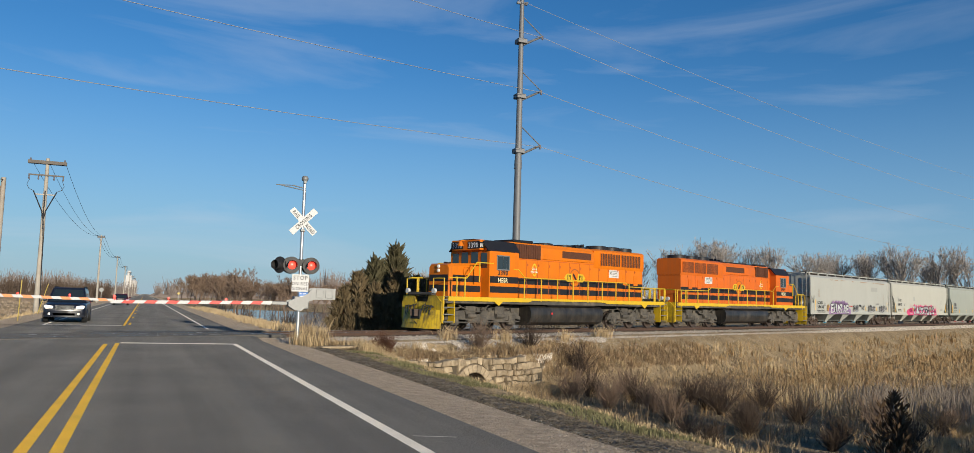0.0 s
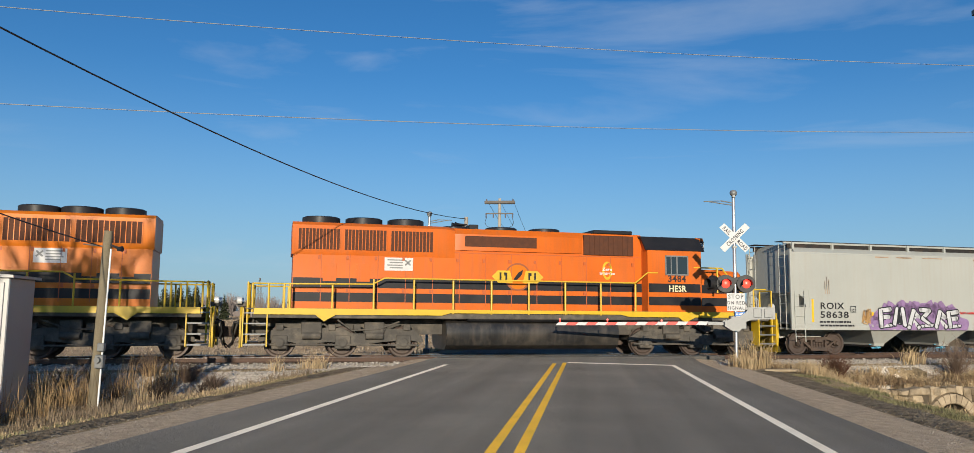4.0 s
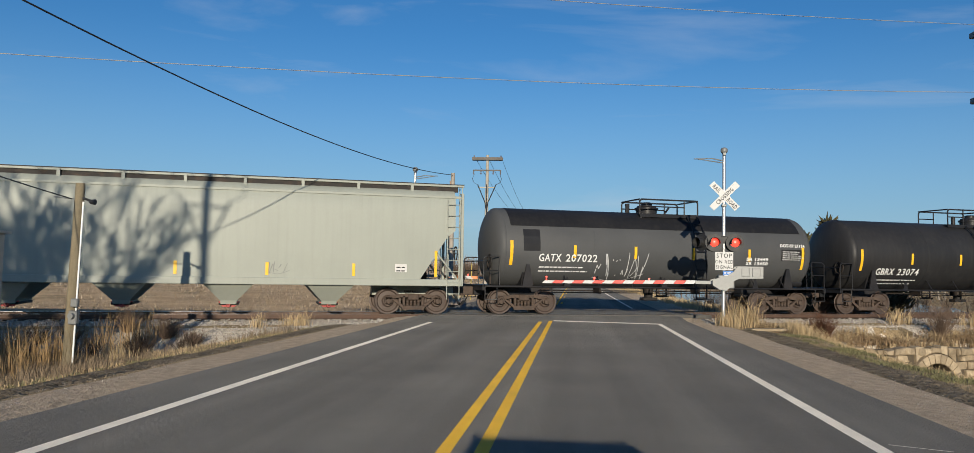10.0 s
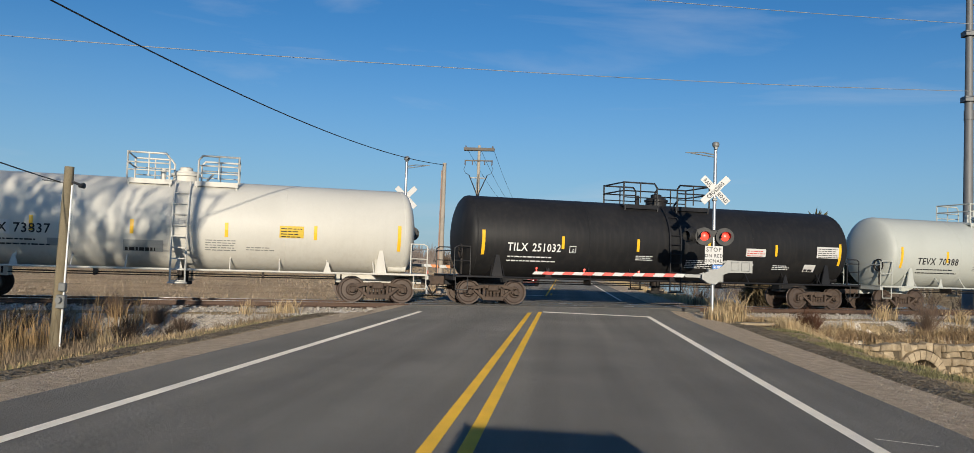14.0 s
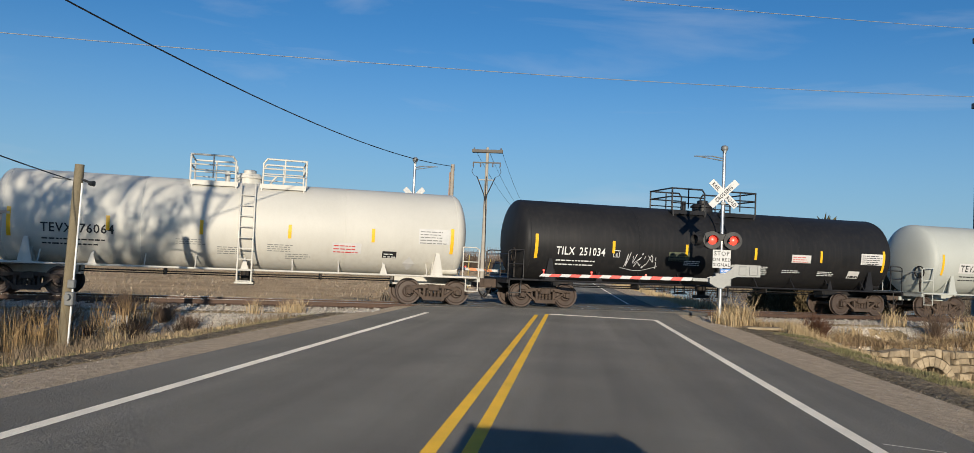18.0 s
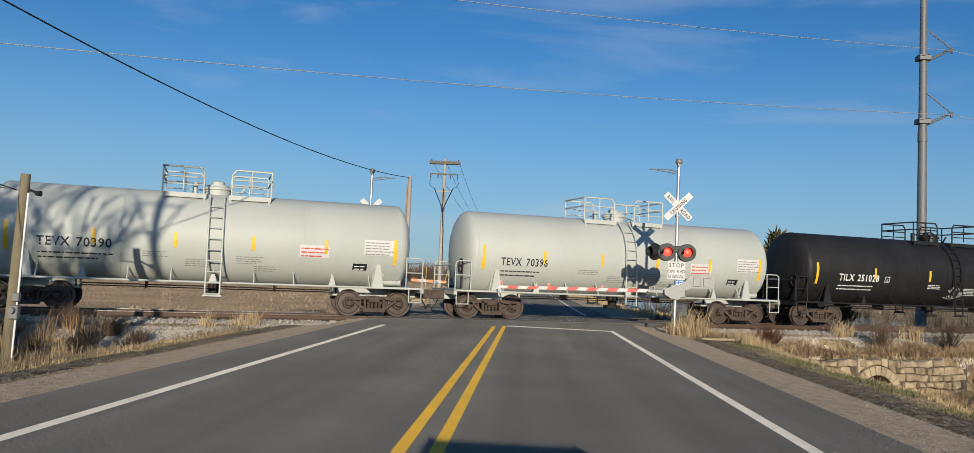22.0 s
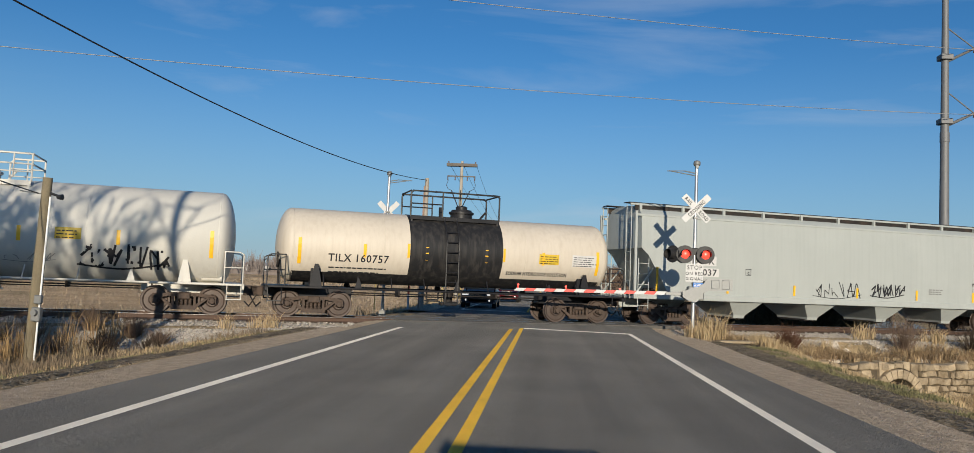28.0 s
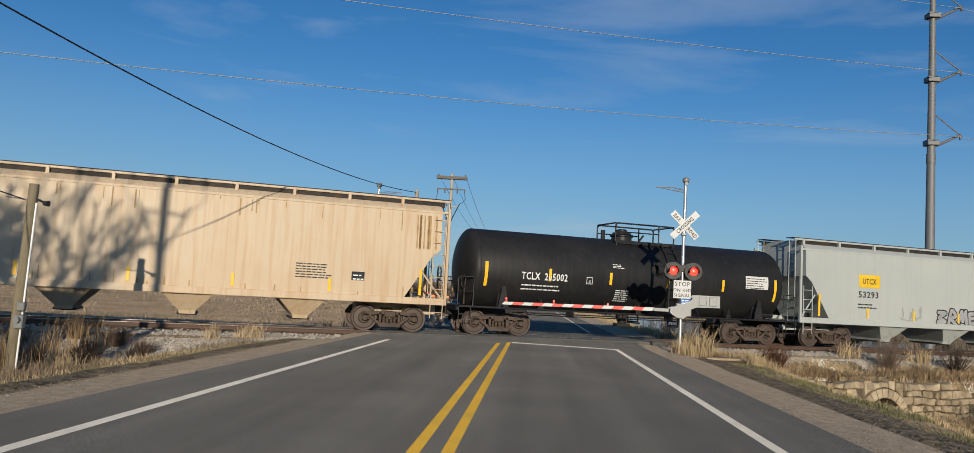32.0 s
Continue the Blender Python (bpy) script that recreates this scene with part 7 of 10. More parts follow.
on_bank = lambda x, y: max(land(x, y), -0.70 if 10.0 < perp(x, y)[1] < 13.1 and perp(x, y)[0] < 5.5 else -9)
bank = lambda x, y: smooth(3.2, 4.3, perp(x, y)[0] + 0.5 * zone(x, y, 11, 0.8)) if perp(x, y)[0] < 5.9 and x > 6.3 else 0
scatter("dead_weeds", 27, 1500, (6.3, 22, 22, 40, bank), on_bank, REED2, "matted brown weeds on the bank above the culvert", 12, (0.06, 0.26), 0.5, 0.008, 1.8, "weeds")
scatter("dead_weeds", 28, 700, (6.3, 22, 22, 40, bank), on_bank, GREYWEED, "dark flattened weeds on the bank above the culvert", 10, (0.05, 0.22), 0.5, 0.008, 1.8, "weeds")
scatter("straw_tufts", 29, 420, (6.3, 22, 22, 40, bank), on_bank, REED3, "pale straw tufts on the bank above the culvert", 9, (0.1, 0.45), 0.4, 0.006, 0.9)
scatter("straw_clump", 8, 13, (5.3, 6.2, 28.5, 29.4, lambda x, y: 1.0), on_land, REED3, "tall straw-coloured grass clump at the signal's foot", 30, (0.4, 1.15), 0.6, 0.008, 0.75)
scatter("straw_clump", 26, 9, (4.75, 5.5, 27.7, 28.2, lambda x, y: 1.0), on_land, REED3, "straw-coloured grass round the mast's foot", 26, (0.3, 0.7), 0.4, 0.008, 0.5)
for k, (x, y, c) in enumerate(((13.2, 34.6, 7), (11.2, 32.2, 4), (16.3, 35.3, 6), (20.5, 36.5, 6), (24, 38.4, 7))):
    scatter("straw_clump", 30 + k, c, (x - 0.5, x + 0.5, y - 0.4, y + 0.4, lambda a, b: 1.0), on_land, REED3, "straw-coloured grass clump beside the ballast", 22, (0.25, 0.8), 0.5, 0.008, 0.8)
# left ditch
scatter("tall_dry_grass", 9, 2600, (-24, -11.3, 4, 27, lambda x, y: (1.0 if perp(x, y)[0] > 3.6 else 0) * smooth(-11.4, -12.6, x) * smooth(-0.35, 0.1, zone(x, y, 2, 0.25) + (0.4 if y < 19 else -0.1))), on_land, REED, "tall dry reddish grass in the roadside ditch", 12, (0.5, 1.35), 0.5, 0.006, 0.4)
scatter("dead_weeds", 10, 1900, (-24, -7.8, 4, 27, lambda x, y: (1.0 if perp(x, y)[0] > (5.0 if x > -12.5 else 3.0) else 0) * smooth(-0.1, 0.4, zone(x, y, 9, 0.3))), on_land, GREYWEED, "brown weeds in the roadside ditch", 9, (0.06, 0.34), 0.5, 0.007, 1.0, "weeds")
for k, (x, y, c) in enumerate(((-8.9, 25.3, 9), (-12.8, 17.5, 5), (-10.9, 18.4, 5), (-9.6, 24.6, 4))):
    scatter("straw_clump", 40 + k, c, (x - 0.45, x + 0.45, y - 0.3, y + 0.3, lambda a, b: 1.0), on_land, REED3, "straw-coloured grass clump in the ditch", 22, (0.25, 0.75), 0.5, 0.007, 0.7)
scatter("matted_grass", 27, 600, (-26, -10.2, 4, 25, lambda x, y: 1.0 if perp(x, y)[0] > (5.0 if x > -12 else 3.0) else 0), on_land, REED3, "matted pale grass in the roadside ditch", 9, (0.06, 0.2), 0.6, 0.006, 2.4)
scatter("verge_grass", 11, 450, (-9.4, -7.3, -2, 25, lambda x, y: (1.0 if perp(x, y)[0] > 5.2 else 0) * smooth(-0.35, 0.2, zone(x, y, 3, 0.5))), on_land, REED3, "short pale verge grass beside the gravel", 8, (0.03, 0.11), 0.35, 0.007, 1.3)
scatter("green_verge", 12, 400, (-8.6, -7.3, -2, 25, lambda x, y: smooth(0.8, 0.1, abs(x + 7.9))), on_land, GREENISH, "strip of tired green grass beside the gravel", 9, (0.03, 0.08), 0.35, 0.007, 1.0)
# weeds on the far side of the track, straw in the field
scatter("grey_weeds", 13, 1500, (-45, 60, 12, 70, lambda x, y: 1.0 if -6.6 < perp(x, y)[0] < -4.2 and not -7.5 < x < 6 else 0), on_land, GREYWEED, "grey-brown dry weeds along the far side of the track", 9, (0.25, 0.75), 0.5, 0.013, 0.5, "weeds")
scatter("roadside_grass", 14, 1500, (5.5, 12, 40, 110, lambda x, y: 1.0), on_land, REED3, "pale dry roadside grass beyond the crossing", 8, (0.15, 0.5), 0.5, 0.012, 0.6)
scatter("roadside_grass", 15, 1200, (-12, -6.9, 40, 110, lambda x, y: 1.0), on_land, REED3, "pale dry roadside grass beyond the crossing", 8, (0.12, 0.45), 0.5, 0.012, 0.6)
r = random.Random(77)
m = M()
k = 0
while k < 42000:
    y = 26 + 190 * r.random() ** 1.6
    x = -8.5 - 150 * r.random() ** 1.3
    if perp(x, y)[0] > -7:
        continue
    k += 1
    z, a, ln = land(x, y) + 0.035, r.uniform(0, 6.283), r.uniform(0.08, 0.30) * (1 + y / 120)
    w = 0.02 * (1 + y / 60)
    c, s = math.cos(a), math.sin(a)
    up = r.uniform(0.04, 0.2) * (1 + y / 150)
    o = len(m.v)
    m.v += [(x - s * w, y + c * w, z), (x + s * w, y - c * w, z), (x + c * ln, y + s * ln, z + up)]
    m.f.append((o, o + 1, o + 2))
thing("corn_stubble", m, mat("grey_tan_stubble", (0.50, 0.385, 0.26), 0.95, 0, 0.25, 1.2, 30, 0.0, spec=0.12), "broken pale corn stubble scattered on the field", "stubble", kind="stuff", flat=True)
# loose stones on the ballast and shoulders
STONE = mat("loose_stone", (0.42, 0.375, 0.32), 0.95, 0, 0.5, 25, 60, 0.2, spec=0.12)
m = M()
r = random.Random(5)
for k in range(8200):
    if k < 6900:
        s = r.gauss(5, 16)
        off = r.choice((1, 1, 1, -1)) * r.uniform(1.0, 3.7)
        if off > 0:
            off *= 1.3
        g = trk(s, off)
        x, y = g.x, g.y
        if -6 < x < 4.6:
            continue
        z = (RAIL + grade(s) - 0.20 - 0.42 * smooth(1.6, 4.0, abs(off)) + 0.03) if off < 2.8 else land(x, y) + 0.03
        sz = r.uniform(0.025, 0.06)
    else:
        x = r.uniform(3.95, 5.3) if r.random() < 0.6 else -r.uniform(5.5, 6.7)
        y = r.uniform(4, 30)
        z, sz = max(land(x, y) + 0.03, road_z(y, x) - 0.05), r.uniform(0.006, 0.015)
    a = r.uniform(0, 6.283)
    c, s_ = math.cos(a) * sz, math.sin(a) * sz
    o = len(m.v)
    hz = sz * r.uniform(0.5, 1.0)
    m.v += [(x - c, y - s_, z), (x + s_ * 0.8, y - c * 0.8, z - 0.005), (x + c, y + s_, z), (x - s_ * 0.8, y + c * 0.8, z), (x + c * 0.3, y - s_ * 0.2, z + hz), (x - c * 0.4, y + s_ * 0.3, z + hz * 0.9)]
    m.f += [(o, o + 1, o + 4), (o + 1, o + 2, o + 4), (o + 2, o + 3, o + 5), (o + 3, o, o + 5), (o, o + 4, o + 5), (o + 2, o + 5, o + 4)]
thing("loose_stones", m, STONE, "loose crushed stones on ballast and shoulders", "stones", kind="stuff", flat=True)

arch_s0 = 11.5
# shrubs: each a thing of its own
def shrub(name, x, y, h, n, seed, material, label, lean=0.7, rad=0.012):
    m = M()
    twiggy(m, random.Random(seed), (0, 0, -0.05), h, n, lean, rad)
    return thing(name, m, material, label, "shrub", "bare shrubs", at=pose(x, y, land(x, y)), flat=True)


shrub("bush", 9.0, 30.6, 1.05, 330, 1, TWIG_RED, "small rusty-brown bush above the culvert", 0.9, 0.011)
for k, (x, y, h, n) in enumerate(((14.2, 33.2, 1.5, 34), (17.4, 34.4, 1.5, 30), (19.6, 33.4, 1.7, 40), (20.5, 30.8, 1.5, 40), (19.5, 28.2, 1.6, 44), (21.8, 27.4, 1.4, 40), (18.6, 25.8, 1.4, 44), (20.6, 24.2, 1.5, 44), (23.5, 25.0, 1.4, 40), (17.4, 23.0, 1.2, 40), (19.4, 21.4, 1.3, 44), (22.2, 21.8, 1.3, 40), (16.2, 20.4, 1.0, 36), (15.2, 18.0, 0.9, 34), (17.8, 19.4, 1.1, 40), (24.5, 20.5, 1.3, 36), (13.8, 15.8, 0.8, 30), (12.6, 13.6, 0.7, 26), (17.2, 26.8, 1.5, 44), (18.3, 24.0, 1.4, 44), (21.2, 25.8, 1.5, 44), (17.0, 29.4, 1.6, 40), (18.6, 30.6, 1.5, 40), (20.2, 18.0, 0.9, 44), (22.6, 18.6, 0.9, 44), (18.4, 16.6, 0.8, 40), (24.8, 18.0, 0.9, 40), (26.8, 19.2, 0.9, 40), (21.4, 16.4, 0.8, 40))):
    shrub("bramble", x, y, h, int(n * 2.6), 100 + k, TWIG if k % 3 else TWIG_BROWN, "tangled dark bramble on the ditch slope" if k % 3 else "tangled brown bramble on the ditch slope", 1.1, 0.013)
for k, (x, y, h, n) in enumerate(((-13.3, 23.0, 0.8, 130), (-12.0, 22.9, 0.75, 130), (-14.4, 22.0, 0.7, 110), (-11.0, 22.6, 0.6, 90), (-16.2, 14.2, 2.0, 40), (-14.6, 12.4, 1.7, 36), (-17.5, 17.0, 1.8, 34), (-11.4, 20.6, 0.7, 44), (-12.6, 20.2, 0.8, 46), (-13.6, 20.8, 0.7, 40), (-10.6, 21.6, 0.55, 36), (-12.4, 15.2, 0.9, 30), (-13.2, 18.6, 0.8, 40), (-9.9, 19.6, 0.45, 30), (-11.0, 19.4, 0.6, 40), (-12.0, 21.4, 0.75, 50), (-14.2, 19.6, 0.8, 40), (-15.0, 21.4, 0.8, 44))):
    shrub("brushwood" if k < 4 else "bramble", x, y, h, n, 160 + k, TWIG_BROWN if k < 4 else TWIG, "heap of reddish dead brush in the ditch" if k < 4 else "bare dark bramble in the ditch", 1.2, 0.012)
g = trk(arch_s0, 5.75)
shrub("bramble", g.x, g.y, 0.8, 150, 190, TWIG, "dark twigs choking the culvert mouth", 1.0, 0.012).location.z = -2.15
jun = cedar(9, 1.75, 1.0, 800, 0.24)
plant_tree("juniper", jun, (BARK, mat("brown_juniper_needle", (0.125, 0.08, 0.048), 0.9, 0, 0.4, 1.5, 30, 0.0, spec=0.12)), "brown winter juniper standing in the marsh", pose(19.2, 15.2, land(19.2, 15.2)))

# stone arch culvert under the embankment
STONES = mat("pale_limestone", (0.36, 0.285, 0.19), 0.92, 0, 0.35, 3, 30, 0.9, dirt=(0.17, 0.125, 0.075), dirt_amt=0.85, rnd=0.22, spec=0.12)
culvert = thing("stone_culvert", None, None, "old rough limestone headwall with an arched culvert", "culvert", kind="structure")
WALL_P = 5.95
core = M()
arch_s, arch_z, r_in, r_out = 11.5, -2.25, 0.86, 1.2
pieces = 0
r = random.Random(21)


def course(j, s):
    """Height of the wavy joint below course j."""
    return -3.0 + 0.27 * j + 0.10 * noise.noise(Vector((s * 0.9, j * 3.7, 0))) + 0.05 * noise.noise(Vector((s * 2.6, j * 1.9, 4)))


def stone(pts, depth, bulge):
    """A rough block from its outline in the wall's face."""
    cs, cz = sum(p[0] for p in pts) / len(pts), sum(p[1] for p in pts) / len(pts)
    pull = lambda d: [(p[0] + (cs - p[0]) / max(0.2, math.hypot(cs - p[0], cz - p[1])) * d * r.uniform(0.7, 1.3), p[1] + (cz - p[1]) / max(0.2, math.hypot(cs - p[0], cz - p[1])) * d * r.uniform(0.7, 1.3)) for p in pts]
    back, mid, front = pull(0.02), pull(0.035), pull(0.09)
    return M().loft([[trk(a, WALL_P - depth, b) for a, b in back], [trk(a, WALL_P + bulge * 0.5, b) for a, b in mid], [trk(a, WALL_P + bulge + r.uniform(-0.02, 0.02), b) for a, b in front]])


for j in range(9):
    s = 6.95 + r.uniform(-0.3, 0.1)
    while s < 15.65:
        ln = r.uniform(0.2, 0.6)
        s0, s1 = s + r.uniform(-0.05, 0.05), s + ln
        t0, t1 = s0 + r.uniform(-0.09, 0.09), s1 + r.uniform(-0.09, 0.09)
        m0, m1 = (s0 + s1) / 2, (t0 + t1) / 2 + r.uniform(-0.08, 0.08)
        cz = (course(j, m0) + course(j + 1, m1)) / 2
        top = -0.58 - 0.035 * (s - 7.25) + 0.08 * noise.noise(Vector((s, 0, 9)))
        low = -1.5 - 0.22 * max(0, s - 7.25) - (1.2 if s > 9.75 else 0)
        ok = cz + 0.1 < top and cz > low
        if ok and (math.hypot(m0 - arch_s, cz - arch_z) > r_out + 0.16) and not (cz < arch_z and abs(m0 - arch_s) < r_out + 0.1):
            pts = [(s0, course(j, s0)), (m0, course(j, m0) - r.uniform(0, 0.03)), (s1, course(j, s1)), (t1, course(j + 1, t1)), (m1, course(j + 1, m1) + r.uniform(-0.03, 0.03)), (t0, course(j + 1, t0))]
            part("stone", stone(pts, 0.3, r.uniform(0.0, 0.15)), STONES, culvert, flat=True)
        s += ln
cap = lambda s: arch_z + math.sqrt(max(0.0, (r_out + 0.02) ** 2 - (s - arch_s) ** 2))
for s0, s1 in ((10.62, 10.98), (10.98, 11.29), (11.29, 11.74), (11.74, 12.05), (12.05, 12.40)):
    sm, hi = (s0 + s1) / 2, -0.79 + r.uniform(-0.04, 0.04)
    part("stone", stone([(s0, cap(s0)), (sm, cap(sm)), (s1, cap(s1)), (s1 + 0.02, hi - 0.03), (sm, hi), (s0 - 0.02, hi - 0.02)], 0.3, r.uniform(0.02, 0.12)), STONES, culvert, flat=True)
for k in range(13):
    a0, a1 = math.pi * k / 13 + 0.012, math.pi * (k + 1) / 13 - 0.012
    m = M()
    ring = lambda off, i, o_: [trk(arch_s + rr * math.cos(a), off, arch_z + rr * math.sin(a)) for rr, a in ((i, a0), (o_, a0), (o_, a1), (i, a1))]
    m.loft([ring(WALL_P - 0.5, r_in, r_out), ring(WALL_P + 0.10, r_in, r_out), ring(WALL_P + 0.13, r_in + 0.03, r_out - 0.03)])
    part("arch_stone", m, STONES, culvert, flat=True)
m = M()
m.loft([[trk(arch_s + r_in * 1.02 * math.cos(a), off, arch_z + r_in * 1.02 * math.sin(a)) for a in [math.pi * k / 12 for k in range(13)]] for off in (WALL_P - 0.3, -4.0)], caps=False, closed=False)
# the barrel's stone is much darker than the headwall's
part("barrel", m, mat("dark_barrel_stone", (0.10, 0.08, 0.055), 0.9, 0, 0.3, 3, 30, 0.5), culvert, "dark stone barrel of the culvert")
m = M()
for (s0, s1) in ((7.15, arch_s - r_out), (arch_s + r_out, 16.05)):
    m.loft([[trk(s0, off, -3.2), trk(s1, off, -3.2), trk(s1, off, -0.80 - 0.045 * (s1 - 7.25)), trk(s0, off, -0.80 - 0.045 * (s0 - 7.25))] for off in (WALL_P - 0.5, WALL_P - 0.06)])
n = 16
m.loft([[trk(arch_s + r_out * math.cos(math.pi * k / n), off, (arch_z + r_out * math.sin(math.pi * k / n)) if side == 0 else -0.84 - 0.045 * (arch_s + r_out * math.cos(math.pi * k / n) - 7.25)) for side in (0, 1) for k in (range(n + 1) if side == 0 else reversed(range(n + 1)))] for off in (WALL_P - 0.5, WALL_P - 0.06)], caps=True)
part("backing", m, mat("earth_mortar", (0.09, 0.07, 0.045), 0.95, 0, 0.3, 5, 40, 0.5), culvert, flat=True)
m = M()
m.loft([[trk(a, off, z) for a, z in ((10.0, -1.0), (13.1, -1.0), (13.1, -0.80), (12.2, -0.70), (10.8, -0.68), (10.0, -0.74))] for off in (2.7, 5.45)])
part("fill", m, SOIL, culvert, "earth fill over the culvert", flat=True)
slab = M().box(-0.65, 0.65, -0.12, 0.25, -0.12, -0.03, 0.02)
thing("concrete_slab", slab, STONES, "weathered concrete slab edge beside the shoulder", "slab", at=pose(6.35, 27.4, -0.02, 0, 0, 18))

# water beyond the track
WATER = mat("creek_water", (0.03, 0.05, 0.06), 0.06, 0, 0.1, 0.5, 8, 0.25)
m = M()
m.poly([(x, y, -1.02) for x, y in ((7.2, 50), (26, 52), (40, 90), (48, 176), (6.5, 176), (6.5, 90))], [(0, 1, 2, 3, 4, 5)])
thing("creek", m, WATER, "still creek water beyond the track reflecting the sky", "water", kind="structure")

# cedars, shrub wood and bare trees beyond the track
ced = [cedar(40 + k, 5.0, 1.9, 3000, 0.62) for k in range(3)]
first = {}
for k, (x, y, h, v) in enumerate(((10.9, 46.4, 3.0, 0), (11.9, 47.2, 4.0, 2), (12.7, 46.2, 3.4, 0), (13.3, 48.4, 5.0, 1), (14.2, 46.8, 4.2, 2), (14.7, 48.8, 5.9, 1), (15.8, 47.6, 4.0, 0), (11.5, 45.4, 2.4, 2), (13.6, 45.4, 2.8, 0), (17.0, 48.6, 3.8, 2), (18.6, 50.0, 3.6, 0))):
    m4 = pose(x, y, land(x, y), 0, 0, 47 * k) @ Matrix.Scale(h / 5.0, 4)
    if v not in first:
        first[v] = plant_tree("cedar_tree", ced[v], (BARK, CEDAR if v != 1 else DARK_CEDAR), "dark bronze-green cedar beyond the track", m4, "cedars by the creek")
    else:
        o = copy_thing(first[v], pose(x, y, land(x, y), 0, 0, 47 * k))
        o.scale = (h / 5.0,) * 3
bt = [bare_tree(60 + k, 9.0, 6, 0.45, 0.15, 0.011) for k in range(3)]
bushy = [bare_tree(70 + k, 7.5, 5, 0.62, 0.07, 0.018, 0.20) for k in range(3)]
firstb = {}


def grove(kind, lib, spots, mats, label, group, name):
    for k, (x, y, h) in enumerate(spots):
        v = (kind, k % len(lib))
        base_h = {"tree": 11.0, "bush": 7.2}[kind]
        if v not in firstb:
            o = plant_tree(name, lib[k % len(lib)], mats, label, pose(x, y, land(x, y), 0, 0, 0), group)
            firstb[v] = o
        else:
            o = copy_thing(firstb[v], pose(x, y, land(x, y), 0, 0, (k * 67) % 360))
            tagged(o, label, "tree", group)
        o.scale = (h / base_h,) * 3


r = random.Random(8)
spots = []
for k in range(26):
    a = k / 25
    x, y = 84 + 62 * a + r.uniform(-8, 8), 128 - 30 * a + r.uniform(-8, 14)
    spots.append((x, y, r.uniform(16.0, 22.0)))
for k in range(10):
    spots.append((34 + r.uniform(0, 46), 118 + r.uniform(-8, 30), r.uniform(10, 14)))
grove("tree", bt, spots, (BARK, HAZED_TWIG), "leafless deciduous tree in the far grove", "bare trees beyond the track", "bare_tree")
spots = []
for k in range(46):
    d = 112 + 4.6 * k + r.uniform(-4, 4)
    spots.append((8.0 + r.uniform(0, 9) + d * 0.012, d, r.uniform(7.5, 10.5) * (1 + d / 700)))
for k in range(34):
    spots.append((13 + r.uniform(0, 34), 120 + r.uniform(-10, 50), r.uniform(7.5, 11.0)))
grove("bush", bushy, spots, (TWIG_BROWN, TWIG_BROWN), "leafless reddish-brown shrub tree beside the road", "shrub trees by the road", "shrub_tree")
m = M()
rr = random.Random(31)
for k in range(90):
    x, y = rr.uniform(9, 44), rr.uniform(50, 110)
    if 10 < x < 30 and 58 < y < 100 and rr.random() < 0.6:
        continue
    twiggy(m, rr, (x, y, land(x, y)), rr.uniform(1.4, 3.0), 10, 0.8, 0.022)
thing("creek_brush", m, TWIG, "tangled bare brush along the creek", "brush", kind="stuff", flat=True)


def far_woods(name, a0, a1, d0, d1, count, h, seed, material, label):
    """A distant leafless tree line, each tree a stem with a fan of twigs."""
    rr = random.Random(seed)
    m = M()
    for k in range(count):
        a, d = radians(rr.uniform(a0, a1)), rr.uniform(d0, d1)
        x, y = d * math.sin(a), d * math.cos(a)
        if -8 < x < 7:
            continue
        z, hh = land(x, y) - 0.5, rr.uniform(*h)
        for j in range(24):
            b = rr.uniform(0, 6.283)
            c, s = math.cos(b), math.sin(b)
            z0, z1 = z + hh * rr.uniform(0.0, 0.5), z + hh * rr.uniform(0.55, 1.0)
            sp = hh * rr.uniform(0.05, 0.35)
            w = hh * rr.uniform(0.004, 0.009) * (1 + d / 900)
            o = len(m.v)
            m.v += [(x + c * sp * 0.25 - w, y + s * sp * 0.25, z0), (x + c * sp * 0.25 + w, y + s * sp * 0.25, z0), (x + c * sp + w * 0.3, y + s * sp, z1), (x + c * sp - w * 0.3, y + s * sp, z1)]
            m.f.append((o, o + 1, o + 2, o + 3))
        o = len(m.v)   # undergrowth
        w = hh * rr.uniform(0.25, 0.6)
        m.v += [(x - w, y, z), (x + w, y, z), (x + w * 0.6, y + 0.5, z + hh * rr.uniform(0.1, 0.28)), (x - w * 0.7, y + 0.5, z + hh * rr.uniform(0.1, 0.26))]
        m.f.append((o, o + 1, o + 2, o + 3))
    return thing(name, m, material, label, "woods", kind="stuff", flat=True)


HAZY = mat("hazy_far_twigs", (0.20, 0.165, 0.145), 0.95, 0, 0.2, 0.05, 1, 0.0, spec=0.12)
far_woods("far_woods", -75, -4, 480, 620, 900, (9, 16), 1, HAZY, "distant leafless tree line beyond the field")
far_woods("far_woods", -6, 12, 520, 900, 260, (9, 15), 2, HAZY, "distant leafless trees along the road")
far_woods("far_woods", 10, 100, 230, 420, 1700, (7, 12), 3, HAZY, "distant leafless woods beyond the track")
far_woods("far_woods", -9, -2, 330, 480, 90, (6, 10), 4, TWIG, "dark shrubs by the far road")

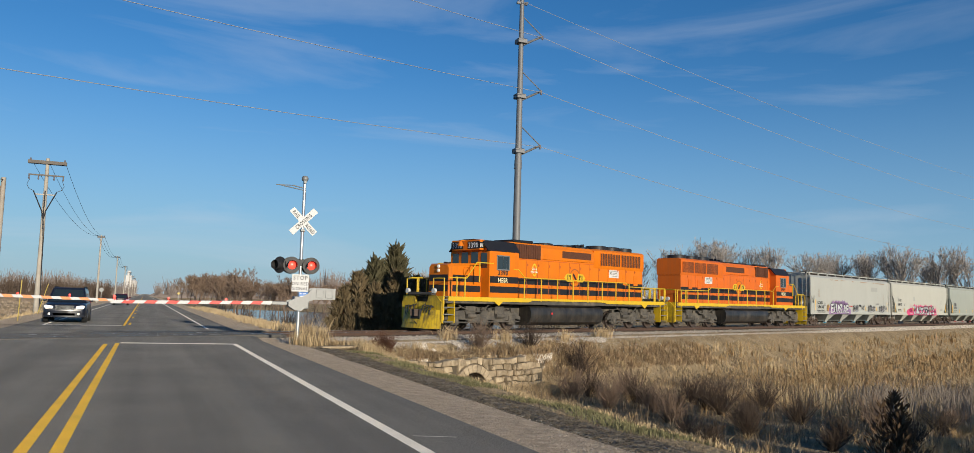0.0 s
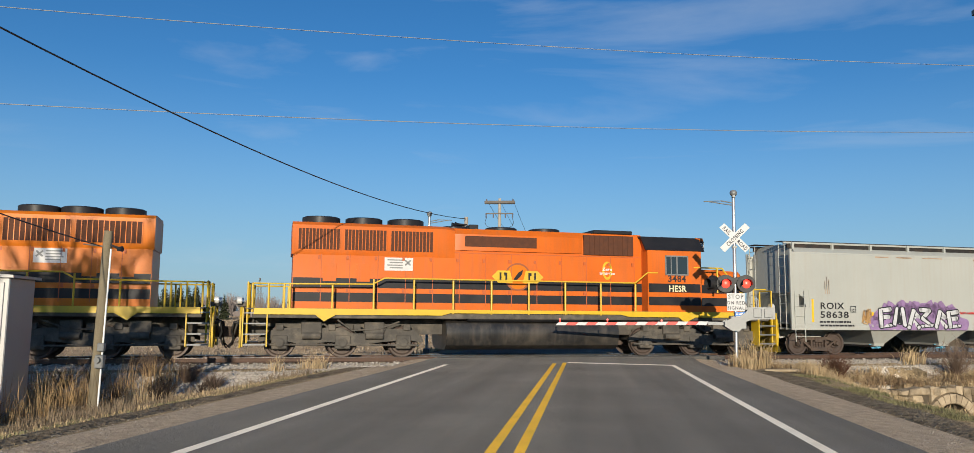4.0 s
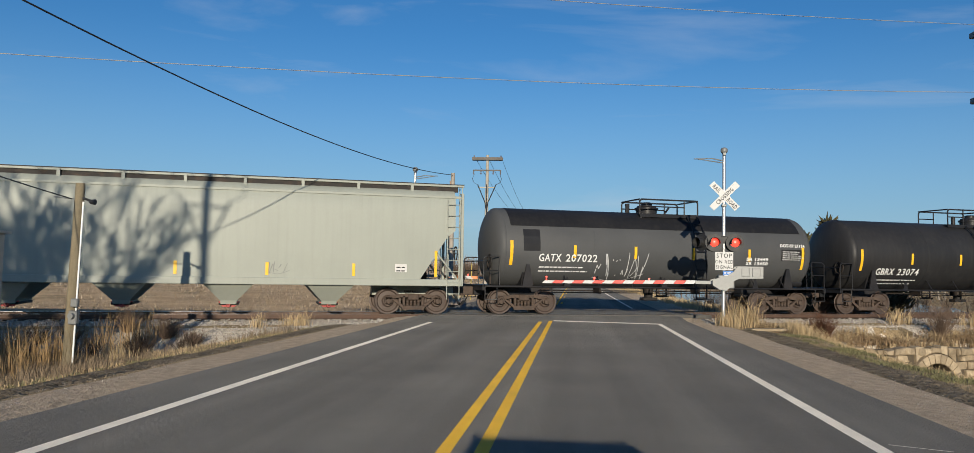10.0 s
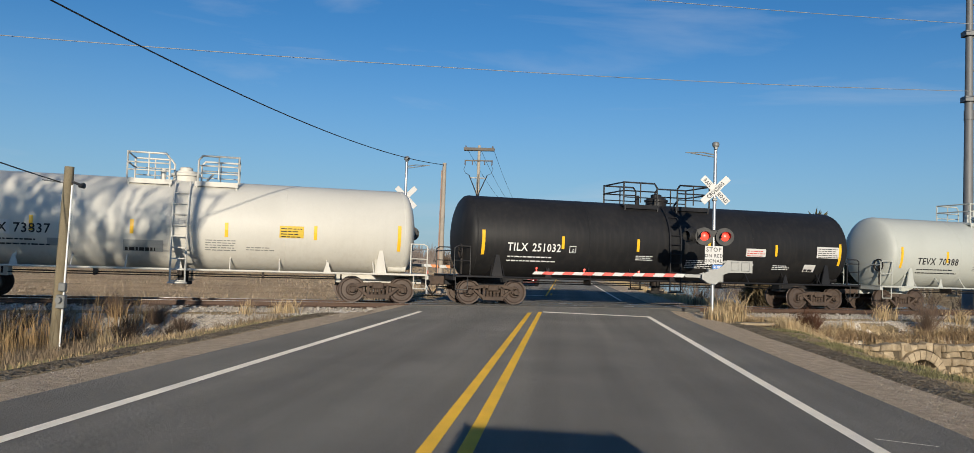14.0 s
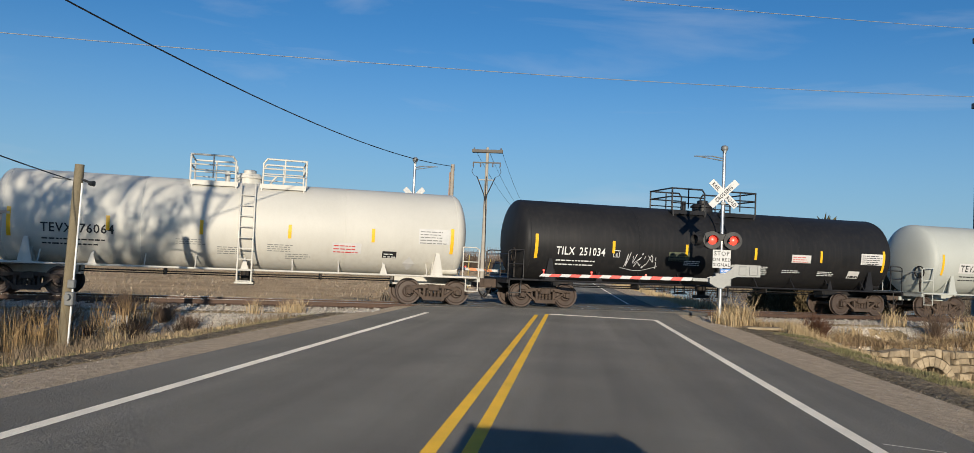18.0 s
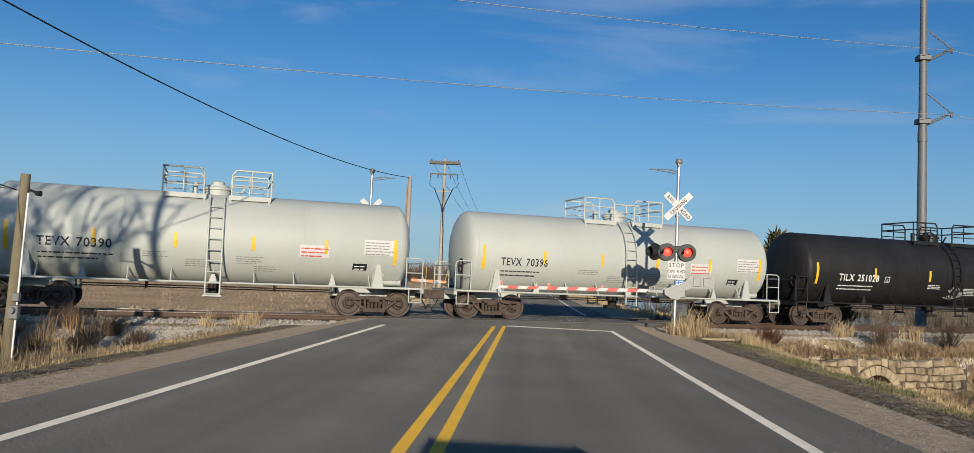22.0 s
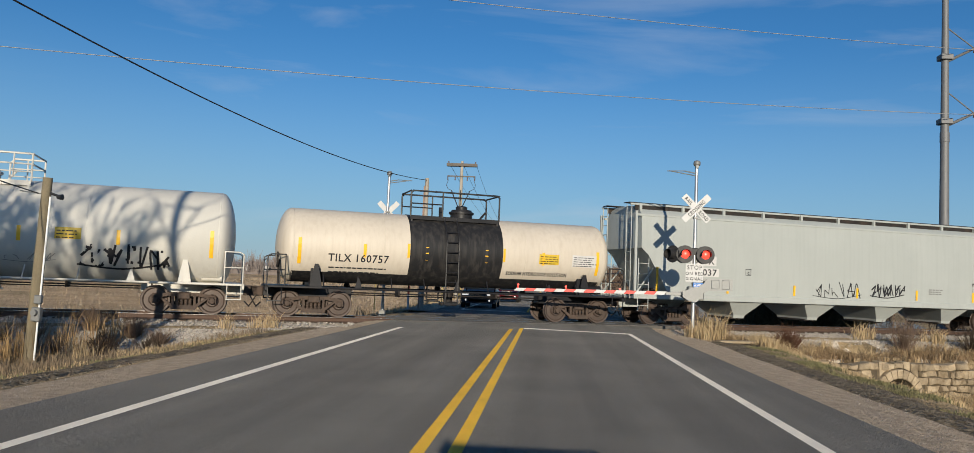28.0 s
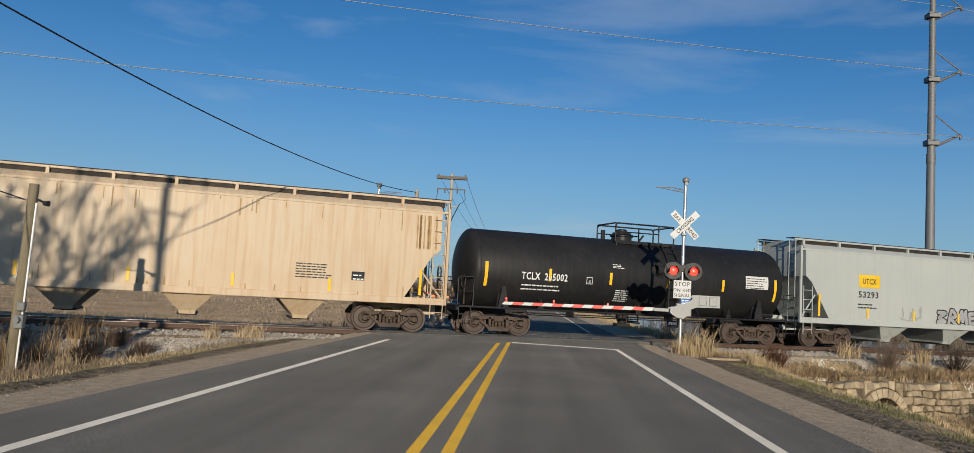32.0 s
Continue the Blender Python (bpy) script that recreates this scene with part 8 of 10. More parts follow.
# farm across the field
RED_BARN = mat("red_barn_boards", (0.33, 0.045, 0.035), 0.8, 0, 0.2, 0.6, 6, 0.2)
ROOF_G = mat("grey_metal_roof", (0.45, 0.45, 0.45), 0.5, 0.4, 0.1, 0.5, 6, 0.05)
ROOF_B = mat("brown_shingle_roof", (0.16, 0.10, 0.075), 0.9, 0, 0.2, 1, 8, 0.2)
SIDING = mat("pale_siding", (0.55, 0.53, 0.50), 0.7, 0, 0.08, 0.6, 6, 0.05)


def shed(name, x, y, w, d, hw, hr, wall, roof, label, turn=0, openings=()):
    o = thing(name, None, None, label, "building", at=pose(x, y, land(x, y), 0, 0, turn))
    part("wall", M().prism([(-w / 2, -0.3), (w / 2, -0.3), (w / 2, hw), (-w / 2, hw)], -d / 2, d / 2).prism([(-d / 2, hw), (d / 2, hw), (0, hr - 0.1)], -w / 2, w / 2, "x"), wall, o, flat=True)
    for s in (-1, 1):
        part("roof", M().prism([(s * (d / 2 + 0.3), hw - 0.12), (0, hr), (0, hr + 0.14), (s * (d / 2 + 0.34), hw + 0.02)], -w / 2 - 0.3, w / 2 + 0.3, "x"), roof, o, flat=True)
    for x0, x1, z0, z1 in openings:
        part("window", M().box(x0, x1, -d / 2 - 0.06, -d / 2 - 0.01, z0, z1), WHITE_STICKER, o, "white-framed opening", flat=True)
        part("pane", M().box(x0 + 0.15, x1 - 0.15, -d / 2 - 0.08, -d / 2 - 0.05, z0 + 0.15, z1 - 0.15), WINDOW, o, flat=True)
    return o


shed("barn", -142.8, 214.2, 9.2, 7, 2.6, 3.8, RED_BARN, ROOF_G, "low red barn with a pale metal roof", 33, ((-0.9, 0.9, 1.0, 2.0),))
shed("garden_shed", -132.5, 226.0, 3.0, 3.4, 2.1, 3.2, RED_BARN, RED_BARN, "small red gabled shed", 33)
shed("house", -163, 250, 16, 9, 3.6, 6.2, SIDING, ROOF_B, "farmhouse with a brown roof behind the barn", 33, ((-5, -3.5, 1.2, 2.6), (2, 3.5, 1.2, 2.6)))
shed("house", -146.7, 295, 11, 8, 2.8, 4.6, SIDING, ROOF_G, "pale low house among the trees", 28, ((-3.5, -2, 1.0, 2.2), (1, 2.5, 1.0, 2.2)))
shed("warehouse", -190, 560, 60, 30, 6, 8, SIDING, ROOF_G, "long pale warehouse on the horizon", 18)
con = [conifer(80 + k, 10.0, 2.6, 30, 14, 0.3) for k in range(2)]
cfirst = {}
for k, (x, y, h) in enumerate(((-150.1, 214, 9.4), (-147, 219, 10), (-145.0, 224, 9), (-140.4, 221, 9.6), (-138.0, 222, 9.8), (-131.3, 229, 10), (-129.4, 228, 10.8), (-127.2, 229, 11.2), (-125.3, 230, 10.4), (-123.3, 231, 11.9), (-121.0, 232, 11), (-119.0, 233, 11.9), (-111.7, 237, 8.4), (-126, 236, 11), (-122, 238, 11), (-133, 232, 9))):
    if k % 2 not in cfirst:
        cfirst[k % 2] = plant_tree("spruce_tree", con[k % 2], (BARK, NEEDLE), "dark green spruce in the farm's windbreak", pose(x, y, land(x, y)), "spruces by the barn")
        cfirst[k % 2].scale = (h / 10.0,) * 3
    else:
        o = copy_thing(cfirst[k % 2], pose(x, y, land(x, y), 0, 0, 50 * k))
        o.scale = (h / 10.0,) * 3
r = random.Random(14)
grove("tree", bt, [(-150 + r.uniform(-25, 45), 240 + r.uniform(-5, 25), r.uniform(9, 13)) for _ in range(10)], (BARK, BARK), "leafless tree by the farm", "bare trees by the farm", "bare_tree")
elev = thing("grain_elevator", None, None, "tall white grain elevator far down the road", "building", at=pose(-17.5, 948, 0))
part("tower", M().box(-3, 3, -4, 4, -0.5, 21, 0.2).box(-1.5, 1.5, -2, 2, 21, 26, 0.2), SIDING, elev)
part("silo", M().lathe([(0, 3.2), (15, 3.2), (17, 0.4)], "z", (5.5, 0, 0), 18), SIDING, elev)
pyl = thing("lattice_tower", None, None, "thin lattice radio tower on the horizon", "tower", at=pose(-234, 552, 0))
m = M()
for k in range(9):
    w0, w1, z0, z1 = 3.0 - 0.3 * k, 2.7 - 0.3 * k, 3 * k, 3 * k + 3
    for sx, sy in ((-1, -1), (1, -1), (1, 1), (-1, 1)):
        m.rod((sx * w0, sy * w0, z0), (sx * w1, sy * w1, z1), 0.14, n=4)
        m.rod((sx * w0, sy * w0, z0), (-sy * w1, sx * w1, z1), 0.09, n=4)
part("lattice", m, GALV, pyl, flat=True)

# the trees and shrubs behind the camera, whose shade falls on train and marsh
plant_tree("roadside_tree", bare_tree(91, 14.5, 5, 0.5, 0.32, 0.028), (BARK, BARK), "leafless tree beside the road behind", pose(-12.4, -7.0, land(-12.4, -7.0)))
plant_tree("roadside_tree", bare_tree(94, 15.5, 5, 0.55, 0.30, 0.03), (BARK, BARK), "tall leafless tree beside the road behind", pose(-10.9, -12.5, land(-10.9, -12.5)))
hedge = cedar(93, 7.3, 2.3, 5000, 0.6)
for k in range(10):
    x, y = 20.5 + 2.3 * k, -12.5 + 0.8 * math.sin(k * 2.1)
    if k == 0:
        hedge_first = plant_tree("roadside_cedar", hedge, (BARK, NEEDLE), "dense low cedar in the marsh behind", pose(x, y, land(x, y)), "cedars behind the marsh")
    else:
        copy_thing(hedge_first, pose(x, y, land(x, y), 0, 0, 53 * k))

# ---------------------------------------------------------------- signal cabinet, markers, signs
CAB = mat("weathered_cabinet_steel", (0.40, 0.39, 0.37), 0.5, 0.3, 0.06, 1.5, 40, 0.03)
cz = land(-13.4, 17.0)
cabinet = thing("signal_cabinet", None, None, "weathered silver steel signal cabinet standing in the weeds", "cabinet", at=pose(-13.75, 16.3, cz, 0, 0, 16))
part("body", M().box(-0.95, 0.95, -0.7, 0.7, 0.1, 3.15, 0.02), CAB, cabinet)
part("roof", M().prism([(-1.05, 3.15), (1.05, 3.15), (1.05, 3.21), (0, 3.27), (-1.05, 3.21)], -0.8, 0.8), CAB, cabinet)
part("door", M().box(-0.85, 0.85, -0.73, -0.70, 0.2, 3.05, 0.01), CAB, cabinet)
part("door_latch", M().box(0.6, 0.75, -0.77, -0.73, 1.2, 1.4, 0.01), GALV, cabinet)
part("footing", M().box(-0.9, 0.9, -0.65, 0.65, -0.6, 0.1), CONCRETE, cabinet)
post = thing("marker_post", None, None, "white marker post with a red top", "marker post", at=pose(-6.6, 38.6, -0.1))
part("post", M().lathe([(-0.3, 0.05), (0.85, 0.05)], "z", (0, 0, 0), 10), SIGN_W, post)
part("cap", M().lathe([(0.85, 0.052), (1.25, 0.052), (1.28, 0.02)], "z", (0, 0, 0), 10), GATE_RED, post)
YEL_GUARD = mat("yellow_plastic_guard", (0.48, 0.36, 0.08), 0.5, 0, 0.05)
for x, y, lean in ((-6.0, 46.5, 0.05), (-6.8, 61.5, 0.6), (-9.4, 44.0, 0.0)):
    g = M().rod((0, 0, -0.2), (lean, 0, 2.2), 0.024)
    thing("guy_guard", g, YEL_GUARD, "thin yellow guy-wire guard", "marker", at=pose(x, y, land(x, y)))
sg = thing("road_sign", None, None, "round grey-backed road sign on a post", "road sign", at=pose(-6.9, 150, land(-6.9, 150)))
part("post", M().box(-0.04, 0.04, -0.04, 0.04, -0.3, 2.2), GALV, sg)
part("plate", M().lathe([(-0.06, 0.36), (-0.04, 0.36)], "y", (0, 0, 2.2), 24), GALV, sg)
sg = thing("road_sign", None, None, "small yellow warning sign on a post", "road sign", at=pose(5.9, 165, land(5.9, 165)))
part("post", M().box(-0.04, 0.04, -0.04, 0.04, -0.3, 2.0), GALV, sg)
part("plate", M().prism([(0, 1.7), (0.3, 2.0), (0, 2.3), (-0.3, 2.0)], -0.06, -0.04), YEL_GUARD, sg)


# ---------------------------------------------------------------- road vehicles
CHROME = mat("chrome", (0.42, 0.42, 0.43), 0.2, 1.0, 0.03, 5, 40, 0.0)
LIGHT_ON = mat("headlight_on", (1.0, 0.93, 0.80), 0.2, 0, 0.02, 5, 40, 0.0, emit=0.75)
TAIL_RED = mat("tail_light", (0.45, 0.01, 0.01), 0.2, 0, 0.05, 5, 40, 0.0)


def vehicle(name, paint, label, category, L, W, Hh, suv, lights):
    """A passenger vehicle, front towards -y."""
    o = thing(name, None, None, label, category)
    hl, hw = L / 2, W / 2
    belt = 0.60 * Hh if suv else 0.62 * Hh
    hood = 0.58 * Hh
    body = M()
    secs = []
    for y, z0, z1, k in ((-hl, 0.36, hood * 0.70, 0.80), (-hl + 0.06, 0.30, hood * 0.82, 0.90), (-hl + 0.16, 0.28, hood * 0.89, 0.96), (-hl + 0.5, 0.27, hood * 0.96, 1.0), (-hl + 1.15, 0.28, hood, 1.0), (0, 0.27, belt, 1.0), (hl - 0.9, 0.28, belt + 0.02, 1.0), (hl - 0.12, 0.32, belt, 0.96), (hl, 0.45, belt - 0.12, 0.88)):
        w = hw * k
        secs.append([(-w * 0.93, y, z0), (-w, y, z0 + 0.13), (-w, y, z1 - 0.20), (-w * 0.965, y, z1 - 0.09), (-w * 0.86, y, z1 - 0.02), (-w * 0.5, y, z1 + 0.015), (w * 0.5, y, z1 + 0.015), (w * 0.86, y, z1 - 0.02), (w * 0.965, y, z1 - 0.09), (w, y, z1 - 0.20), (w, y, z0 + 0.13), (w * 0.93, y, z0)])
    body.loft(secs)
    part("body", body, paint, o)
    cab = M()
    rear = hl - 0.15 if suv else hl - 0.95
    y0, y1, y2, y3 = -hl + 1.2, -hl + 2.0, (rear - 0.35), rear
    lo, hi = hw * 0.92, hw * 0.76
    cab.loft([[(-lo, y0, belt - 0.05), (lo, y0, belt - 0.05), (lo, y3, belt - 0.05), (-lo, y3, belt - 0.05)], [(-hi, y1, Hh - 0.06), (hi, y1, Hh - 0.06), (hi, y2, Hh - 0.06), (-hi, y2, Hh - 0.06)], [(-hi * 0.9, y1 + 0.12, Hh), (hi * 0.9, y1 + 0.12, Hh), (hi * 0.9, y2 - 0.12, Hh), (-hi * 0.9, y2 - 0.12, Hh)]])
    cabp = part("cabin", cab, paint, o)
    mix = lambda a, b, t: tuple(x + (y - x) * t for x, y in zip(a, b))
    A, B_, C, D = (-lo, y0, belt - 0.05), (lo, y0, belt - 0.05), (-hi, y1, Hh - 0.06), (hi, y1, Hh - 0.06)
    q = [mix(mix(A, B_, u), mix(C, D, u), v) for u, v in ((0.05, 0.08), (0.95, 0.08), (0.93, 0.92), (0.07, 0.92))]
    nrm = Vector((0, -0.012, 0.008))
    part("windshield", M().poly([Vector(p) + nrm for p in q], [(0, 1, 2, 3)]), WINDOW, cabp, flat=True)
    for s in (-1, 1):
        E_, F_, G_, I_ = (s * lo, y0, belt - 0.05), (s * lo, y3, belt - 0.05), (s * hi, y1, Hh - 0.06), (s * hi, y2, Hh - 0.06)
        for u0, u1 in ((0.14, 0.40), (0.43, 0.68), (0.71, 0.93)):
            q = [Vector(mix(mix(E_, F_, u), mix(G_, I_, u), v)) + Vector((s * 0.012, 0, 0.003)) for u, v in ((u0, 0.1), (u1, 0.1), (u1, 0.88), (max(u0, 0.16), 0.88))]
            part("side_glass", M().poly(q, [(0, 1, 2, 3)]), WINDOW, cabp, flat=True)
        part("mirror", M().box(min(s * hw, s * (hw + 0.2)), max(s * hw, s * (hw + 0.2)), -hl + 1.75, -hl + 1.87, belt, belt + 0.17, 0.03), paint, o)
        part("headlight", M().prism([(s * hw * 0.52, hood * 0.70), (s * hw * 0.86, hood * 0.68), (s * hw * 0.92, hood * 0.80), (s * hw * 0.84, hood * 0.86), (s * hw * 0.52, hood * 0.80)], -hl - 0.015, -hl + 0.25), LIGHT_ON if lights else CHROME, o, "lit headlight" if lights else "")
        part("fog_light", M().lathe([(-hl - 0.06, 0.055), (-hl + 0.1, 0.055)], "y", (s * hw * 0.66, 0, 0.46), 12), LIGHT_ON if lights else CHROME, o)
        part("tail_light", M().box(min(s * hw * 0.72, s * hw * 0.93), max(s * hw * 0.72, s * hw * 0.93), hl - 0.1, hl + 0.01, belt - 0.32, belt - 0.02, 0.02), TAIL_RED, o)
        for y in (-hl + 0.92, hl - 0.95):
            w = part("wheel", M().lathe([(-0.11, 0.24), (-0.12, 0.33), (-0.08, 0.36), (0.08, 0.36), (0.12, 0.33), (0.11, 0.24)], "x", (s * (hw - 0.10), y, 0.36), 22), RUBBER, o)
            part("rim", M().lathe([(s * 0.115 - 0.01, 0.23), (s * 0.115 + 0.01, 0.22), (s * 0.12, 0.05)], "x", (s * (hw - 0.10), y, 0.36), 18), CHROME, w)
    if suv:
        for s in (-1, 1):
            part("roof_bar", M().pipe([(s * hi * 0.93, y1 + 0.15, Hh - 0.03), (s * hi * 0.93, y1 + 0.3, Hh + 0.05), (s * hi * 0.93, y2 - 0.3, Hh + 0.05), (s * hi * 0.93, y2 - 0.15, Hh - 0.03)], 0.02, 6), RUBBER, cabp)
    g = M()
    for k in range(4):
        g.box(-hw * 0.42, hw * 0.42, -hl - 0.03, -hl + 0.1, 0.68 + k * 0.055, 0.70 + k * 0.055)
    gr = part("grille", g, CHROME, o, "chrome slatted grille")
    part("grille_back", M().box(-hw * 0.45, hw * 0.45, -hl - 0.01, -hl + 0.1, 0.65, 0.90, 0.02), RUBBER, o, flat=True)
    part("bumper", M().loft([[(a, yy, z) for a, yy in ((-hw * 0.97, -hl + 0.4), (-hw * 0.9, -hl + 0.06), (-hw * 0.6, -hl - 0.07), (hw * 0.6, -hl - 0.07), (hw * 0.9, -hl + 0.06), (hw * 0.97, -hl + 0.4))] for z in (0.30, 0.36, 0.56, 0.62)]), paint, o)
    part("lower_intake", M().box(-hw * 0.5, hw * 0.5, -hl - 0.07, -hl, 0.38, 0.50), RUBBER, o, flat=True)
    part("number_plate", M().box(-0.16, 0.16, -hl - 0.08, -hl - 0.06, 0.50, 0.62), RUBBER, o, flat=True)
    return o


NAVY = mat("dark_navy_car_paint", (0.012, 0.014, 0.022), 0.3, 0.0, 0.05, 1, 30, 0.0, coat=0.3)
MAROON = mat("maroon_car_paint", (0.13, 0.012, 0.015), 0.2, 0.2, 0.05, 1, 30, 0.0, coat=0.8)
SILVER = mat("grey_car_paint", (0.2, 0.2, 0.21), 0.25, 0.5, 0.05, 1, 30, 0.0, coat=0.6)
suv_a = vehicle("suv", NAVY, "dark navy sport utility vehicle waiting with headlights on", "car", 4.85, 1.98, 1.80, True, True)
suv_a.matrix_world = pose(-3.75, 47.1, 0.02)
car_b = vehicle("car", MAROON, "maroon car stopping behind the waiting vehicle", "car", 4.7, 1.85, 1.5, False, True)
own = vehicle("suv", SILVER, "grey vehicle stopped in the near lane", "car", 4.7, 1.9, 1.85, True, False)

# ---------------------------------------------------------------- lettering, stickers and graffiti on the train
PINK = mat("pink_spray", (0.55, 0.06, 0.16), 0.6, 0, 0.3, 2.5, 20, 0.0)
PINK2 = mat("pale_pink_spray", (0.55, 0.28, 0.30), 0.6, 0, 0.3, 2.5, 20, 0.0)
PURPLE = mat("purple_spray", (0.26, 0.16, 0.30), 0.6, 0, 0.25, 2.5, 20, 0.0)
ORANGE_SPRAY = mat("orange_spray", (0.50, 0.30, 0.12), 0.6, 0, 0.3, 2.5, 20, 0.0)
SPRAY_W = mat("white_spray", (0.52, 0.52, 0.52), 0.6, 0, 0.15, 3, 20, 0.0)
SPRAY_G = mat("silver_grey_spray", (0.32, 0.32, 0.32), 0.6, 0, 0.25, 3, 20, 0.0)
SPRAY_RED = mat("red_spray", (0.45, 0.05, 0.06), 0.6, 0, 0.2, 3, 20, 0.0)
YELLOW_STICKER = mat("yellow_placard", (0.62, 0.42, 0.03), 0.5, 0, 0.05, 4, 30, 0.0)
PALE_GREY = mat("faded_grey_patch", (0.30, 0.31, 0.30), 0.6, 0, 0.12, 3, 30, 0.0)


def fit_text(o, surf, string, x0, x1, z, size, ink, back=None, bold=0.006):
    me = text_mesh(string, size, ink, 1.1, 1.0, bold)
    xs = [v.co.x for v in me.vertices]
    a, b = min(xs), max(xs)
    for v in me.vertices:
        v.co.x = (v.co.x - a) / (b - a) * (x1 - x0)
    if back:
        part("marking_panel", patch(M(), x0 - 0.08, x1 + 0.08, z - 0.07, z + size + 0.07, surf, 0.006, 3), back, o, flat=True)
    part("lettering", on_side(me, x0, z, surf, 0.010), None, o)


def marks(o, surf, a, b, x0, x1, z, size, ink, back=None, seed=0, split=0.36):
    """Reporting mark and number on one line, with two weight lines below."""
    xm = x0 + (x1 - x0) * split
    fit_text(o, surf, a, x0, xm, z, size, ink, back)
    fit_text(o, surf, b, xm + 0.18, x1, z, size, ink)
    bars(2, ink, o, x0 + 0.04, z - 0.24, (x1 - x0) * 1.0, surf, 0.045, 0.15, seed)


def sticker(o, surf, x0, x1, z0, z1, material, ink, rows, seed, label="printed sticker", name="sticker"):
    p = part(name, patch(M(), x0, x1, z0, z1, surf, 0.007, 3), material, o, label, flat=True)
    if rows:
        g = (z1 - z0 - 0.04) / rows
        bars(rows, ink, p, x0 + 0.05, z1 - 0.02 - g, x1 - x0 - 0.10, surf, g * 0.34, g, seed, proud=0.011)
    return p


def ribbon(m, pts, w, surf, proud):
    """A brush stroke laid on a car's side; pts are (x, z)."""
    for (xa, za), (xb, zb) in zip(pts, pts[1:]):
        dx, dz = xb - xa, zb - za
        ln = math.hypot(dx, dz) or 1e-6
        nx, nz = -dz / ln * w / 2, dx / ln * w / 2
        ex, ez = dx / ln * w * 0.3, dz / ln * w * 0.3
        q = [(xa - ex + nx, za - ez + nz), (xa - ex - nx, za - ez - nz), (xb + ex - nx, zb + ez - nz), (xb + ex + nx, zb + ez + nz)]
        m.poly([(x, surf(z) - proud, z) for x, z in q], [(0, 1, 2, 3)])


def curve_through(pts, n=5):
    """A smooth line through the points."""
    out = []
    for k in range(len(pts) - 1):
        p0, p1, p2, p3 = pts[max(0, k - 1)], pts[k], pts[k + 1], pts[min(len(pts) - 1, k + 2)]
        for j in range(n):
            t = j / n
            out.append(tuple(0.5 * (2 * b + (c - a) * t + (2 * a - 5 * b + 4 * c - d) * t * t + (3 * b - a - 3 * c + d) * t ** 3) for a, b, c, d in zip(p0, p1, p2, p3)))
    return out + [pts[-1]]


def scrawl(o, surf, x0, x1, z0, z1, ink, n, seed, w=0.035, label="spray-painted tag", slant=0.1):
    """An illegible tag: quick up-and-down strokes that run into one another, and a loose flourish."""
    r = random.Random(seed)
    m = M()
    step = (x1 - x0) / n
    for k in range(n):
        xa = x0 + step * k
        pts, up = [], r.random() < 0.5
        for j in range(r.randint(3, 6)):
            zz = (z0 + (z1 - z0) * (r.uniform(0.72, 1.0) if up else r.uniform(0.0, 0.25))) if r.random() < 0.75 else z0 + (z1 - z0) * r.uniform(0.35, 0.6)
            pts.append((xa + step * r.uniform(-0.15, 1.15) + slant * (zz - z0), zz))
            up = not up
        ribbon(m, curve_through(pts) if r.random() < 0.7 else pts, w * r.uniform(0.8, 1.2), surf, 0.012)
    ribbon(m, curve_through([(x0 - step * 0.2, z0 + (z1 - z0) * 0.1), ((x0 + x1) / 2, z0 - (z1 - z0) * 0.04), (x1 + step * 0.1, z0 + (z1 - z0) * 0.25)], 6), w * 0.8, surf, 0.012)
    return part("graffiti_tag", m, ink, o, label, flat=True, kind="stuff")


STROKES = {   # fat letters, drawn in a unit box
    "J": [[(0.1, 1), (0.95, 1)], [(0.62, 1), (0.62, 0.35), (0.5, 0.08), (0.25, 0.05), (0.08, 0.28)]],
    "A": [[(0.08, 0), (0.5, 1), (0.92, 0)], [(0.3, 0.32), (0.72, 0.32)]],
    "C": [[(0.9, 0.82), (0.6, 1), (0.28, 0.85), (0.12, 0.5), (0.28, 0.12), (0.6, 0), (0.92, 0.2)]],
    "K": [[(0.15, 0), (0.15, 1)], [(0.88, 1), (0.2, 0.45), (0.95, 0)]],
    "S": [[(0.88, 0.85), (0.55, 1), (0.18, 0.8), (0.5, 0.52), (0.85, 0.25), (0.5, 0.0), (0.12, 0.15)]],
    "B": [[(0.15, 0), (0.15, 1), (0.7, 0.92), (0.72, 0.6), (0.2, 0.5), (0.8, 0.38), (0.78, 0.08), (0.15, 0)]],
    "O": [[(0.5, 1), (0.15, 0.8), (0.1, 0.35), (0.45, 0.0), (0.85, 0.2), (0.9, 0.7), (0.5, 1)]],
    "1": [[(0.05, 0.1), (0.3, 1), (0.5, 0.2), (0.75, 1), (0.95, 0.05)]],      # jagged shapes that stand for no letter
    "2": [[(0.1, 0.95), (0.85, 0.9), (0.2, 0.45), (0.9, 0.1), (0.1, 0.05)]],
    "3": [[(0.15, 0.0), (0.1, 0.9), (0.9, 0.98)], [(0.15, 0.5), (0.8, 0.55)], [(0.12, 0.02), (0.95, 0.1)]],
    "4": [[(0.1, 0.0), (0.5, 0.95), (0.95, 0.6), (0.45, 0.4), (0.95, 0.0)]],
}


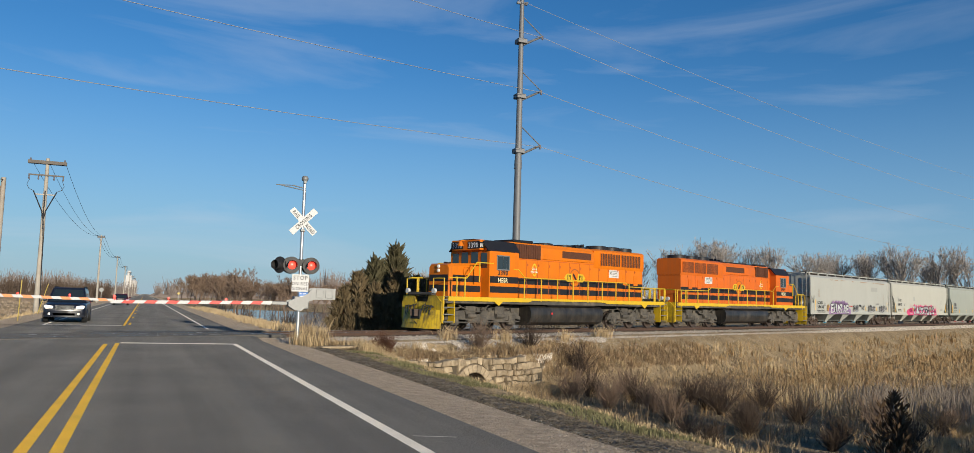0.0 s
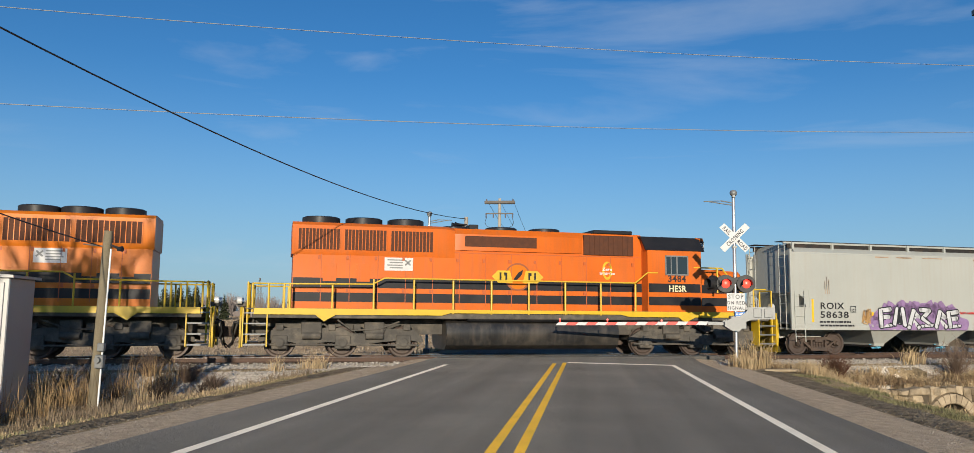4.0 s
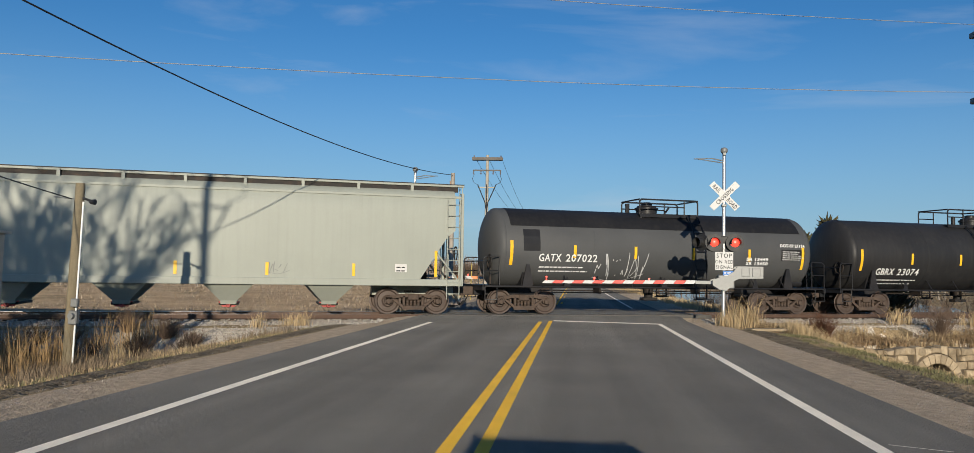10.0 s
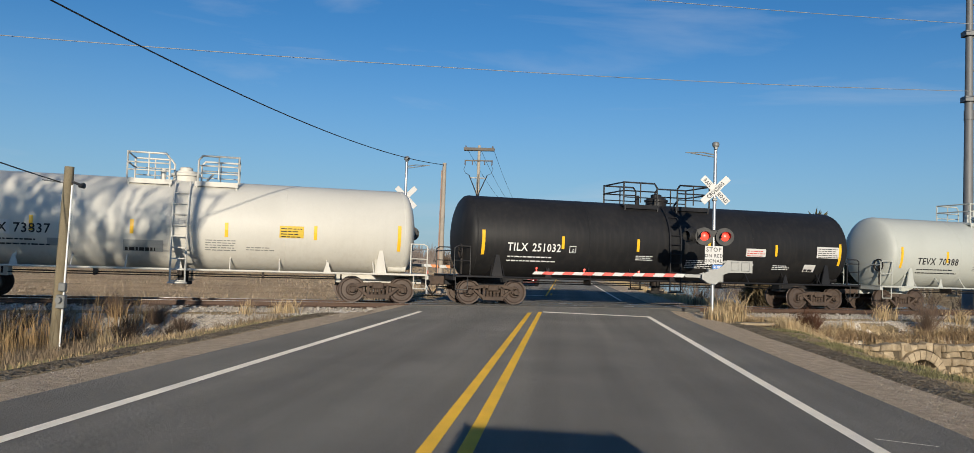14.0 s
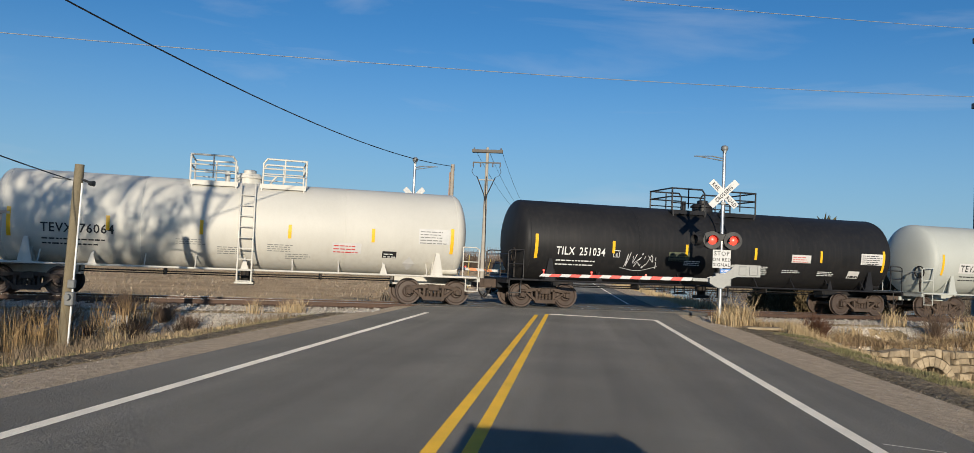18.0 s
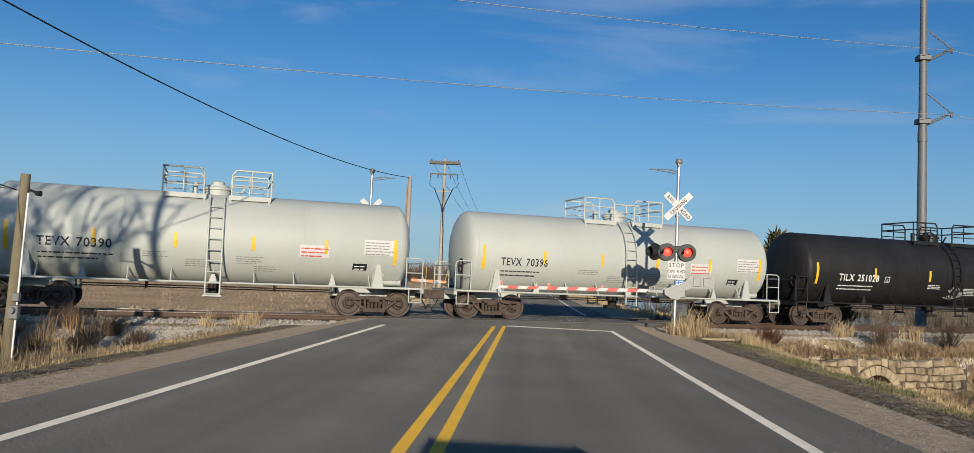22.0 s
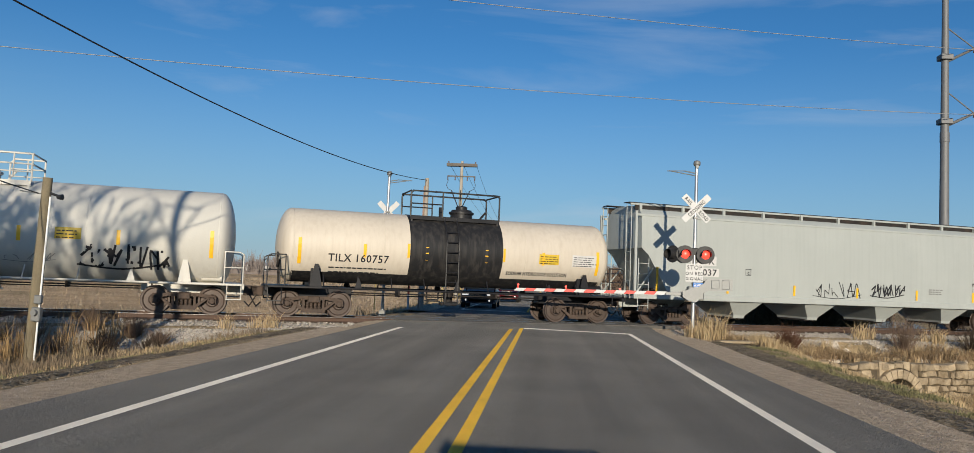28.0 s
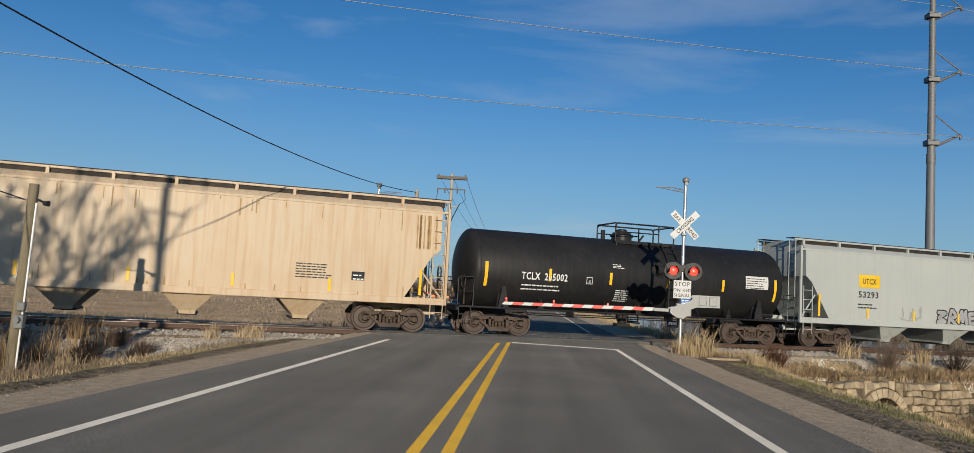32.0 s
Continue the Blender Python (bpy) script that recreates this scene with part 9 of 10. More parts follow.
def fat_stroke(m, pts, w, surf, proud):
    """A brush stroke with round ends."""
    ribbon(m, pts, w, surf, proud)
    for x, z in pts:
        lay(m, [(x + w / 2 * math.cos(k * math.pi / 4), z + w / 2 * math.sin(k * math.pi / 4)) for k in range(8)], surf, proud)


def fat_word(o, surf, word, x0, x1, z0, z1, fill, outline, w, edge=0.05, seed=0, round_=True):
    """Outlined fat letters side by side, each a little before the last."""
    r = random.Random(seed)
    step = (x1 - x0) / len(word)
    for k, ch in enumerate(word):
        out, inn = M(), M()
        a, h0, h1 = x0 + step * k, z0 + r.uniform(-0.04, 0.04), z1 + r.uniform(-0.08, 0.04)
        lean = r.uniform(-0.06, 0.06)
        for st in STROKES[ch]:
            pts = [(a + step * (0.1 + 0.84 * px) + lean * pz, h0 + w / 2 + (h1 - h0 - w) * pz) for px, pz in st]
            pts = curve_through(pts, 3) if round_ and len(pts) > 3 else pts
            fat_stroke(out, pts, w + 2 * edge, surf, 0.012 + 0.003 * (k % 2))
            fat_stroke(inn, pts, w, surf, 0.013 + 0.003 * (k % 2) + 0.001)
        part("graffiti_outline", out, outline, o, flat=True, kind="stuff")
        part("graffiti_letter", inn, fill, o, flat=True, kind="stuff")


def blob(cx, cz, rx, rz, r, n=22, wob=0.12, sq=2.6):
    pts = []
    ph = r.uniform(0, 6.28)
    for k in range(n):
        a = 2 * math.pi * k / n
        c, s = math.cos(a), math.sin(a)
        f = (abs(c) ** sq + abs(s) ** sq) ** (-1 / sq) * (1 + wob * math.sin(3 * a + ph) + wob * 0.6 * math.sin(5 * a + 2 * ph))
        pts.append((cx + rx * c * f, cz + rz * s * f))
    return pts


def lay(m, pts, surf, proud, lo=None):
    cx, cz = sum(p[0] for p in pts) / len(pts), sum(p[1] for p in pts) / len(pts)
    q = [(cx, cz)] + pts
    if lo:
        q = [(x, max(lo, z)) for x, z in q]
    n = len(pts)
    m.poly([(x, surf(z) - proud, z) for x, z in q], [(0, 1 + k, 1 + (k + 1) % n) for k in range(n)])


def box_c(o, surf, x, z, ink):
    m = M()
    for a0, a1, b0, b1 in ((0, 0.26, 0, 0.02), (0, 0.26, 0.24, 0.26), (0, 0.02, 0, 0.26), (0.24, 0.26, 0, 0.26)):
        patch(m, x + a0, x + a1, z + b0, z + b1, surf, 0.009)
    p = part("stencil_box", m, ink, o, flat=True)
    fit_text(p, surf, "C", x + 0.09, x + 0.18, z + 0.04, 0.10, ink)


# hoppers
o, side = HOP3
f = lambda z: (-1.585 if z < 4.0 else side(z)) if z > 1.28 else -1.616
fit_text(o, f, "ROIX", -8.28, -7.15, 1.88, 0.27, BLACK_INK)
fit_text(o, f, "58638", -8.30, -6.95, 1.52, 0.27, BLACK_INK)
bars(2, BLACK_INK, o, -8.35, 1.32, 1.9, f, 0.07, 0.15, 3)
box_c(o, f, -6.85, 1.75, BLACK_INK)
m = M()
ph = random.Random(61)
for k in range(22):
    x = -5.7 + 4.5 * k / 21
    zt = 2.02 + 0.16 * math.sin(math.pi * k / 21) + 0.08 * math.sin(k * 2.1) - 0.45 * smooth(2.5, 0.0, k) - 0.5 * smooth(18, 21, k)
    lay(m, blob(x, 1.03 + (zt - 1.03) / 2, 0.30, (zt - 1.03) / 2 + 0.03, ph, 16, 0.08), f, 0.008, 1.03)
part("graffiti_cloud", m, PURPLE, o, "purple cloud of a graffiti piece", flat=True)
fat_word(o, f, "314243", -5.55, -1.35, 1.10, 1.98, SPRAY_W, BLACK_INK, 0.17, 0.045, 5, False)
scrawl(o, f, -6.3, -5.9, 1.3, 1.9, ORANGE_SPRAY, 5, 12, 0.05)
fit_text(o, f, "NOT HAMMER", -1.3, -0.42, 1.72, 0.09, RED_INK)
for x0, x1, n, sd in ((-0.33, 1.05, 5, 21), (3.4, 5.25, 7, 22), (6.4, 7.9, 6, 23)):
    scrawl(o, f, x0, x1, 1.28, 1.95, BLACK_INK, n, sd, 0.045)
    scrawl(o, f, x0 + 0.05, x1 - 0.05, 1.32, 1.85, SPRAY_G, n, sd + 50, 0.10)
scrawl(o, f, 1.1, 1.7, 1.75, 1.98, BLACK_INK, 4, 24, 0.03)
scrawl(o, f, 1.75, 2.5, 1.45, 1.9, BLACK_INK, 6, 25, 0.025)
fit_text(o, f, "HI MOM", 5.6, 6.4, 1.95, 0.20, BLACK_INK, None, 0.0)
scrawl(o, f, 7.95, 8.6, 1.55, 1.95, BLACK_INK, 4, 26, 0.022)
RUST_STREAK = mat("rust_streak", (0.36, 0.25, 0.165), 0.8, 0, 0.4, 4, 30, 0.1)
r = random.Random(4)
m = M()
for k in range(16):
    x = -8 + 16 * r.random()
    patch(m, x, x + r.uniform(0.3, 1.2), 4.08 - r.uniform(0.02, 0.06), 4.10, f, 0.012)
for x in (-8.05, -7.95, -7.86, 5.9, 7.55, 7.62):
    patch(m, x, x + 0.025, 2.5, 3.2 + r.uniform(-0.2, 0.1), f, 0.010)
part("rust_streaks", m, RUST_STREAK, o, "thin rust runs", flat=True, kind="stuff")
sticker(o, f, 4.3, 6.0, 3.25, 3.65, mat("touched_up_grey", (0.33, 0.33, 0.30), 0.6, 0, 0.05), BLACK_INK, 0, 1, "repainted lighter patch", "paint_patch")

o, side = HOP4
f = lambda z, side=side: side(z) if z > 1.28 else -1.616
fit_text(o, f, "CUBX", -7.57, -6.52, 2.43, 0.27, BLACK_INK)
fit_text(o, f, "68425", -7.58, -6.55, 1.97, 0.27, BLACK_INK)
bars(2, BLACK_INK, o, -7.62, 1.55, 1.15, f, 0.07, 0.15, 4)
box_c(o, f, -5.75, 2.0, BLACK_INK)
sticker(o, f, -7.7, -7.55, 2.65, 2.95, PALE_GREY, BLACK_INK, 0, 1, "grey patch", "paint_patch")
sticker(o, f, -2.75, -2.4, 2.55, 2.95, PALE_GREY, BLACK_INK, 0, 1, "grey patch", "paint_patch")
m = M()
ph = random.Random(6)
for k in range(26):
    x = -4.6 + 9.3 * k / 25
    zt = 2.02 + 0.10 * math.sin(k * 1.3) - 0.5 * smooth(1.4, 0.0, k / 4) - 0.35 * smooth(21, 25, k)
    lay(m, blob(x, 1.0 + (zt - 1.0) / 2, 0.42, (zt - 1.0) / 2 + 0.04, ph, 16, 0.10), f, 0.008, 1.0)
part("graffiti_cloud", m, PINK, o, "pink sprayed flames behind the letters", flat=True)
m = M()
for k in range(40):
    x = -4.8 + 9.8 * ph.random()
    ribbon(m, [(x, 1.75 + ph.uniform(-0.3, 0.2)), (x + ph.uniform(-0.3, 0.3), 2.0 + ph.uniform(-0.1, 0.22))], 0.05, f, 0.011)
part("graffiti_wisps", m, PINK2, o, flat=True)
fat_word(o, f, "JACKSBOO", -3.0, 4.1, 1.06, 1.98, SPRAY_W, BLACK_INK, 0.25, 0.06, 9)
scrawl(o, f, 4.35, 4.8, 1.25, 1.6, BLACK_INK, 4, 31, 0.022)
bars(3, GREY_INK, o, 6.6, 1.7, 1.0, f, 0.04, 0.08, 8)
bars(3, GREY_INK, o, 6.7, 2.55, 0.5, f, 0.05, 0.12, 9)

o, f = HOP5
sticker(o, f, -7.8, -6.98, 2.10, 2.52, mat("dark_grey_patch", (0.12, 0.12, 0.115), 0.6), BLACK_INK, 0, 1, "dark patch under the mark", "paint_patch")
sticker(o, f, -7.9, -6.72, 1.76, 2.10, PALE_GREY, BLACK_INK, 0, 1, "patch under the number", "paint_patch")
fit_text(o, f, "ROIX", -7.75, -7.05, 2.20, 0.25, BLACK_INK)
fit_text(o, f, "58898", -7.83, -6.77, 1.81, 0.25, BLACK_INK)
bars(2, BLACK_INK, o, -7.85, 1.55, 1.1, f, 0.06, 0.15, 5)
box_c(o, f, -6.45, 1.85, GREY_INK)
bars(2, GREY_INK, o, -6.2, 1.12, 1.2, f, 0.04, 0.07, 9)
bars(2, GREY_INK, o, -1.0, 1.12, 1.0, f, 0.04, 0.07, 10)
scrawl(o, f, 2.9, 3.6, 1.4, 1.8, GREY_INK, 4, 32, 0.015)
sticker(o, f, 7.2, 7.62, 1.5, 1.78, WHITE_STICKER, BLACK_INK, 2, 11)

# tank cars
T = {k: v for k, v in TANKS.items()}
o, f = T[6]
marks(o, f, "GATX", "207022", -5.14, -2.81, 1.98, 0.28, WHITE_INK, None, 1, 0.38)
scrawl(o, f, -2.8, -0.8, 1.30, 2.35, SPRAY_W, 7, 41, 0.025, "thin white graffiti tag")
sticker(o, f, -5.75, -5.1, 2.35, 3.15, BLACK_P, BLACK_INK, 0, 1, "glossy black patch", "paint_patch")
fit_text(o, f, "DOT-SP 21134", 5.15, 6.3, 2.72, 0.12, WHITE_INK)
sticker(o, f, 5.2, 6.3, 2.18, 2.62, T_BLACK, WHITE_INK, 5, 3)
fit_text(o, f, "SR 13449", 3.6, 4.6, 2.15, 0.12, WHITE_INK)
fit_text(o, f, "SR 13450", 3.6, 4.6, 1.98, 0.12, WHITE_INK)
o, f = T[7]
marks(o, f, "GBRX", "23074", -5.60, -3.40, 1.67, 0.28, WHITE_INK, None, 2, 0.42)
sticker(o, f, -0.15, 0.81, 1.5, 1.77, YELLOW_STICKER, BLACK_INK, 3, 4, "yellow placard")
sticker(o, f, 5.1, 6.2, 2.0, 2.5, WHITE_STICKER, BLACK_INK, 5, 5, "white data panel")
o, f = T[8]
marks(o, f, "DUPX", "73837", -6.0, -3.79, 2.07, 0.30, BLACK_INK, WHITE_STICKER, 3, 0.45)
sticker(o, f, 3.15, 3.95, 2.18, 2.58, YELLOW_STICKER, BLACK_INK, 4, 6, "orange placard")
sticker(o, f, -1.7, -0.5, 1.58, 1.95, PALE_GREY, BLACK_INK, 1, 7, "grey patch", "paint_patch")
sticker(o, f, -3.9, -3.4, 1.68, 1.92, PALE_GREY, BLACK_INK, 0, 7, "grey patch", "paint_patch")
bars(5, GREY_INK, o, 0.8, 2.0, 1.2, f, 0.03, 0.08, 8)
bars(2, GREY_INK, o, 2.1, 1.8, 0.9, f, 0.03, 0.08, 9)
for k, num, x0, x1 in ((9, "251032", -6.81, -4.72), (13, "251034", -6.95, -4.98), (17, "251028", -6.69, -4.50)):
    o, f = T[k]
    marks(o, f, "TILX", num, x0, x1, 2.02, 0.30, WHITE_INK, None, k, 0.38)
    box_c(o, f, x1 + 0.35, 2.0, WHITE_INK)
    sticker(o, f, 3.24, 4.15, 2.10, 2.42, WHITE_STICKER, RED_INK, 3, k, "white and red notice")
    sticker(o, f, 6.6, 7.8, 2.14, 2.60, WHITE_STICKER, BLACK_INK, 5, k + 1, "white data panel")
    sticker(o, f, 6.1, 6.65, 1.55, 1.85, WHITE_STICKER, BLACK_INK, 1, k + 2)
    for x, z, n in ((-1.6, 1.95, 3), (0.6, 1.85, 5), (1.4, 1.85, 5), (2.9, 1.75, 2), (4.6, 1.75, 3)):
        bars(n, WHITE_INK, o, x, z, 0.85, f, 0.03, 0.07, k + int(x * 10))
    m = M()
    lay(m, [(7.05, 1.42), (7.25, 1.62), (7.45, 1.42), (7.25, 1.22)], f, 0.012)
    part("hazard_placard", m, WHITE_STICKER, o, "white diamond placard", flat=True)
o, f = T[13]
scrawl(o, f, -4.2, -2.75, 1.55, 2.2, SPRAY_W, 6, 51, 0.025, "thin white graffiti tag")
sticker(o, f, -2.3, -1.4, 1.95, 2.3, mat("dull_green_patch", (0.09, 0.10, 0.06), 0.6), BLACK_INK, 3, 12)
o, f = T[17]
scrawl(o, f, -0.35, 0.6, 1.4, 1.95, SPRAY_W, 5, 52, 0.03, "white graffiti tag")
scrawl(o, f, 1.65, 2.9, 1.7, 2.2, SPRAY_W, 6, 53, 0.04, "white graffiti tag")
for k, num, x0, x1 in ((10, "70388", -5.25, -3.05), (12, "76064", -6.18, -4.05), (14, "70389", -5.15, -2.99), (15, "70390", -5.23, -3.10), (16, "70396", -5.38, -3.50)):
    o, f = T[k]
    marks(o, f, "TEVX", num, x0, x1, 2.03, 0.29, BLACK_INK, WHITE_STICKER if k in (14, 15) else None, k, 0.44)
    dx = 0.1 if k != 12 else 0.2
    sticker(o, f, 2.65 + dx, 3.65 + dx, 2.0 if k != 12 else 1.72, 2.42 if k != 12 else 2.08, WHITE_STICKER, RED_INK, 3, k, "white and red notice")
    sticker(o, f, 4.95 if k != 12 else 5.85, 6.1 if k != 12 else 6.95, 2.16, 2.70, WHITE_STICKER, GREY_INK, 5, k + 1, "white data panel")
    sticker(o, f, 4.6, 5.1, 1.62, 1.85, BLACK_P, WHITE_INK, 2, k + 2, "small black label")
    for x, z, n in ((-2.2, 1.95, 3), (-0.9, 1.75, 4), (0.7, 1.9, 4), (1.3, 1.6, 3)):
        bars(n, GREY_INK, o, x, z, 0.9, f, 0.025, 0.07, k + int(x * 10))
    m = M()
    lay(m, [(5.35, 1.45), (5.57, 1.70), (5.79, 1.45), (5.57, 1.20)], f, 0.04)
    part("hazard_placard", m, WHITE_STICKER, o, "white diamond placard", flat=True)
o, f = T[14]
art = M()
for pts in ([(2.2, 1.45), (2.35, 2.0), (4.4, 2.05), (4.5, 1.55)],):
    lay(art, pts, f, 0.008)
part("graffiti_ground", art, mat("tan_spray", (0.42, 0.36, 0.22), 0.6, 0, 0.2, 3, 20, 0.0), o, "tan ground of a painted figure", flat=True)
scrawl(o, f, 2.5, 4.2, 1.5, 1.95, BLACK_INK, 5, 61, 0.06)
m = M()
lay(m, [(3.9, 2.15), (4.3, 2.2), (4.75, 2.05), (4.6, 1.75), (4.9, 1.45), (4.4, 1.6), (4.1, 1.3), (4.15, 1.7)], f, 0.013)
part("graffiti_shape", m, SPRAY_RED, o, "red jagged painted shape", flat=True)
m = M()
lay(m, blob(4.85, 1.95, 0.28, 0.32, random.Random(3), 18, 0.12), f, 0.012)
part("graffiti_shape", m, PURPLE, o, "lilac painted cloud", flat=True)
scrawl(o, f, 2.6, 4.0, 2.42, 2.62, BLACK_INK, 6, 62, 0.03)
m = M()
ribbon(m, [(2.25, 1.4), (2.5, 2.45), (3.0, 2.5)], 0.05, f, 0.014)
ribbon(m, [(3.2, 2.55), (4.55, 2.45), (4.4, 2.1)], 0.04, f, 0.014)
part("graffiti_strokes", m, BLACK_INK, o, flat=True)
o, f = T[18]
marks(o, f, "STYX", "72640", -5.85, -4.02, 2.12, 0.28, BLACK_INK, mat("pale_blue_panel", (0.36, 0.44, 0.46), 0.6), 4, 0.45)
sticker(o, f, 2.0, 2.75, 2.22, 2.58, YELLOW_STICKER, BLACK_INK, 3, 7, "yellow placard")
sticker(o, f, 5.6, 6.7, 2.1, 2.6, WHITE_STICKER, BLACK_INK, 5, 8, "white data panel")
sticker(o, f, 4.2, 4.8, 1.55, 1.75, BLACK_P, WHITE_INK, 1, 9, "small black label")
bars(4, GREY_INK, o, 2.0, 1.95, 0.8, f, 0.03, 0.08, 3)
o, f = T[19]
marks(o, f, "STYX", "72901", -5.96, -4.10, 2.28, 0.28, BLACK_INK, None, 5, 0.45)
scrawl(o, f, -4.3, -2.8, 1.6, 2.05, SPRAY_RED, 6, 71, 0.022, "thin red graffiti tag")
scrawl(o, f, -1.7, -0.85, 1.65, 1.92, SPRAY_RED, 5, 72, 0.02, "thin red graffiti tag")
scrawl(o, f, 3.1, 5.7, 1.45, 2.2, BLACK_INK, 9, 73, 0.07, "thick black graffiti tag")
scrawl(o, f, 1.0, 2.4, 1.55, 1.9, GREY_INK, 5, 74, 0.018)
sticker(o, f, 2.4, 3.15, 2.3, 2.66, YELLOW_STICKER, BLACK_INK, 3, 9, "yellow placard")
bars(5, GREY_INK, o, -3.1, 2.0, 1.1, f, 0.03, 0.08, 4)
o, f = T[20]
marks(o, f, "TILX", "160757", -4.63, -2.50, 1.97, 0.27, BLACK_INK, None, 6, 0.38)
fit_text(o, f, "SODIUM HYDROXIDE SOLUTION", 1.95, 4.4, 1.74, 0.13, BLACK_INK)
sticker(o, f, 3.2, 4.0, 2.18, 2.56, YELLOW_STICKER, BLACK_INK, 4, 10, "yellow placard")
sticker(o, f, 4.55, 5.6, 2.14, 2.58, WHITE_STICKER, BLACK_INK, 5, 11, "white data panel")
low_band = M().lathe([(-6.2 + 0.35, 1.316), (6.2 - 0.35, 1.316)], "x", (0, 0, 2.52), 48, caps=False)
keep = [fc for fc in low_band.f if max(low_band.v[i][2] for i in fc) < 1.60]
low_band.f = keep
part("black_underside", low_band, T_BAND, o, "black painted lower shell")
m = M()
patch(m, -1.85, -1.76, 2.2, 2.7, f, 0.016, 2)
patch(m, 1.76, 1.85, 2.2, 2.7, f, 0.016, 2)
part("reflector_strip", m, YELLOW_REF, o, flat=True)
o, f = T[23]
marks(o, f, "TCLX", "205002", -4.97, -3.10, 2.15, 0.27, WHITE_INK, None, 7, 0.4)
box_c(o, f, -2.3, 2.1, WHITE_INK)
sticker(o, f, 4.9, 6.0, 2.3, 2.82, WHITE_STICKER, BLACK_INK, 5, 12, "white data panel")
bars(3, WHITE_INK, o, -1.2, 2.9, 0.5, f, 0.025, 0.06, 4)
bars(6, WHITE_INK, o, -1.0, 1.9, 0.6, f, 0.03, 0.08, 5)

o, f = HOP21
sticker(o, f, -8.15, -6.98, 2.42, 2.80, WHITE_STICKER, BLACK_INK, 0, 1, "white panel under the mark", "marking_panel")
sticker(o, f, -8.15, -6.85, 1.98, 2.32, WHITE_STICKER, BLACK_INK, 0, 1, "white panel under the number", "marking_panel")
fit_text(o, f, "DUPX", -8.05, -7.08, 2.48, 0.26, BLACK_INK)
fit_text(o, f, "22037", -8.05, -6.95, 2.03, 0.26, BLACK_INK)
bars(2, BLACK_INK, o, -8.1, 1.65, 1.9, f, 0.06, 0.14, 6)
box_c(o, f, -5.6, 2.1, BLACK_INK)
fit_text(o, f, "PLASTIC GRANULES", 6.40, 7.75, 2.06, 0.13, BLACK_INK)
scrawl(o, f, -2.2, 0.2, 1.32, 2.02, BLACK_INK, 6, 81, 0.03)
scrawl(o, f, 0.75, 2.5, 1.42, 1.98, BLACK_INK, 7, 82, 0.05)
scrawl(o, f, 0.3, 1.9, 1.05, 1.22, BLACK_INK, 8, 83, 0.03)
scrawl(o, f, 3.2, 4.8, 1.05, 1.22, BLACK_INK, 8, 84, 0.03)
sticker(o, f, 7.95, 8.35, 1.5, 1.75, WHITE_STICKER, BLACK_INK, 2, 13)
bars(3, GREY_INK, o, 3.9, 1.8, 0.8, f, 0.05, 0.09, 6)
bars(3, GREY_INK, o, 6.4, 1.9, 1.0, f, 0.03, 0.08, 7)
o, f = HOP22
sticker(o, f, -8.05, -6.80, 2.42, 2.84, WHITE_STICKER, BLACK_INK, 0, 1, "white panel under the mark", "marking_panel")
fit_text(o, f, "DUPX", -7.95, -6.92, 2.49, 0.27, BLACK_INK)
fit_text(o, f, "68678", -8.02, -6.90, 2.02, 0.27, BLACK_INK)
bars(2, BLACK_INK, o, -8.0, 1.65, 1.0, f, 0.06, 0.14, 7)
box_c(o, f, -6.2, 2.25, BLACK_INK)
bars(6, BLACK_INK, o, 5.2, 2.2, 1.3, f, 0.04, 0.09, 8)
sticker(o, f, 7.1, 7.55, 1.75, 2.05, BLACK_P, WHITE_INK, 2, 14)
r = random.Random(19)
m = M()
for k in range(24):
    x = -10.2 + 20.4 * r.random()
    z1 = 4.3 - 0.05 * r.random()
    patch(m, x, x + r.uniform(0.02, 0.05), z1 - r.uniform(0.1, 0.7), z1, f, 0.010, 2)
for k in range(24):
    x = -9.8 + 19.6 * r.random()
    patch(m, x, x + r.uniform(0.02, 0.06), 1.24, 1.24 + r.uniform(0.1, 0.5), f, 0.010)
for sx in (-1, 1):
    for k in range(8):
        x = sx * (9.3 + 0.9 * r.random())
        patch(m, x, x + r.uniform(0.03, 0.12), 3.0, 4.2, f, 0.010, 2)
part("rust_streaks", m, mat("faint_rust_run", (0.38, 0.25, 0.12), 0.8, 0, 0.3, 4, 30, 0.1), o, "rust runs from roof and sill", flat=True, kind="stuff")
o, f = HOP24
sticker(o, f, -5.65, -4.50, 2.66, 3.22, mat("yellow_panel", (0.72, 0.45, 0.02), 0.5), BLACK_INK, 0, 1, "yellow panel with dark lettering", "marking_panel")
fit_text(o, f, "UTCX", -5.45, -4.70, 2.82, 0.24, BLACK_INK)
fit_text(o, f, "53293", -5.67, -4.59, 2.23, 0.27, BLACK_INK)
bars(2, BLACK_INK, o, -5.7, 1.9, 1.0, f, 0.06, 0.14, 8)
scrawl(o, f, -3.3, -2.2, 1.35, 2.0, PALE_GREY, 4, 91, 0.06)
fat_word(o, f, "2413", -1.3, 1.2, 1.2, 1.95, SPRAY_G, BLACK_INK, 0.16, 0.05, 15)


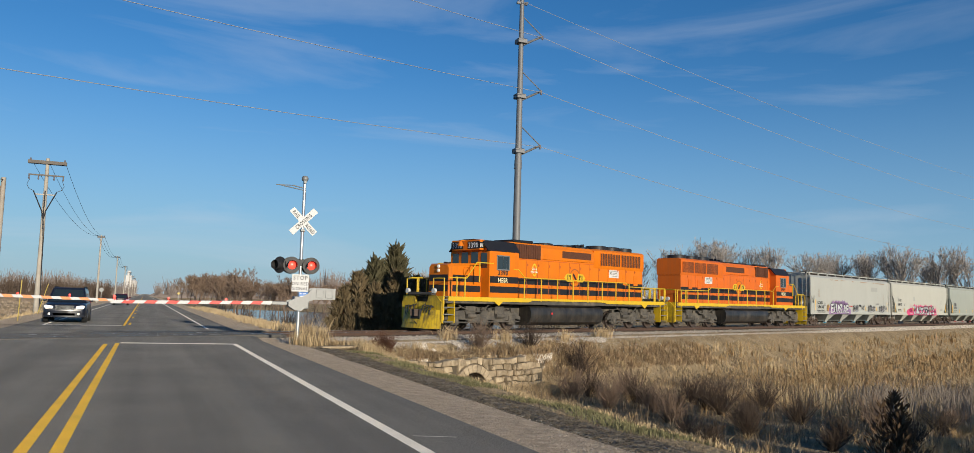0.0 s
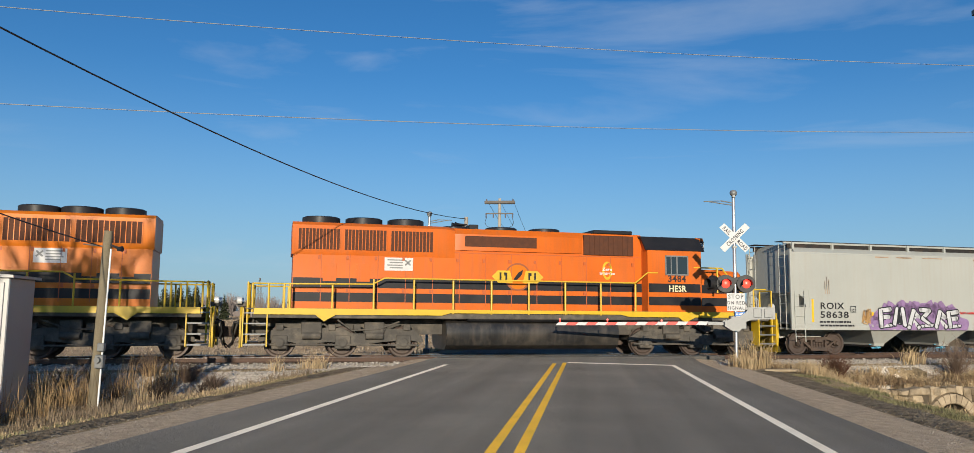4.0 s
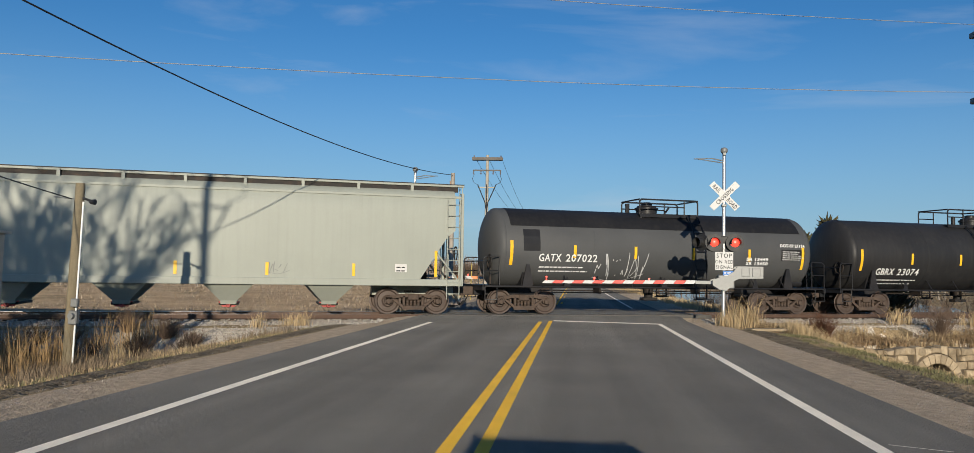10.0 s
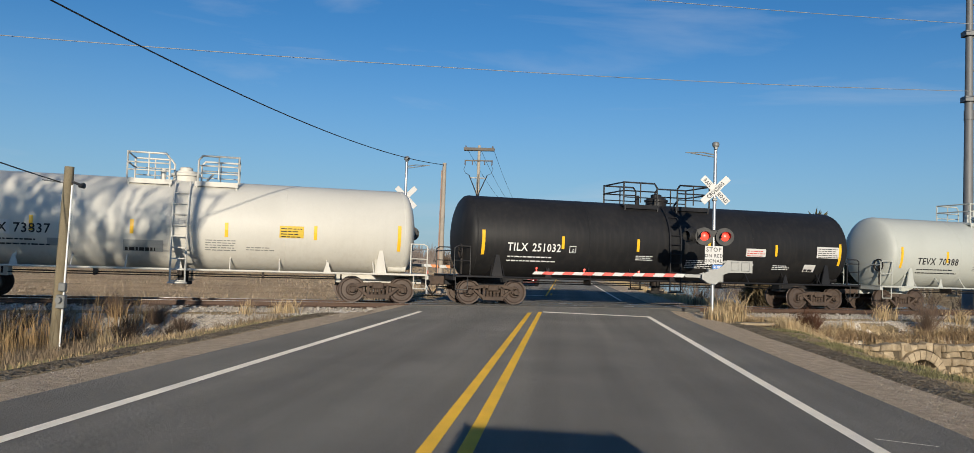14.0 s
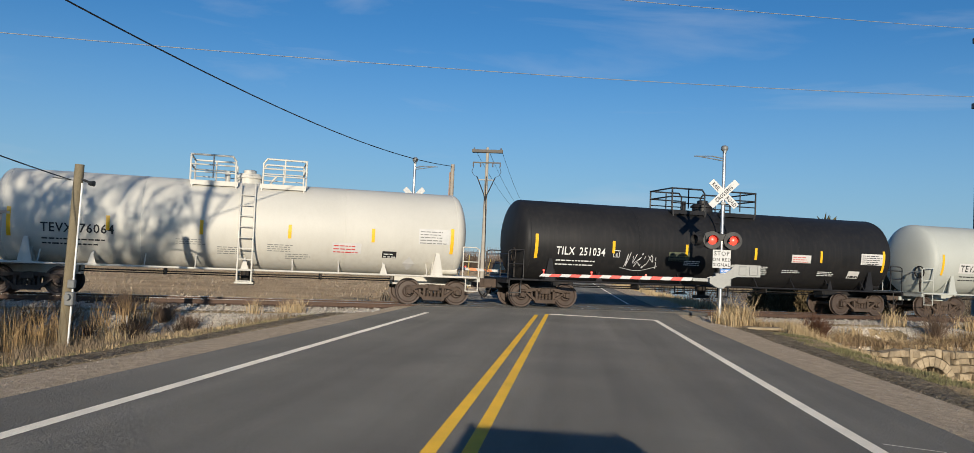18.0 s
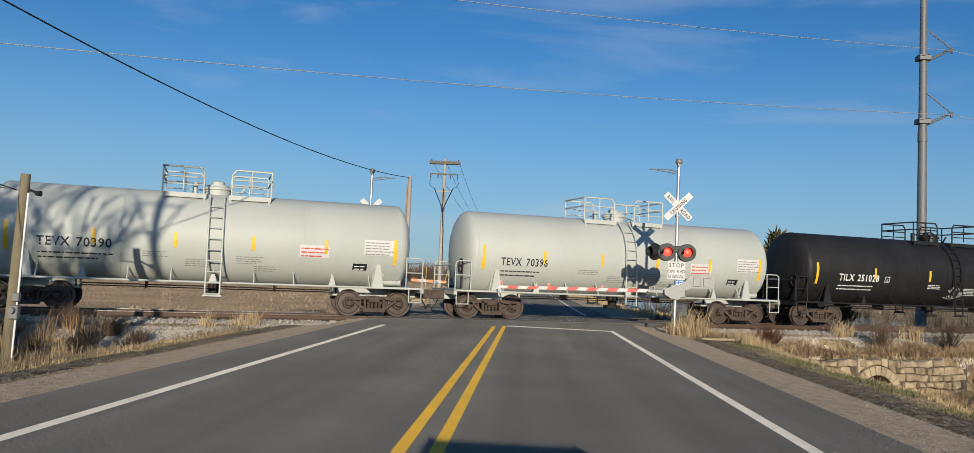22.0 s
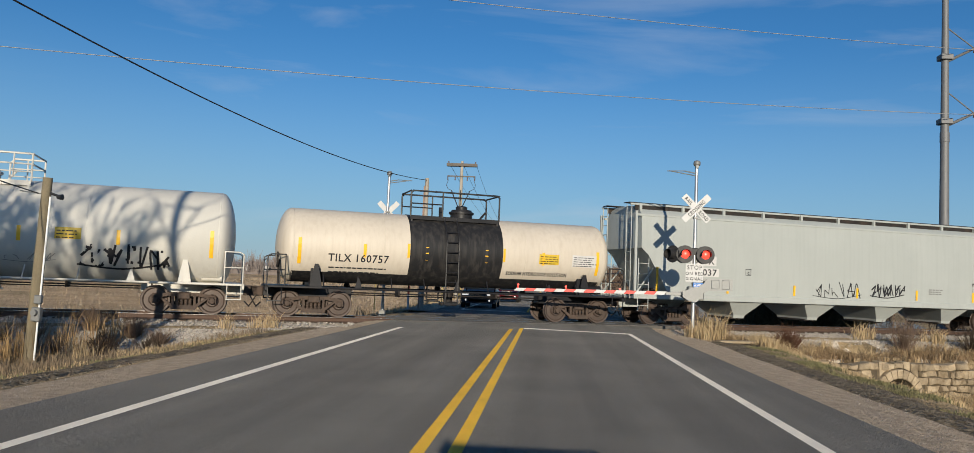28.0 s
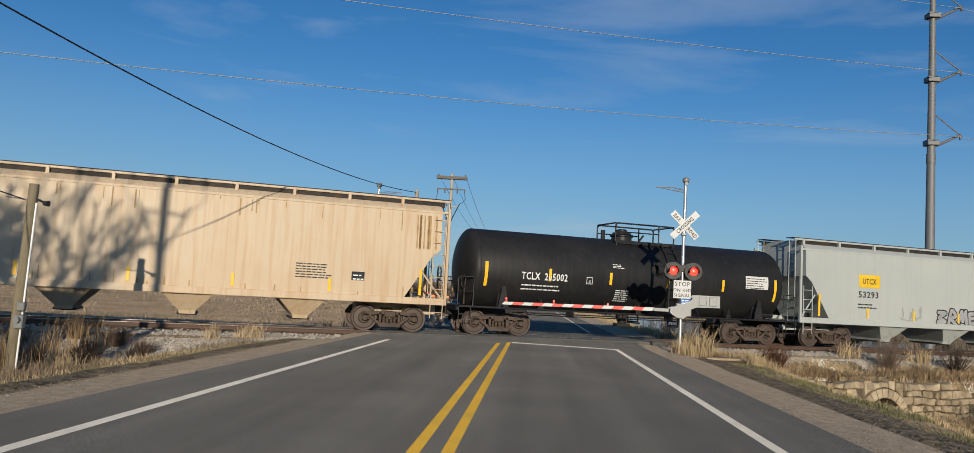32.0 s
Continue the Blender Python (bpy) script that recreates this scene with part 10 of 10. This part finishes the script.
# locomotives
def engine_marks(o, number, emblem_x, zero_x, notice_x, flip):
    """Marks on both flanks; local -y is one side, +y the other."""
    for s in (-1, 1):
        hood = lambda z: -0.92
        cabs = lambda z: -1.47
        def put_text(string, size, ink, x0, width, z, surf, bold=0.008):
            me = text_mesh(string, size, ink, 1.08, 1.0, bold)
            xs = [v.co.x for v in me.vertices]
            a, b = min(xs), max(xs)
            for v in me.vertices:
                q = (v.co.x - a) / (b - a) * width
                h = z + v.co.y
                v.co = (x0 + q, surf(h) - 0.012, h) if s < 0 else (x0 + width - q, -surf(h) + 0.012, h)
            part("lettering", me, None, o)

        put_text(number, 0.25, BLACK_INK, -6.07, 0.74, 2.73, cabs)
        put_text("HESR", 0.23, mat("cream_lettering", (0.75, 0.68, 0.42), 0.6, 0, 0.05), -6.07, 0.72, 2.37, lambda z: -1.498)
        sg = -1 if s < 0 else 1
        y = lambda pr: sg * (0.92 + pr)
        # round emblem with two yellow wings: plain shapes
        ring = M().lathe([(0.0, 0.50), (0.001, 0.44)], "y", (emblem_x, y(0.010), 2.82), 32, caps=False)
        part("emblem_ring", ring, mat("brown_emblem_line", (0.30, 0.08, 0.02), 0.6), o, flat=True)
        disc = M().lathe([(0.0, 0.44), (0.001, 0.02)], "y", (emblem_x, y(0.009), 2.82), 32, caps=False)
        part("emblem_disc", disc, ORANGE, o, flat=True)
        wing = M()
        for d in (-1, 1):
            q = [(emblem_x + d * a, z) for a, z in ((0.18, 2.60), (0.75, 2.60), (0.98, 2.82), (0.75, 3.04), (0.30, 3.04))]
            wing.poly([(a, y(0.014), z) for a, z in q], [(0, 1, 2, 3, 4)])
        part("emblem_wing", wing, YELLOW_P, o, "yellow wing panels of the emblem", flat=True)
        bl = M()
        for d in (-1, 1):
            for a0, a1, z0, z1 in ((0.40, 0.47, 2.67, 2.97), (0.62, 0.69, 2.67, 2.97), (0.47, 0.52, 2.86, 2.97)):
                bl.poly([(emblem_x + d * a, y(0.018), z) for a, z in ((a0, z0), (a1, z0), (a1, z1), (a0, z1))], [(0, 1, 2, 3)])
        bl.poly([(emblem_x + a, y(0.018), z) for a, z in ((-0.20, 3.08), (-0.02, 2.98), (0.16, 2.74), (0.10, 2.66), (-0.08, 2.82), (-0.16, 2.92))], [(0, 1, 2, 3, 4, 5)])
        part("emblem_figure", bl, BLACK_P, o, "dark leaping figure and bars of the emblem", flat=True)
        zx = zero_x
        oval = M()
        k = 24
        for j in range(k):
            a0, a1 = 2 * math.pi * j / k, 2 * math.pi * (j + 1) / k
            oval.poly([(zx + rx * math.cos(a), y(0.010), 3.12 + rz * math.sin(a)) for rx, rz, a in ((0.20, 0.34, a0), (0.20, 0.34, a1), (0.12, 0.25, a1), (0.12, 0.25, a0))], [(0, 1, 2, 3)])
        part("slogan_oval", oval, YELLOW_P, o, "yellow oval", flat=True)
        put_text("Zero", 0.11, WHITE_INK, zx - 0.2, 0.4, 3.12, hood, 0.003)
        put_text("Injuries", 0.11, WHITE_INK, zx - 0.3, 0.6, 2.97, hood, 0.003)
        nx = notice_x
        part("notice", M().box(nx, nx + 1.0, min(y(0.004), y(0.012)), max(y(0.004), y(0.012)), 2.95, 3.40), WHITE_STICKER, o, "white safety notice", flat=True)
        nb = M()
        for k in range(4):
            nb.box(nx + 0.36, nx + 0.90 - 0.08 * (k % 2), min(y(0.013), y(0.016)), max(y(0.013), y(0.016)), 3.30 - k * 0.09, 3.34 - k * 0.09)
        for d in (-1, 1):
            nb.poly([(nx + 0.18 + d * a, y(0.015), z) for a, z in ((-0.12, 3.30), (-0.08, 3.34), (0.12, 3.16), (0.08, 3.12))], [(0, 1, 2, 3)])
        part("notice_print", nb, GREY_INK, o, flat=True)


engine_marks(l1, "3390", 0.95, -2.62, 4.28, False)
engine_marks(l2, "3484", 0.40, -3.10, 4.25, False)


# ---------------------------------------------------------------- everything that moves
def motions():
    times = [0, 1, 2, 3, 4, 5, 6, 7, 8, 10, 12, 14, 16, 18, 20, 22, 24, 26, 28, 30, 32]
    for car, u in TRAIN:
        turn = 180 if car is l2 else 0
        rows = []
        for t in times:
            p = trk(u - gone(t), 0, RAIL)
            lift = math.degrees(math.atan((grade(u - gone(t) + 6) - grade(u - gone(t) - 6)) / 12))
            rows.append((t, pose(p.x, p.y, p.z, 0, lift if turn else -lift, math.degrees(TA) + turn)))
        walk(car, rows)
    walk(car_b, [(t, pose(-2.9, y, 0.02)) for t, y in ((0, 115), (1, 96), (2, 81), (3, 71), (4, 65.5), (5, 63.5), (6, 63.2), (32, 63.2))])
    walk(own, [(t, pose(0.98, y - 1.86, 0.02, 0, 0, 180)) for t, y in ((0, -1.09), (1, -0.98), (2, -0.85), (4, -0.37), (5, -0.13), (6, 0.06), (7, 0.14), (32, 0.15))])


motions()
